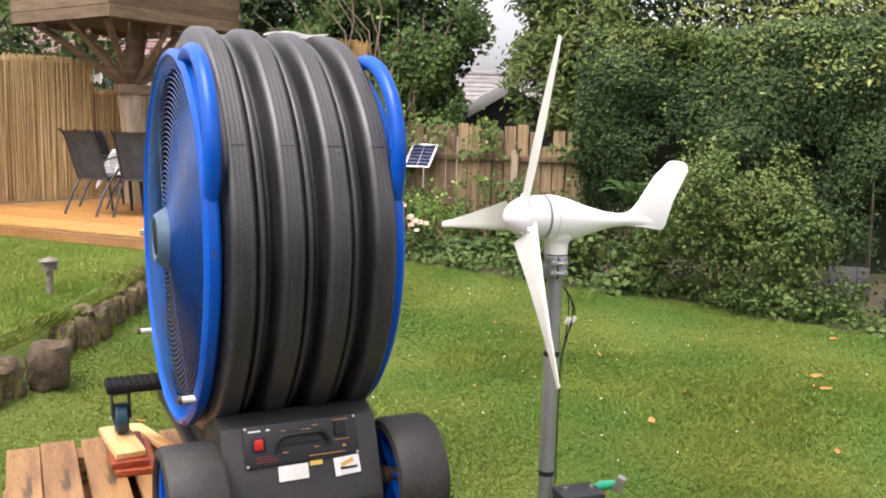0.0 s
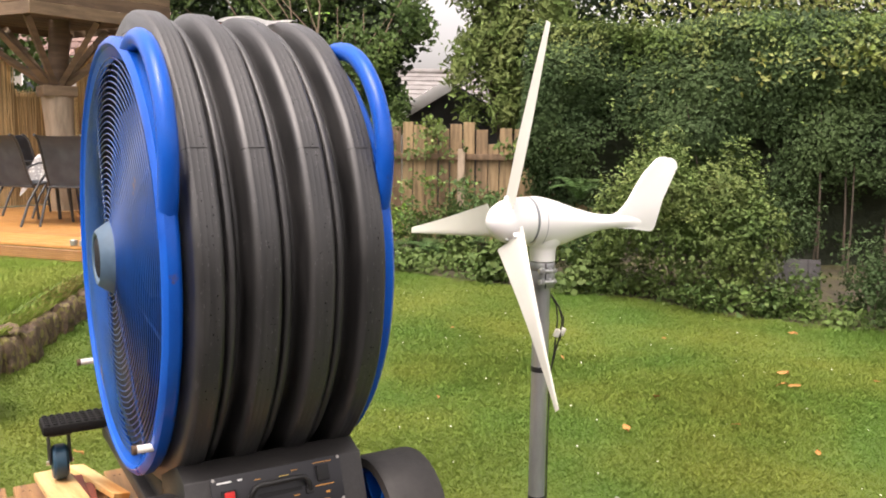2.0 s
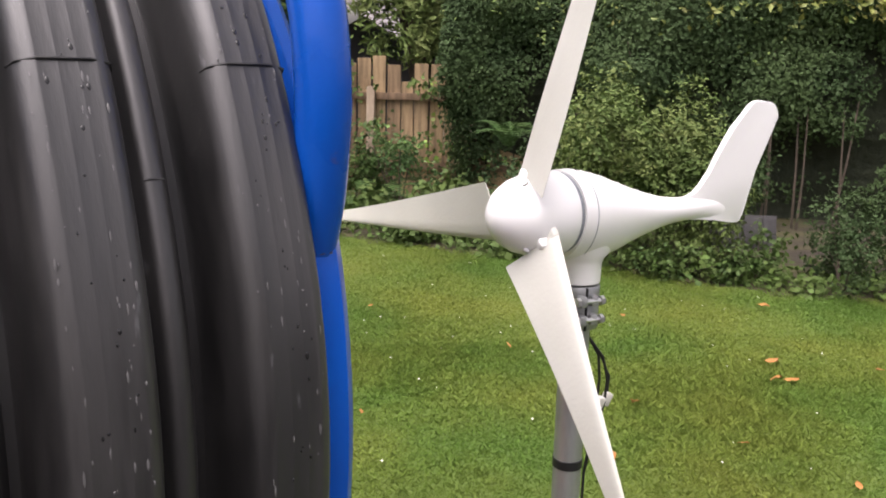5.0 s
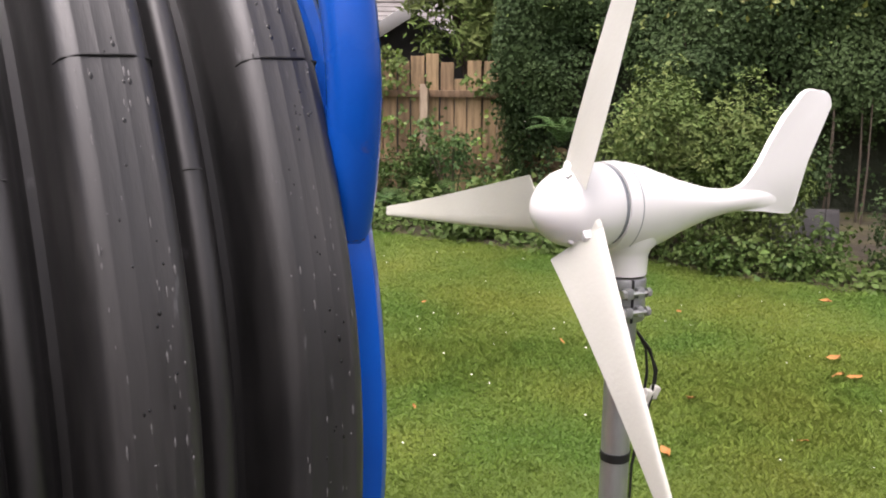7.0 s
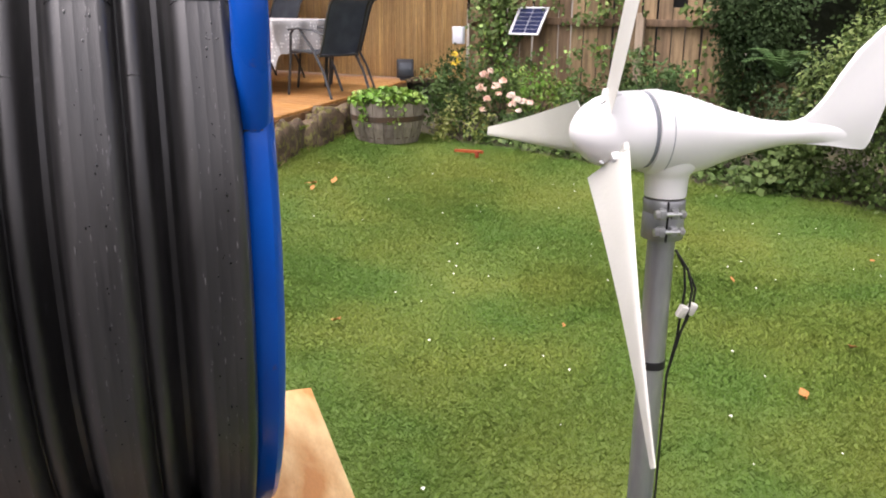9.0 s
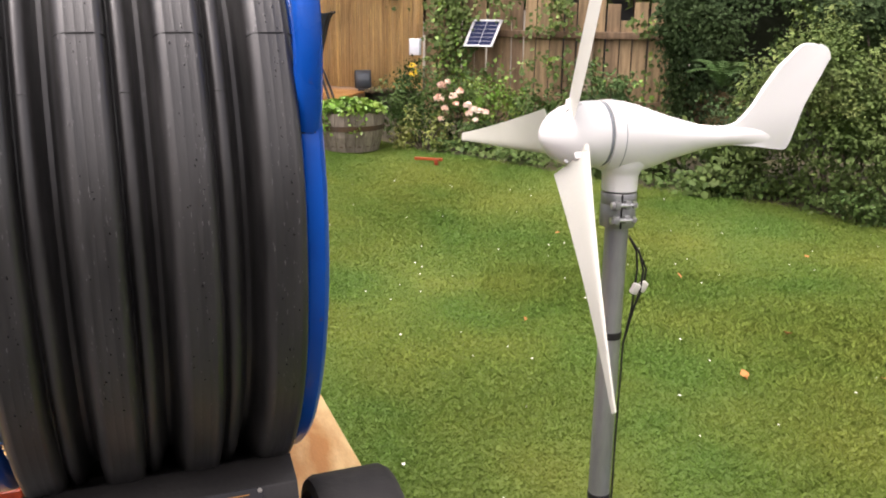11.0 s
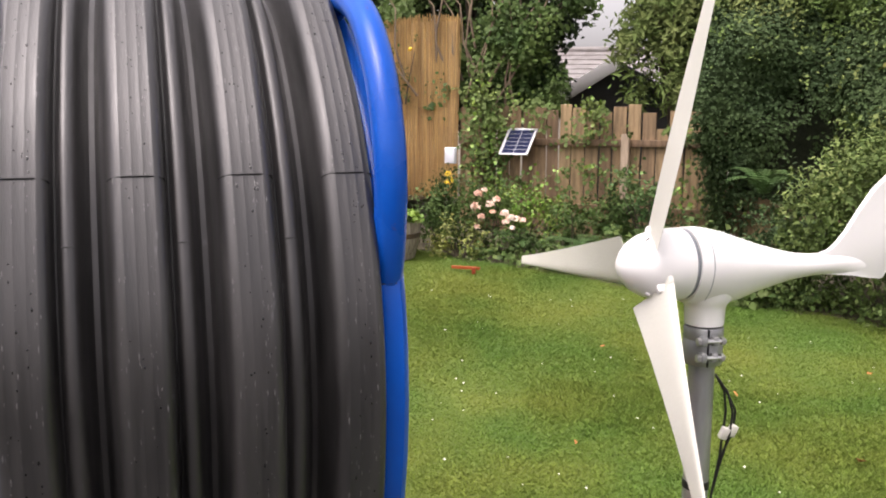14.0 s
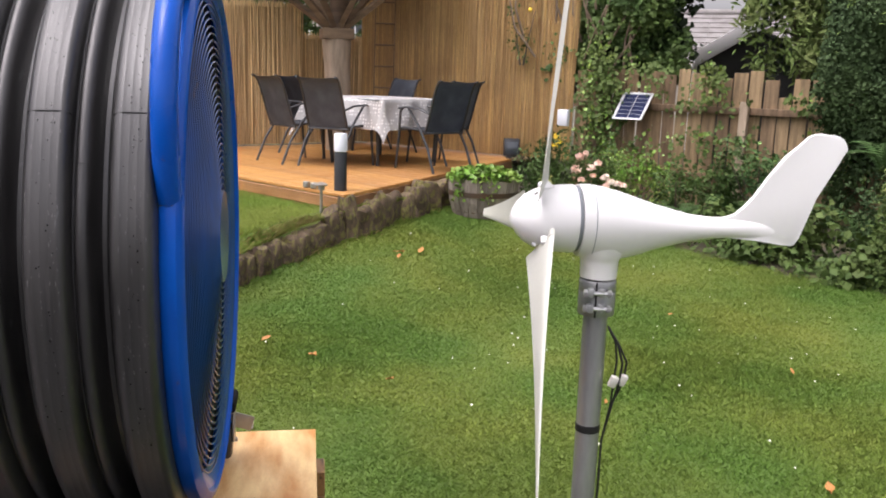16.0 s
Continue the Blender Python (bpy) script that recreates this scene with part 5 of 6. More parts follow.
# ---- small things by the deck ----
bol = thing("bollard_light", pose(-2.52, 7.12, DZ), "charcoal bollard light with a white lantern at the deck's corner", "garden light")
part("column", lathe([(0.0, 0.056), (0.02, 0.054), (0.32, 0.054), (0.33, 0.050)], 28, axis="Z"), "charcoal", bol)
part("lantern", lathe([(0.33, 0.050), (0.335, 0.056), (0.475, 0.056), (0.485, 0.050), (0.487, 0.0)], 28, axis="Z"), "whitebox", bol, "white lantern")
tap = thing("path_light", pose(-2.50, 6.74, float(ground_z(-2.50, 6.74))), "small steel path light on a spike beside the deck", "garden light")
part("stake", rodded((0, 0, 0), (0, 0, 0.24), 0.012), "steel", tap)
part("shade", lathe([(0.235, 0.05), (0.245, 0.055), (0.262, 0.02)], 20, axis="Z"), "steel", tap)
part("lamp_body", lathe([(0.20, 0.028), (0.237, 0.028)], 20, axis="Z"), "steel", tap)
tray = thing("steel_fitting", pose(-2.80, 7.10, DZ - 0.055, 0, 0, -22), "small shiny metal fitting on the deck's edge", "fitting")
for s in (-0.05, 0.05):
    part("cup", lathe([(0.06, 0.026), (0.065, 0.032), (0.105, 0.032), (0.11, 0.026)], 20, axis="Z"), "steel", tray, m=pose(s, 0, 0))
lamp = thing("path_light", pose(-2.74, 5.22, float(ground_z(-2.74, 5.22))), "steel path light with a louvred head on the raised lawn", "garden light")
part("stake", rodded((0, 0, 0), (0, 0, 0.19), 0.023, seg=18), "lamp", lamp, "tarnished steel stem")
part("lamp_core", rodded((0, 0, 0.185), (0, 0, 0.248), 0.040, seg=20), "dark", lamp)
for k in range(4):
    part("louvre", lathe([(0.186 + 0.0155 * k, 0.036), (0.187 + 0.0155 * k, 0.050), (0.194 + 0.0155 * k, 0.053), (0.197 + 0.0155 * k, 0.050), (0.198 + 0.0155 * k, 0.036)], 28, axis="Z"), "lamp", lamp)
part("cap", lathe([(0.247, 0.058), (0.250, 0.066), (0.254, 0.066), (0.268, 0.034), (0.275, 0.012), (0.282, 0.011), (0.285, 0.0)], 28, axis="Z"), "lamp", lamp, "shallow domed cap with a knob")
spk = thing("floodlight", pose(-2.09, 10.98, DZ, 0, 0, 20), "small black box floodlight on the deck by the screen", "floodlight")
part("case", boxed((0.20, 0.10, 0.22), 0.01, pose(0, 0, 0.14, -8, 0, 0)), "charcoal", spk)
part("glass", boxed((0.15, 0.006, 0.15), 0.002, pose(0, -0.052, 0.14, -8, 0, 0)), "pane", spk)
part("foot", boxed((0.12, 0.12, 0.03), 0.004, pose(0, 0, 0.015)), "charcoal", spk)
for k, (x, y_, s) in enumerate(((-1.93, 10.86, 0.06), (-1.85, 10.78, 0.05), (-1.90, 10.68, 0.07), (-1.98, 10.74, 0.05), (-1.76, 10.80, 0.06), (-1.68, 10.74, 0.05))):
    ob = thing("pebble", pose(x, y_, DZ, 0, 0, 50 * k), "dark rounded pebble on the deck's corner", "stone", "pebbles on the deck")
    piece("rock", stones[k], ob, pose(0, 0, s * 0.4) @ Matrix.Diagonal((s * 1.6, s * 1.3, s, 1)))
elb = thing("junction_box", pose(-1.36, 10.55, 1.03, 0, 0, -16), "small white electrical box at the edge of the reed screen", "electrical box")
part("case", boxed((0.135, 0.06, 0.19), 0.008, pose(0, 0, 0.095)), "whitebox", elb)
part("lid", boxed((0.125, 0.008, 0.175), 0.003, pose(0, -0.034, 0.095)), "whitebox", elb)

# ---- half barrel planter ----
bx, by = -1.64, 8.40
bz = float(ground_z(bx, by)) - 0.01
BH = 0.36
brl = thing("barrel_planter", pose(bx, by, bz), "half oak barrel planter with rusty hoops, full of green plants", "planter")
for k in range(22):
    a0, a1 = 2 * math.pi * k / 22 + 0.008, 2 * math.pi * (k + 1) / 22 - 0.008
    bm = bmesh.new()
    vv = []
    for z, r in ((0.0, 0.285), (BH * 0.4, 0.325), (BH * 0.75, 0.338), (BH, 0.340)):
        vv.append([bm.verts.new((q * math.cos(a), q * math.sin(a), z)) for q, a in ((r, a0), (r, a1), (r - 0.025, a1), (r - 0.025, a0))])
    for p, q in zip(vv, vv[1:]):
        for i in range(4):
            bm.faces.new((p[i], p[(i + 1) % 4], q[(i + 1) % 4], q[i]))
    bm.faces.new(vv[0])
    bm.faces.new(vv[-1][::-1])
    part("stave", bm, "barrel", brl, smooth=False)
for z, r in ((0.05, 0.292), (0.20, 0.331)):
    part("hoop", lathe([(z, r), (z, r + 0.006), (z + 0.045, r + 0.011), (z + 0.045, r + 0.004)], 44, axis="Z", closed=True), "hoop", brl)
part("compost", lathe([(BH - 0.06, 0.30), (BH - 0.04, 0.30), (BH - 0.03, 0.1), (BH - 0.03, 0.0)][:3], 28, axis="Z"), "soil", brl)
rng = np.random.default_rng(31)
a, r = rng.uniform(0, 2 * np.pi, 900), np.sqrt(rng.uniform(0, 1, 900)) * 0.36
p = np.stack([r * np.cos(a), r * np.sin(a), BH + 0.02 + 0.10 * rng.uniform(0, 1, 900) * (1.2 - r / 0.4) - 0.03 * (r > 0.32)], 1)
v, f = leaves(p, np.tile([0, 0, 1.0], (900, 1)), 0.055, rng, 0.8, 0.2, 0.6)
tagged(raw("foliage", v, f, "lime", brl), "bright green leafy plants", kind="stuff")
a = np.concatenate([rng.normal(4.25, 0.12, 45), rng.normal(5.2, 0.2, 25)])
p = np.stack([0.35 * np.cos(a), 0.35 * np.sin(a), BH * rng.uniform(0.3, 1, 70) ** 0.7], 1)
v, f = leaves(p, p * [1, 1, 0], 0.04, rng, 0.8, 0.2, 0.5)
tagged(raw("trailing_leaves", v, f, "lime", brl), kind="stuff")

# ---- fence ----
FD = Vector((2.1, -0.6, 0)).normalized()
FN = Vector((-FD.y, FD.x, 0))
F0 = Vector((0.655, 10.40, 0))
FA = math.degrees(math.atan2(FD.y, FD.x))
fence = thing("fence", Matrix.Translation(F0) @ pose(0, 0, 0, 0, 0, FA), "weathered brown vertical board fence with rails and posts", "fence")
rng = np.random.default_rng(41)
s = -2.05
while s < 7.0:
    w = rng.uniform(0.125, 0.155)
    h = 1.56 + rng.normal() * 0.025 + (0.04 if s < 0 else 0) - (0.19 if 0.24 < s < 0.38 else 0)
    part("paling", boxed((w, 0.018, h), 0.003, pose(s + w / 2, 0.022, 0.08 + h / 2, rng.normal() * 0.3, rng.normal() * 0.5, 0), 1), "fence", fence, smooth=False)
    s += w + rng.uniform(0.004, 0.022)
for z in (0.55, 1.29):
    part("rail", boxed((9.0, 0.05, 0.075), 0.004, pose(2.45, -0.014, z)), "fence", fence)
for s in (-1.72, 0.0):
    part("post", boxed((0.085, 0.085, 1.42 if s else 1.38), 0.006, pose(s, -0.085, 0.70)), "platform" if s else "trunk", fence)

# ---- solar panel on the fence ----
U, V = Vector((0.335, -0.092, 0.0)), Vector((0.105, 0.10, 0.29))
U2, V2 = U.normalized(), (V - U * (V.dot(U) / U.dot(U)) * 0.55).normalized()
W2 = U2.cross(V2).normalized()
V2 = (V - U * (V.dot(U) / U.dot(U)) * 0.0).normalized()
rot = Matrix((U2, V2, W2)).transposed().to_4x4()
sol = thing("solar_panel", Matrix.Translation((-0.575, 10.57, 1.29)), "small dark blue solar panel in a pale aluminium frame", "solar panel")
def on_panel(m):
    return rot @ m
part("back_plate", boxed((0.335, 0.315, 0.006), 0, on_panel(pose(0, 0, 0))), "whiteprint", sol, smooth=False)
for i in range(2):
    for j in range(6):
        part("cell", boxed((0.144, 0.044, 0.003), 0, on_panel(pose(-0.076 + 0.152 * i, -0.1225 + 0.049 * j, 0.005))), "cell", sol, smooth=False)
for c, d in (((0, 0.158), (0.355, 0.018)), ((0, -0.158), (0.355, 0.018)), ((-0.170, 0), (0.018, 0.316)), ((0.170, 0), (0.018, 0.316))):
    part("frame_bar", boxed((d[0], d[1], 0.022), 0.002, on_panel(pose(c[0], c[1], 0.0))), "alu", sol)
part("bracket", rodded((0, 0.0, -0.02), (0.0, 0.13, -0.05), 0.012), "alu", sol)


# ---- planting ----
def shrub(name, x, y, rx, ry, h, n, size, mat, label, category, seed, lobes=9, z0=None, narrow=0.55, stems=7, lift=0.0, per=9, tips=0):
    """A shrub of many leaves in uneven lobes on thin stems."""
    rng = np.random.default_rng(seed)
    z = float(ground_z(x, y)) if z0 is None else z0
    ob = thing(name, pose(x, y, z), label, category)
    c = rng.normal(size=(lobes, 3)) * [0.55, 0.55, 0.28] + [0, 0, 0.55]
    c = np.clip(c, [-0.85, -0.85, 0.16 + lift], [0.85, 0.85, 0.84])
    s = rng.uniform(0.30, 0.52, lobes)
    def where(r, k):
        i = r.integers(0, lobes, k)
        d = r.normal(size=(k, 3))
        d /= np.linalg.norm(d, axis=1, keepdims=True)
        p = c[i] + d * (s[i] * r.uniform(0.55, 1.05, k))[:, None]
        p[:, 2] = np.abs(p[:, 2])
        return p * [rx, ry, h], d
    p, d = clumps(rng, n // per, per, where, size * 0.75)
    p[:, 2] = np.maximum(p[:, 2], 0.01)
    v, f = leaves(p, d + [0, 0, 0.5], size, rng, narrow, 0.25, 0.6)
    tagged(raw("foliage", v, f, mat, ob), kind="stuff")
    # second, paler set of leaves in the upper part of the crown
    if tips:
        def crown(r, k):
            q, e = where(r, 4 * k)
            q = q[q[:, 2] > h * 0.62][:k]
            return q, np.tile([0, -0.3, 1.0], (len(q), 1))
        p, d = clumps(rng, tips // per, per, crown, size * 0.7)
        v, f = leaves(p, d, size, rng, narrow, 0.25, 0.6)
        tagged(raw("young_leaves", v, f, "palebush", ob), kind="stuff")
    for k in range(stems):
        t = c[k % lobes] * [rx, ry, h]
        part("stem", tubed([(t[0] * 0.15, t[1] * 0.15, -0.03), (t[0] * 0.5, t[1] * 0.45, t[2] * 0.5), (t[0], t[1], t[2] * 1.05)], [0.012, 0.008, 0.004], 6), "bark", ob)
    return ob


def fern(x, y, length, fronds, seed, label="green fern with arching fronds in the bed", z0=None):
    rng = np.random.default_rng(seed)
    z = float(ground_z(x, y)) if z0 is None else z0
    ob = thing("fern", pose(x, y, z), label, "fern", "ferns")
    for k in range(fronds):
        az = 2 * math.pi * (k + rng.uniform(-0.3, 0.3)) / fronds
        L_ = length * rng.uniform(0.7, 1.1)
        rise = rng.uniform(0.55, 0.85)
        u = np.linspace(0, 1, 22)
        out, up = L_ * (0.25 * u + 0.62 * u ** 1.6), L_ * rise * (u * 1.5 - 1.05 * u ** 2.2)
        ca, sa = math.cos(az), math.sin(az)
        p = np.stack([out * ca, out * sa, up], 1)
        vs, fs = [], []
        for i in range(1, 22):
            t = p[i] - p[i - 1]
            t /= np.linalg.norm(t)
            side = np.array([-sa, ca, 0])
            wl = L_ * 0.20 * math.sin(math.pi * min(1, 0.12 + u[i] * 0.88)) ** 0.8 + 0.008
            for sg in (-1, 1):
                q = len(vs)
                d = side * sg * wl + t * wl * 0.35 + np.array([0, 0, -0.15 * wl])
                wdt = t * L_ * 0.013
                vs += [p[i] - wdt, p[i] + d * 0.5 - wdt * 1.1, p[i] + d, p[i] + d * 0.5 + wdt * 1.1, p[i] + wdt]
                fs += [(q, q + 1, q + 4), (q + 1, q + 3, q + 4), (q + 1, q + 2, q + 3)]
        me = tagged(raw("frond", vs, fs, "fern", ob), kind="stuff")
        part("rachis", tubed([tuple(a) for a in p[::3]], 0.003, 4), "fern", me)
    return ob


# clipped hedge along the side
H0, H1 = np.array([1.48, 9.636]), np.array([6.6, 7.25])
HD = (H1 - H0) / np.linalg.norm(H1 - H0)
HN = np.array([HD[1], -HD[0]])
HL, HH = float(np.linalg.norm(H1 - H0)), 2.62
hedge = thing("hedge", pose(0, 0, 0), "tall clipped dark green hedge, growing top tinted paler as if sunlit", "hedge")


rngw = np.random.default_rng(50)
WAVES = [(a * np.cos(t), a * np.sin(t), p, 0.42 / a) for a, t, p in zip(rngw.uniform(1.6, 13, 26), rngw.uniform(0, np.pi, 26), rngw.uniform(0, 6.3, 26))]


def hedge_front(s, z):
    """How far the hedge's face swells or sinks at a place along it and up it."""
    q = sum(h * 0.30 * np.sin(a * s + b * z + p) for a, b, p, h in WAVES)
    return 0.95 * q - 0.16 * np.clip((z - 2.2) / 0.5, 0, 1.4) - 0.34 * np.clip((1.45 - z) / 1.0, 0, 1)


def hedge_face(r, k):
    s, z = r.uniform(-0.15, HL, 3 * k), 0.12 + (HH + 0.05) * np.sqrt(r.uniform(0.01, 1, 3 * k))
    q = hedge_front(s, z)
    # fewer leaves low down and to the right bare the dark shade sheet
    thin = 0.8 * np.clip(1.2 - s, 0, 1) + 0.24 + 1.2 * np.clip((z - 0.9) / 1.2, 0, 1) - 0.09 * np.clip(s - 2.0, 0, 3)
    keep = r.random(3 * k) < np.clip(0.38 * thin + 3.4 * (q + 0.08 + 0.34 * np.clip((1.45 - z) / 1.0, 0, 1)), 0.03, 1)
    s, z, q = s[keep][:k], z[keep][:k], q[keep][:k]
    gs = (hedge_front(s + 0.02, z) - q) / 0.02
    gz = (hedge_front(s, z + 0.02) - q) / 0.02
    d = np.column_stack([HN[0] - gs * HD[0], HN[1] - gs * HD[1], -gz + 0.45])
    q = q + r.uniform(-0.10, 0.03, len(q))
    return np.column_stack([H0 + s[:, None] * HD + q[:, None] * HN, z]), d


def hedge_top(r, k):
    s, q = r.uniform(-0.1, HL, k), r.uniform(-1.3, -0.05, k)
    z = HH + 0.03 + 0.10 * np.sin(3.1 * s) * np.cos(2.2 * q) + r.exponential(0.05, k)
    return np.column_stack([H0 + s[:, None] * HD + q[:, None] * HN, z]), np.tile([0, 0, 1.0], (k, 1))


def hedge_side(r, k):
    q, z = r.uniform(-1.3, 0, k), r.uniform(0.3, HH, k)
    s = 0.02 + 0.08 * np.sin(4 * z + 3 * q) - r.uniform(-0.02, 0.15, k)
    return np.column_stack([H0 + s[:, None] * HD + q[:, None] * HN, z]), np.tile([*-HD, 0.3], (k, 1))


rng = np.random.default_rng(51)
# paler colour on the top leaves puts sunlit haze into the new growth
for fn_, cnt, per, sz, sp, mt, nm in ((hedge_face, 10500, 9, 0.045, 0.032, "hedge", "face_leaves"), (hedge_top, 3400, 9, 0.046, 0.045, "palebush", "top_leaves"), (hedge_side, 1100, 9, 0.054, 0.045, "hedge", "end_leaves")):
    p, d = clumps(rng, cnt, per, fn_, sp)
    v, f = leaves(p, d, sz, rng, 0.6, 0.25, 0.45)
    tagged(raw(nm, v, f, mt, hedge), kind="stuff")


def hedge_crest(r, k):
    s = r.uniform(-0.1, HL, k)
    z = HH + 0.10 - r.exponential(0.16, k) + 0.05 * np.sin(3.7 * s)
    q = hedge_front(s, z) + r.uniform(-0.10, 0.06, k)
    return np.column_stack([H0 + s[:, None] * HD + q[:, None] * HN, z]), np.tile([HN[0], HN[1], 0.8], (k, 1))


# crest leaves in that pale colour brighten the upper edge as light would
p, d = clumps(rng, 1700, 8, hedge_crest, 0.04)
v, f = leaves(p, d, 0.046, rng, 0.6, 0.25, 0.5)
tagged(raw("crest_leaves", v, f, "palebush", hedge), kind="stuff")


def yellow_spray(r, k):
    s = r.normal(3.6, 0.75, k)
    z = 2.36 - 0.18 * np.abs(s - 3.3) + r.normal(0, 0.09, k)
    return np.column_stack([H0 + s[:, None] * HD + (0.02 + r.uniform(-0.05, 0.12, k))[:, None] * HN, z]), np.tile([*HN, 0.4], (k, 1))


p, d = clumps(rng, 240, 6, yellow_spray, 0.05)
v, f = leaves(p, d, 0.07, rng, 0.55)
tagged(raw("yellow_leaves", v, f, "yellowleaf", hedge), kind="stuff")
# rough dark sheet well behind the leaves, its colour standing in for inner shade
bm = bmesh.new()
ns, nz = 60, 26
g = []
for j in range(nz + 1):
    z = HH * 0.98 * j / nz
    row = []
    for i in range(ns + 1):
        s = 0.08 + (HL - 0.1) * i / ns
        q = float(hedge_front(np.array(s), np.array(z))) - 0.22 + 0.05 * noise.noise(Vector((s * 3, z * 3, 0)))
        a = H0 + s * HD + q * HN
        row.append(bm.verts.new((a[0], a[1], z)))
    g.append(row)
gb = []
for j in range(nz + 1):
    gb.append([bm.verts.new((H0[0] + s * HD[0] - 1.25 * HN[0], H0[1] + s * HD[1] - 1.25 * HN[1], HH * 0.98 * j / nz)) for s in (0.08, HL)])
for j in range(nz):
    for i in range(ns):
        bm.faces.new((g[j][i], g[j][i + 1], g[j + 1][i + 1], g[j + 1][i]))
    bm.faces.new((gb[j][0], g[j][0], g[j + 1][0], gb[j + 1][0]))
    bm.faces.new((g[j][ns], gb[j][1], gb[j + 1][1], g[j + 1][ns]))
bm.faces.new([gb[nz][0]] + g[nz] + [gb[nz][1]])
part("shade_sheet", bm, "core", hedge)
rng = np.random.default_rng(52)
for k in range(9):
    s, q = rng.uniform(0.4, HL), rng.uniform(-0.10, 0.0)
    a = H0 + s * HD + q * HN
    l = rng.normal() * 0.16
    zt = rng.uniform(1.3, 2.3)
    part("stem", tubed([(a[0], a[1], 0.1), (a[0] + l * 0.5, a[1], zt * 0.5), (a[0] + l, a[1] + 0.05, zt)], [0.013, 0.010, 0.005], 6), "bark", hedge)

shrub("shrub", 2.46, 7.28, 0.74, 0.50, 1.16, 19000, 0.042, "bush", "rounded green shrub with small leaves in front of the hedge", "shrub", 61, 22, tips=5200, lift=0.12)
shrub("shrub", 1.80, 8.05, 0.34, 0.30, 0.80, 1800, 0.044, "hedge", "green shrub beside the larger one", "shrub", 62, 9)
shrub("shrub", 3.80, 6.50, 0.40, 0.34, 0.56, 3600, 0.036, "hedge", "low dark evergreen shrub at the lawn's edge", "shrub", 63, 9)
shrub("shrub", 3.22, 6.72, 0.30, 0.22, 0.34, 800, 0.050, "ivy", "low leafy plant between two shrubs", "shrub", 64, 7)
shrub("ground_cover", 1.15, 7.95, 0.42, 0.26, 0.40, 1300, 0.068, "bush", "broad-leaved green ground cover spilling over the lawn's edge", "plant", 65, 8, narrow=0.85)
shrub("ground_cover", 1.72, 7.62, 0.34, 0.22, 0.30, 800, 0.066, "bush", "broad-leaved green ground cover at the lawn's edge", "plant", 66, 8, narrow=0.85)
shrub("ground_cover", 0.62, 8.35, 0.36, 0.24, 0.30, 700, 0.060, "bush", "low green plants at the lawn's edge", "plant", 67, 7, narrow=0.8)
shrub("shrub", 0.10, 9.25, 0.50, 0.35, 0.50, 2000, 0.050, "ivy", "green leafy plants below the fence", "shrub", 68, 9)
shrub("shrub", -0.42, 9.75, 0.42, 0.30, 0.55, 1300, 0.055, "lime", "bright green leafy climber at the fence's foot", "shrub", 69, 9)
shrub("shrub", 0.85, 9.35, 0.45, 0.35, 0.70, 1600, 0.050, "fern", "soft green plants in front of the fence", "shrub", 70, 8)
shrub("shrub", -1.18, 9.05, 0.36, 0.34, 0.70, 2300, 0.045, "ivy", "dark green rose foliage beside the barrel", "shrub", 71, 10)
shrub("shrub", -0.95, 8.72, 0.24, 0.20, 0.34, 700, 0.042, "yellowleaf", "low yellow-green plant at the lawn's edge", "plant", 72, 6)
shrub("shrub", -0.15, 8.75, 0.40, 0.22, 0.26, 900, 0.050, "ivy", "low dark green plants at the lawn's edge", "plant", 73, 7)
for x, y_, L_, n_, sd in ((0.30, 8.85, 0.55, 9, 1), (0.62, 9.25, 0.75, 10, 2), (1.35, 9.05, 0.70, 9, 3), (-0.30, 9.0, 0.5, 8, 4), (2.95, 7.75, 0.5, 8, 8), (1.0, 8.75, 0.5, 8, 5), (1.75, 8.75, 0.7, 8, 6)):
    fern(x, y_, L_, n_, sd)
fern(1.84, 8.92, 0.50, 10, 9, "pale green fern standing against the hedge", z0=0.86)

shrub("shrub", 3.50, 7.95, 0.50, 0.30, 0.75, 3000, 0.046, "hedge", "dark leafy plants in the shade of the hedge", "shrub", 161, 8)
shrub("shrub", 4.45, 6.35, 0.55, 0.35, 0.60, 2200, 0.042, "hedge", "green plants along the lawn's edge under the hedge", "shrub", 162, 9)
shrub("shrub", 2.62, 6.85, 0.34, 0.18, 0.24, 600, 0.046, "ivy", "low leaves trailing from the rounded shrub onto the lawn", "plant", 163, 7)

board = thing("grey_board", pose(3.55, 7.62, float(ground_z(3.55, 7.62)), 0, 0, -12), "weathered grey board standing on edge under the hedge", "board")
part("plank", boxed((0.62, 0.03, 0.28), 0.004, pose(0, 0, 0.14, -14, 0, 0)), "greyboard", board)
part("batten", boxed((0.05, 0.02, 0.28), 0.003, pose(0.22, -0.026, 0.14, -14, 0, 0)), "greyboard", board)

# small plants all along the bed's edge
rng = np.random.default_rng(171)


def bed_spots(r, k):
    x = r.uniform(-0.9, 5.0, k)
    y_ = np.interp(x, EDGE_X, EDGE_Y) + np.abs(r.normal(0, 0.30, k)) + 0.02
    z = ground_z(x, y_) + np.abs(r.normal(0, 0.07, k)) * (0.6 + 0.5 * np.sin(3.1 * x)) + 0.02
    return np.column_stack([x, y_, z]), np.tile([0, -0.4, 1.0], (k, 1))


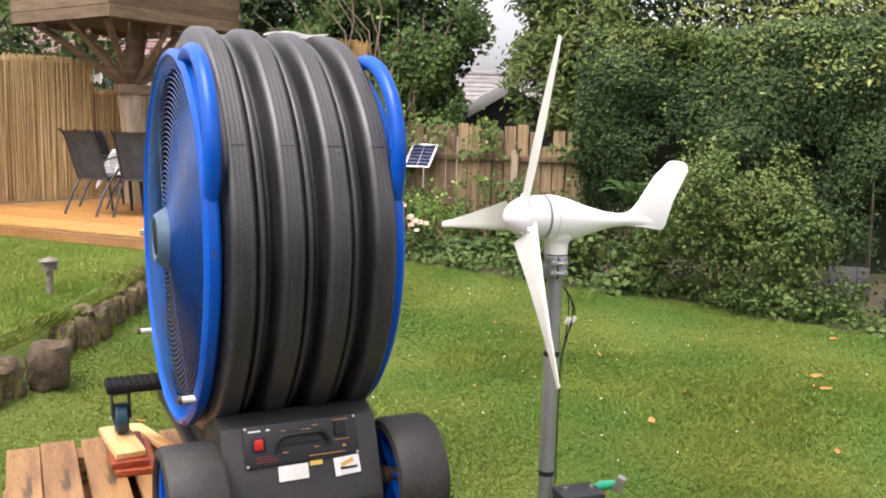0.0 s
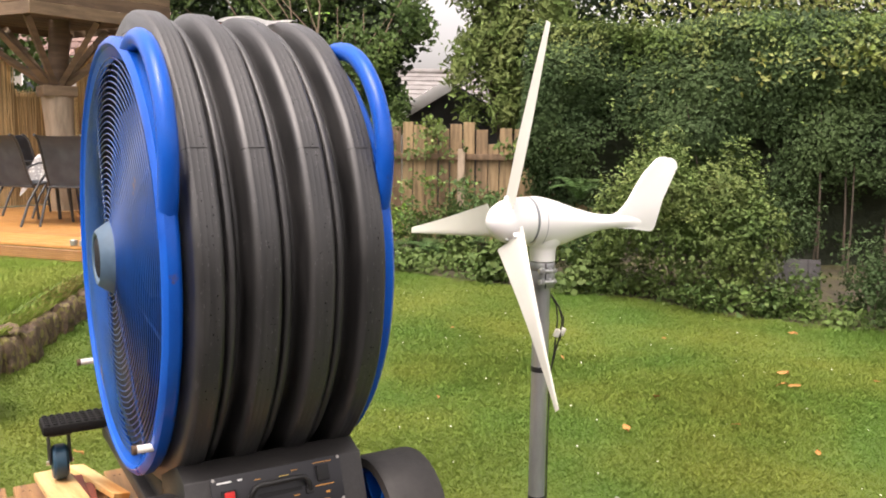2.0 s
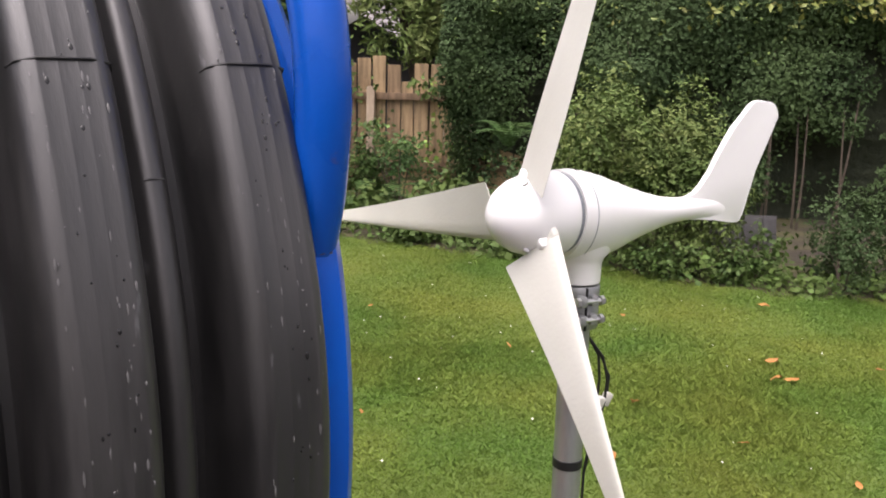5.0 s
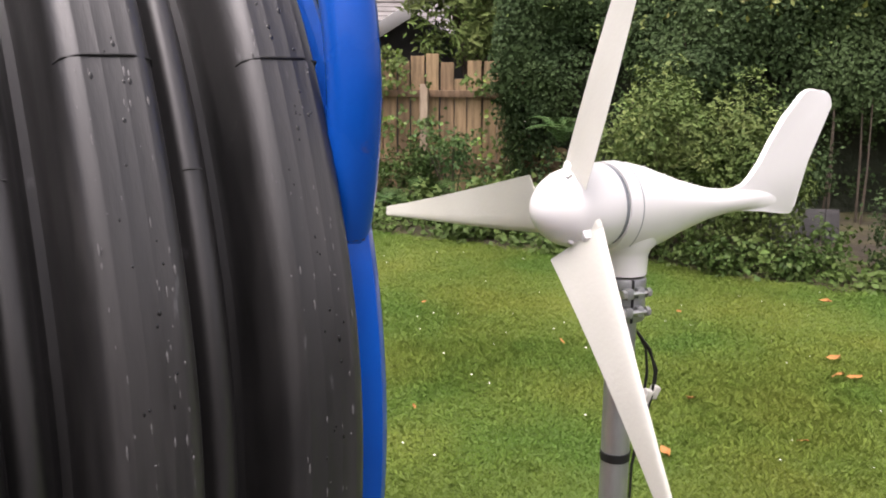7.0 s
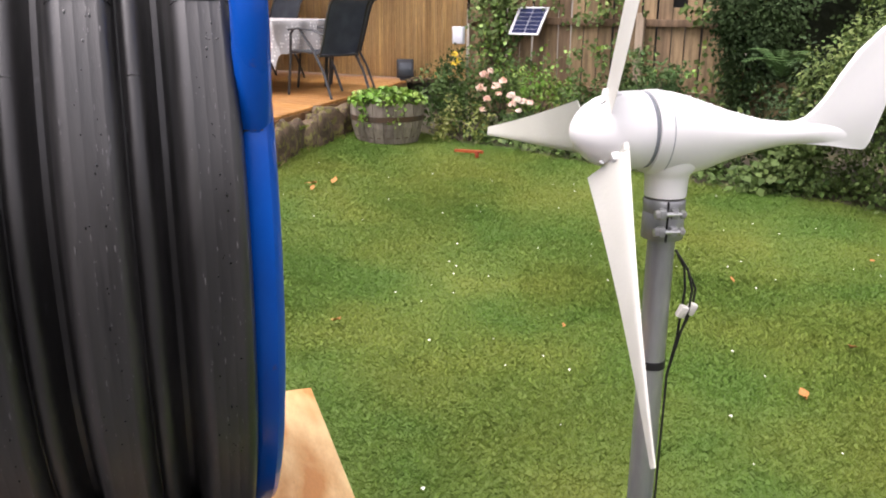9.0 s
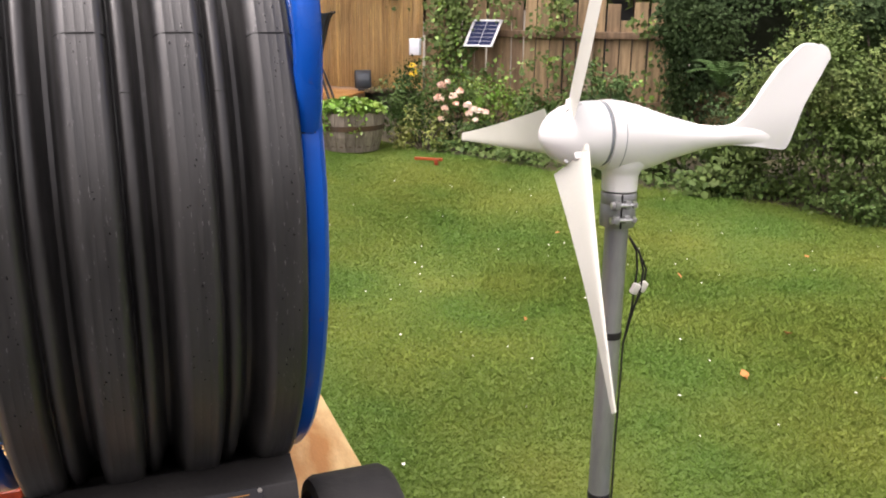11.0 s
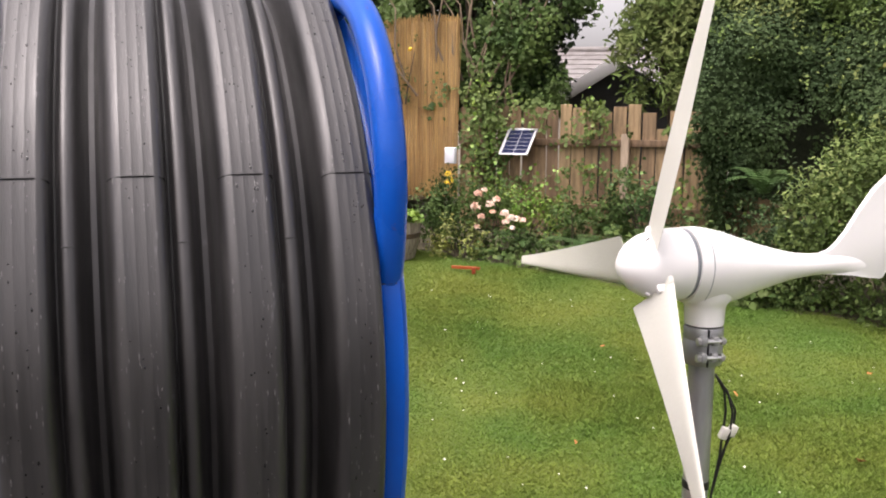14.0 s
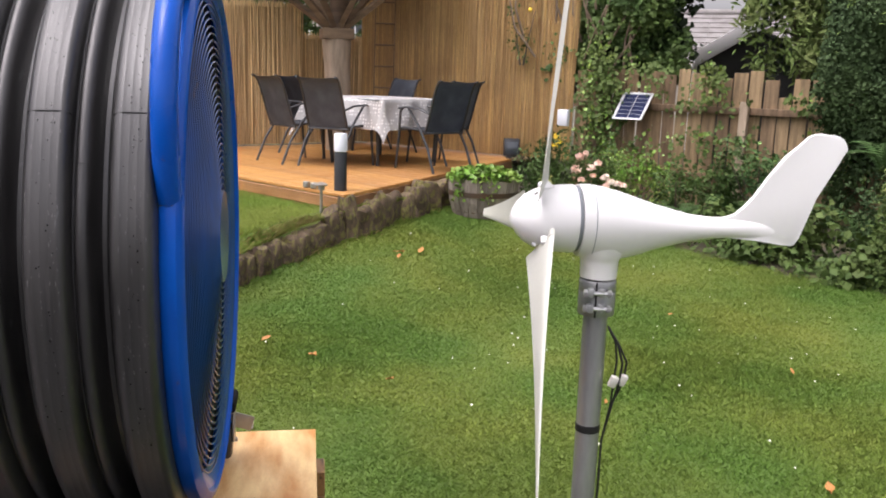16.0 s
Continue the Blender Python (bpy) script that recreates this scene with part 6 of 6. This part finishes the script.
for cnt, sz, mt, nm in ((300, 0.045, "bush", "border_plants"), (280, 0.060, "ivy", "border_plants"), (70, 0.055, "bush", "border_plants")):
    p, d = clumps(rng, cnt, 8, bed_spots, 0.05)
    v, f = leaves(p, d, sz, rng, 0.75, 0.2, 0.6)
    tagged(raw(nm, v, f, mt), "low mixed green plants along the edge of the bed", "plants", kind="stuff")

# rose bush
rose = shrub("rose_bush", -0.72, 9.15, 0.34, 0.28, 0.62, 1500, 0.042, "ivy", "rose bush with clusters of pale pink blooms", "rose bush", 75, 8)
rng = np.random.default_rng(76)


def bloom(parent, at, r, mat, n=22):
    q = rng.normal(size=(n, 3))
    q /= np.linalg.norm(q, axis=1, keepdims=True)
    q[:, 2] = np.abs(q[:, 2]) * 0.7
    v, f = leaves(np.array(at) + q * r * 0.62, q, r * 1.15, rng, 0.95, 0.35, 0.25)
    return raw("bloom", v, f, mat, parent)


for at in ((-0.10, -0.26, 0.62), (0.02, -0.28, 0.52), (0.08, -0.28, 0.57), (-0.06, -0.30, 0.40), (0.16, -0.30, 0.44), (0.22, -0.30, 0.40), (0.28, -0.28, 0.38), (0.34, -0.26, 0.37), (-0.12, -0.30, 0.50), (0.24, -0.30, 0.30), (-0.10, -0.32, 0.30), (0.05, -0.31, 0.45), (0.18, -0.31, 0.36), (-0.04, -0.29, 0.66)):
    bloom(rose, at, rng.uniform(0.032, 0.052), "petal", 28)
yel = shrub("flowering_plant", -1.30, 10.0, 0.22, 0.2, 0.64, 500, 0.045, "bush", "tall plant with yellow blooms by the reed screen", "plant", 77, 6)
for at in ((0.03, -0.16, 0.70), (0.06, -0.15, 0.64), (0.01, -0.15, 0.60)):
    bloom(yel, at, 0.045, "yellow", 16)

# ivy over the fence, seen from the garden side
ivy = thing("ivy", pose(0, 0, 0), "green ivy climbing over the fence and its posts", "ivy")
rng = np.random.default_rng(81)


def on_fence(s, off, z):
    p = np.array(F0)[:2] + s[:, None] * np.array(FD)[:2] + off[:, None] * np.array(FN)[:2]
    return np.column_stack([p, z])


def ivy_spots(r, k):
    spots = ((-1.74, 1.45, 0.09, 0.45, 7), (-1.58, 1.50, 0.14, 0.30, 6), (-1.62, 0.95, 0.12, 0.25, 2), (-1.05, 1.62, 0.14, 0.10, 1), (-0.45, 1.36, 0.22, 0.05, 1.2), (-0.35, 1.60, 0.10, 0.08, 1.2), (-1.0, 0.75, 0.28, 0.12, 1.2), (-0.35, 0.95, 0.2, 0.12, 1.5), (0.62, 1.36, 0.12, 0.06, 0.7), (0.35, 0.75, 0.4, 0.12, 1.5), (1.0, 0.8, 0.3, 0.2, 1.5))
    w = np.array([q[4] for q in spots])
    i = r.choice(len(spots), k, p=w / w.sum())
    q = np.array(spots)[i]
    s, z = r.normal(q[:, 0], q[:, 2]), r.normal(q[:, 1], q[:, 3])
    return on_fence(s, -0.09 - np.abs(r.normal(0, 0.06, k)), np.maximum(z, 0.3)), np.tile([*-np.array(FN)[:2], 0.4], (k, 1))


p, d = clumps(rng, 420, 5, ivy_spots, 0.05)
v, f = leaves(p, d, 0.055, rng, 0.85, 0.2, 0.5)
tagged(raw("leaves", v, f, "bush", ivy), kind="stuff")
p, d = clumps(rng, 80, 5, ivy_spots, 0.05)
v, f = leaves(p, d, 0.055, rng, 0.85, 0.2, 0.5)
tagged(raw("young_leaves", v, f, "lime", ivy), kind="stuff")
vine = shrub("climber", -2.02, 11.0, 0.16, 0.06, 0.7, 130, 0.05, "bush", "green climber with a yellow bloom on the reed screen", "plant", 82, 5, z0=1.75, stems=3)
bloom(vine, (0.10, -0.06, 0.62), 0.04, "yellow", 14)

# ---- trees beyond the fence ----
def tree(name, x, y, height, label, seed, region, count, per, size, mat, narrow, limbs, spread, centre_z, z0=0.1):
    """A tapered trunk with limbs, and a crown of leaf clumps spread by region()."""
    rng = np.random.default_rng(seed)
    ob = thing(name, pose(x, y, z0), label, "tree", "trees beyond the fence")
    part("trunk", tubed([(0, 0, 0), (0.05, 0.0, height * 0.3), (-0.04, 0.05, height * 0.6), (0.03, 0.05, height * 0.95)], [0.13, 0.11, 0.08, 0.02], 12), "bark", ob)
    c, d = region(rng, count)
    c = c - [x, y, z0]
    p = np.repeat(c, per, 0) + rng.normal(size=(count * per, 3)) * spread
    v, f = leaves(p, np.repeat(d, per, 0), size, rng, narrow, 0.25, 0.6)
    tagged(raw("crown", v, f, mat, ob), kind="stuff")
    for k in range(limbs):
        e = c[rng.integers(0, count)]
        zb_ = min(height * 0.8, max(0.4, e[2] * rng.uniform(0.35, 0.7)))
        m = [e[0] * 0.45, e[1] * 0.4, (zb_ + e[2]) / 2 + 0.1]
        part("limb", tubed([(0, 0, zb_), m, tuple(e)], [0.035, 0.022, 0.007], 6), "bark", ob)
    return ob


def lumps(x, z, s=1.0):
    """Fullness of a crown at a place: full sprays with dark gaps between them."""
    return 0.5 + 0.23 * np.sin(5.1 * s * x + 2.2 * z) + 0.23 * np.sin(4.3 * s * z - 3.1 * x + 1) + 0.2 * np.sin(9.7 * s * x - 6.1 * z + 2) + 0.15 * np.sin(13.3 * s * z + 8.1 * x)


def left_mass(r, k):
    p, d = left_all(r, 4 * k)
    hollow = 0.72 * np.clip((p[:, 2] - 2.45) / 0.5, 0, 1) * np.clip((0.25 - p[:, 0]) / 0.3, 0, 1)
    keep = r.random(len(p)) < np.clip(lumps(p[:, 0], p[:, 2]) ** 2.2, 0.03, 1) * (1 - hollow)
    p = p[keep]
    p = p[np.arange(k) % len(p)]
    p[:, 1] -= 0.30 * (lumps(p[:, 0], p[:, 2]) - 0.5)
    return p, d[:k]


def left_all(r, k):
    z = r.uniform(1.62, 5.6, k)
    xb = np.interp(z, [1.3, 2.0, 2.45, 2.6, 2.9, 3.6, 5.6], [-0.16, -0.18, -0.10, 0.10, 0.15, 0.17, 0.32])
    xa = np.interp(z, [1.3, 2.5, 2.9, 5.6], [-1.7, -1.75, -3.4, -3.7])
    x = xa + (xb - xa) * r.uniform(0, 1, k) + 0.10 * np.sin(7 * z)
    y = 10.4 - 0.286 * (x - 0.655) + 0.28 + np.abs(r.normal(0, 0.28, k)) + 0.15 * np.sin(3.3 * x) * np.sin(2.9 * z)
    return np.column_stack([x, y, z]), np.tile([0.1, -1, 0.5], (k, 1))


ivy_tree = tree("ivy_clad_tree", -1.3, 12.0, 5.4, "dark evergreen tree thick with ivy behind the fence", 91, left_mass, 3000, 8, 0.068, "ivy", 0.68, 30, 0.08, 3)
rng = np.random.default_rng(191)
for k in range(16):
    x_, z_ = rng.uniform(-0.75, 0.75), rng.uniform(1.5, 2.3)
    b_ = rng.normal(0, 0.35)
    part("vine_stem", tubed([(x_, -1.0, z_), (x_ + b_ * 0.4, -1.08, z_ + 0.35), (x_ + b_ * 0.7 + 0.08, -1.05, z_ + 0.8), (x_ + b_ * 1.6, -0.95, z_ + 1.3)], [0.016, 0.013, 0.009, 0.004], 6), "stem", ivy_tree)


def left_back(r, k):
    p, d = left_all(r, k)
    p[:, 1] += 0.55
    p[:, 0] -= 0.12
    return p, d


tree("evergreen_tree", -2.2, 12.6, 5.4, "evergreen tree beyond the fence, leaves darkened as if in shade", 92, left_back, 3400, 8, 0.10, "shadeleaf", 0.75, 10, 0.10, 3)


def right_mass(r, k):
    p, d = right_all(r, 4 * k)
    keep = r.random(len(p)) < np.clip(lumps(p[:, 0], p[:, 2], 1.4) ** 2, 0.04, 1)
    p = p[keep]
    return p[np.arange(k) % len(p)], d[:k]


def right_all(r, k):
    z = r.uniform(1.75, 5.0, k)
    xa = np.interp(z, [1.7, 2.1, 2.4, 3.0, 5.0], [0.75, 0.62, 0.58, 0.62, 0.60])
    x = xa + r.uniform(0, 1, k) ** 1.1 * 1.4
    y = 11.0 + np.abs(r.normal(0, 0.35, k)) + 0.1 * np.sin(9 * x)
    return np.column_stack([x, y, z]), np.tile([0, -1, 0.6], (k, 1))


tree("bay_tree", 1.25, 11.6, 4.6, "tree with long yellow-green leaves behind the fence", 93, right_mass, 1500, 8, 0.115, "palebush", 0.32, 12, 0.09, 3)
tree("conifer", 1.45, 12.2, 4.8, "dark conifer behind the fence", 94, lambda r, k: (right_mass(r, k)[0] + [0.15, 0.55, 0.1], right_mass(r, k)[1]), 1300, 8, 0.10, "hedge", 0.35, 10, 0.10, 3)


def rear_mass(x0, x1, y0, z0_, z1):
    def region(r, k):
        x, z = r.uniform(x0, x1, k), r.uniform(z0_, z1, k)
        y = y0 + np.abs(r.normal(0, 0.5, k)) + 0.4 * np.sin(1.3 * x) * np.cos(1.7 * z)
        return np.column_stack([x, y, z]), np.tile([0, -1, 0.5], (k, 1))
    return region


tree("broadleaf_tree", 4.2, 12.4, 5.0, "broadleaf tree rising behind the hedge, leaves darkened as if in shade", 95, rear_mass(1.9, 7.5, 11.2, 2.2, 5.0), 2000, 8, 0.10, "shadeleaf", 0.6, 14, 0.12, 3)
tree("broadleaf_tree", 5.6, 11.6, 4.4, "tree with pale green leaves above the hedge", 96, rear_mass(2.6, 7.5, 10.0, 2.75, 3.9), 420, 9, 0.085, "yellowleaf", 0.5, 16, 0.10, 3)
tree("broadleaf_tree", -8.2, 13.2, 4.6, "dark leafy tree beyond the reed screen", 97, rear_mass(-10.5, -5.3, 12.6, 1.4, 4.2), 1300, 8, 0.11, "ivy", 0.7, 10, 0.12, 3)

# ---- neighbouring buildings ----
def tiled_roof(parent, x0, x1, y0, z0_, y1, z1, courses, mat):
    rise = math.degrees(math.atan2(z1 - z0_, y1 - y0))
    step = math.hypot(z1 - z0_, y1 - y0) / courses
    roof = part("roof", boxed((x1 - x0, math.hypot(z1 - z0_, y1 - y0), 0.04), 0, pose((x0 + x1) / 2, (y0 + y1) / 2, (z0_ + z1) / 2 - 0.05, rise, 0, 0)), mat, parent)
    for k in range(courses):
        t = (k + 0.5) / courses
        n = max(1, int((x1 - x0) / 0.9))
        for j in range(n):
            w = (x1 - x0) / n
            part("tile_course", boxed((w - 0.006, step * 1.15, 0.022), 0.004, pose(x0 + (j + 0.5) * w, y0 + (y1 - y0) * t, z0_ + (z1 - z0_) * t, rise - 4, 0, 0), 1), mat, roof, smooth=False)
    return roof


house = thing("house", pose(0, 0, 0), "neighbouring house with a grey tiled roof beyond the fence", "house")
part("wall", boxed((7.0, 5.0, 2.0), 0.01, pose(0.5, 21.8, 1.0)), "render", house)
tiled_roof(house, -3.2, 4.2, 19.1, 1.85, 21.8, 3.18, 11, "roof")
tiled_roof(house, -3.2, 4.2, 24.5, 1.85, 21.8, 3.18, 5, "roof")
part("ridge", rodded((-3.2, 21.8, 3.2), (4.2, 21.8, 3.2), 0.08, seg=10), "roof", house)
shed = thing("shed", pose(0, 0, 0), "dark felt-roofed shed with a white bargeboard beyond the fence", "shed")
AP, LE, RE = Vector((0.62, 13.6, 2.36)), Vector((-0.12, 13.6, 1.90)), Vector((1.9, 13.6, 1.62))
bm = bmesh.new()
vf = [bm.verts.new(q) for q in (LE, AP, RE, (1.9, 13.6, 0.1), (-0.12, 13.6, 0.1))]
vr = [bm.verts.new(Vector(q.co) + Vector((0, 2.4, 0))) for q in vf]
bm.faces.new(vf)
bm.faces.new(vr[::-1])
for k in range(5):
    bm.faces.new((vf[k], vf[(k + 1) % 5], vr[(k + 1) % 5], vr[k]))
part("wall", bm, "felt", shed, smooth=False)
for a, b in ((LE, AP), (AP, RE)):
    d = b - a
    m = (a + b) / 2
    part("roof_panel", boxed((d.length + 0.12, 2.6, 0.03), 0.005, pose(m.x, 14.75, m.z + 0.03, 0, -math.degrees(math.atan2(d.z, d.x)), 0)), "felt", shed)
d, m = AP - LE, (AP + LE) / 2
part("bargeboard", boxed((d.length + 0.08, 0.03, 0.19), 0.004, pose(m.x, 13.42, m.z + 0.02, 0, -math.degrees(math.atan2(d.z, d.x)), 0)), "trimwhite", shed, "white painted bargeboard")
part("downpipe", rodded((-0.14, 13.5, 0.1), (-0.14, 13.5, 1.86), 0.035), "trimwhite", shed)
house2 = thing("house", pose(0, 0, 0), "neighbouring house with a brown tiled roof and white windows", "house")
part("wall", boxed((7.0, 5.0, 3.4), 0.01, pose(-9.2, 22.5, 1.7)), "render", house2)
tiled_roof(house2, -13.3, -5.9, 19.7, 3.3, 22.5, 5.0, 9, "redroof")
for x in (-6.65, -8.5, -10.4):
    win = part("window", boxed((1.0, 0.06, 1.5), 0.01, pose(x, 19.97, 2.5)), "trimwhite", house2, "white window with panes")
    for i in (-1, 0, 1):
        for j in (0, 1):
            part("pane", boxed((0.26, 0.02, 0.62), 0, pose(x + 0.30 * i, 19.935, 2.17 + 0.68 * j)), "pane", win, smooth=False)

# ---- fallen leaves and lawn flowers ----
def leaf_mesh(seed):
    rng = np.random.default_rng(seed)
    bm = bmesh.new()
    spine = [(-0.5, 0.05), (-0.25, 0.26), (0.0, 0.34), (0.25, 0.25), (0.5, 0.02)]
    mid_ = [bm.verts.new((x, 0, 0.10 * math.sin(3 * x + seed))) for x, w in spine]
    up_ = [bm.verts.new((x + 0.05, w, 0.16 * rng.uniform(0.2, 1.4))) for x, w in spine]
    dn_ = [bm.verts.new((x - 0.03, -w, 0.16 * rng.uniform(0.2, 1.4))) for x, w in spine]
    for i in range(4):
        bm.faces.new((mid_[i], mid_[i + 1], up_[i + 1], up_[i]))
        bm.faces.new((mid_[i + 1], mid_[i], dn_[i], dn_[i + 1]))
    me = bpy.data.meshes.new("fallen_leaf")
    bm.to_mesh(me)
    bm.free()
    me.materials.append(M["fallen"])
    me.shade_smooth()
    return me


leafs = [leaf_mesh(k) for k in range(4)]
rng = np.random.default_rng(99)
spots = [(2.42, 5.06, 0.11), (2.30, 4.80, 0.12), (2.37, 4.78, 0.10), (1.47, 4.59, 0.10), (1.16, 4.05, 0.09), (-0.84, 4.37, 0.10), (1.07, 5.46, 0.06), (2.95, 6.1, 0.10), (0.35, 6.2, 0.05), (-1.75, 6.6, 0.12), (-1.62, 6.75, 0.12), (-1.70, 6.5, 0.09), (2.95, 4.9, 0.08), (0.2, 4.6, 0.05), (1.9, 5.9, 0.06), (-1.35, 4.5, 0.1), (2.0, 3.7, 0.07), (1.75, 4.1, 0.06), (-1.5, 3.7, 0.10), (-1.7, 4.6, 0.08)]
for k, (x, y_, s) in enumerate(spots):
    ob = new("fallen_leaf", leafs[k % 4])
    ob.matrix_world = pose(x, y_, float(ground_z(x, y_)) + 0.034, rng.uniform(-25, 25), rng.uniform(-25, 25), rng.uniform(0, 360)) @ Matrix.Diagonal((s * 0.75, s * 0.6, s * 0.6, 1))
    tagged(ob, "curled orange-brown fallen leaf on the lawn", "leaf", "fallen leaves")
x, y_ = rng.uniform(-1.9, 3.5, 120), rng.uniform(2.4, 7.4, 120)
ok = y_ < np.interp(x, EDGE_X, EDGE_Y) - 0.2
x, y_ = x[ok], y_[ok]
n = len(x)
c = np.stack([x, y_, ground_z(x, y_) + 0.026], 1)
vs, fs = [], []
for i in range(n):
    r = rng.uniform(0.003, 0.008)
    k = len(vs)
    vs += [tuple(c[i] + [r * math.cos(a), r * math.sin(a), 0.003 * math.sin(2 * a)]) for a in np.linspace(0, 2 * np.pi, 7)[:6]] + [tuple(c[i] + [0, 0, 0.004])]
    fs += [(k + j, k + (j + 1) % 6, k + 6) for j in range(6)]
tagged(raw("lawn_flowers", vs, fs, "daisy"), "tiny white clover and daisy heads in the lawn", "flowers", kind="stuff")
bx, by = -0.82, 8.05
bench = thing("low_timber_edge", pose(bx, by, float(ground_z(bx, by)), 0, 0, -8), "low rusty orange timber edging at the border of the lawn", "edging")
part("rail", boxed((0.26, 0.03, 0.025), 0.004, pose(0, 0, 0.045)), "redwood", bench)
part("peg", boxed((0.03, 0.03, 0.07), 0.004, pose(0.08, -0.02, 0.02)), "redwood", bench)
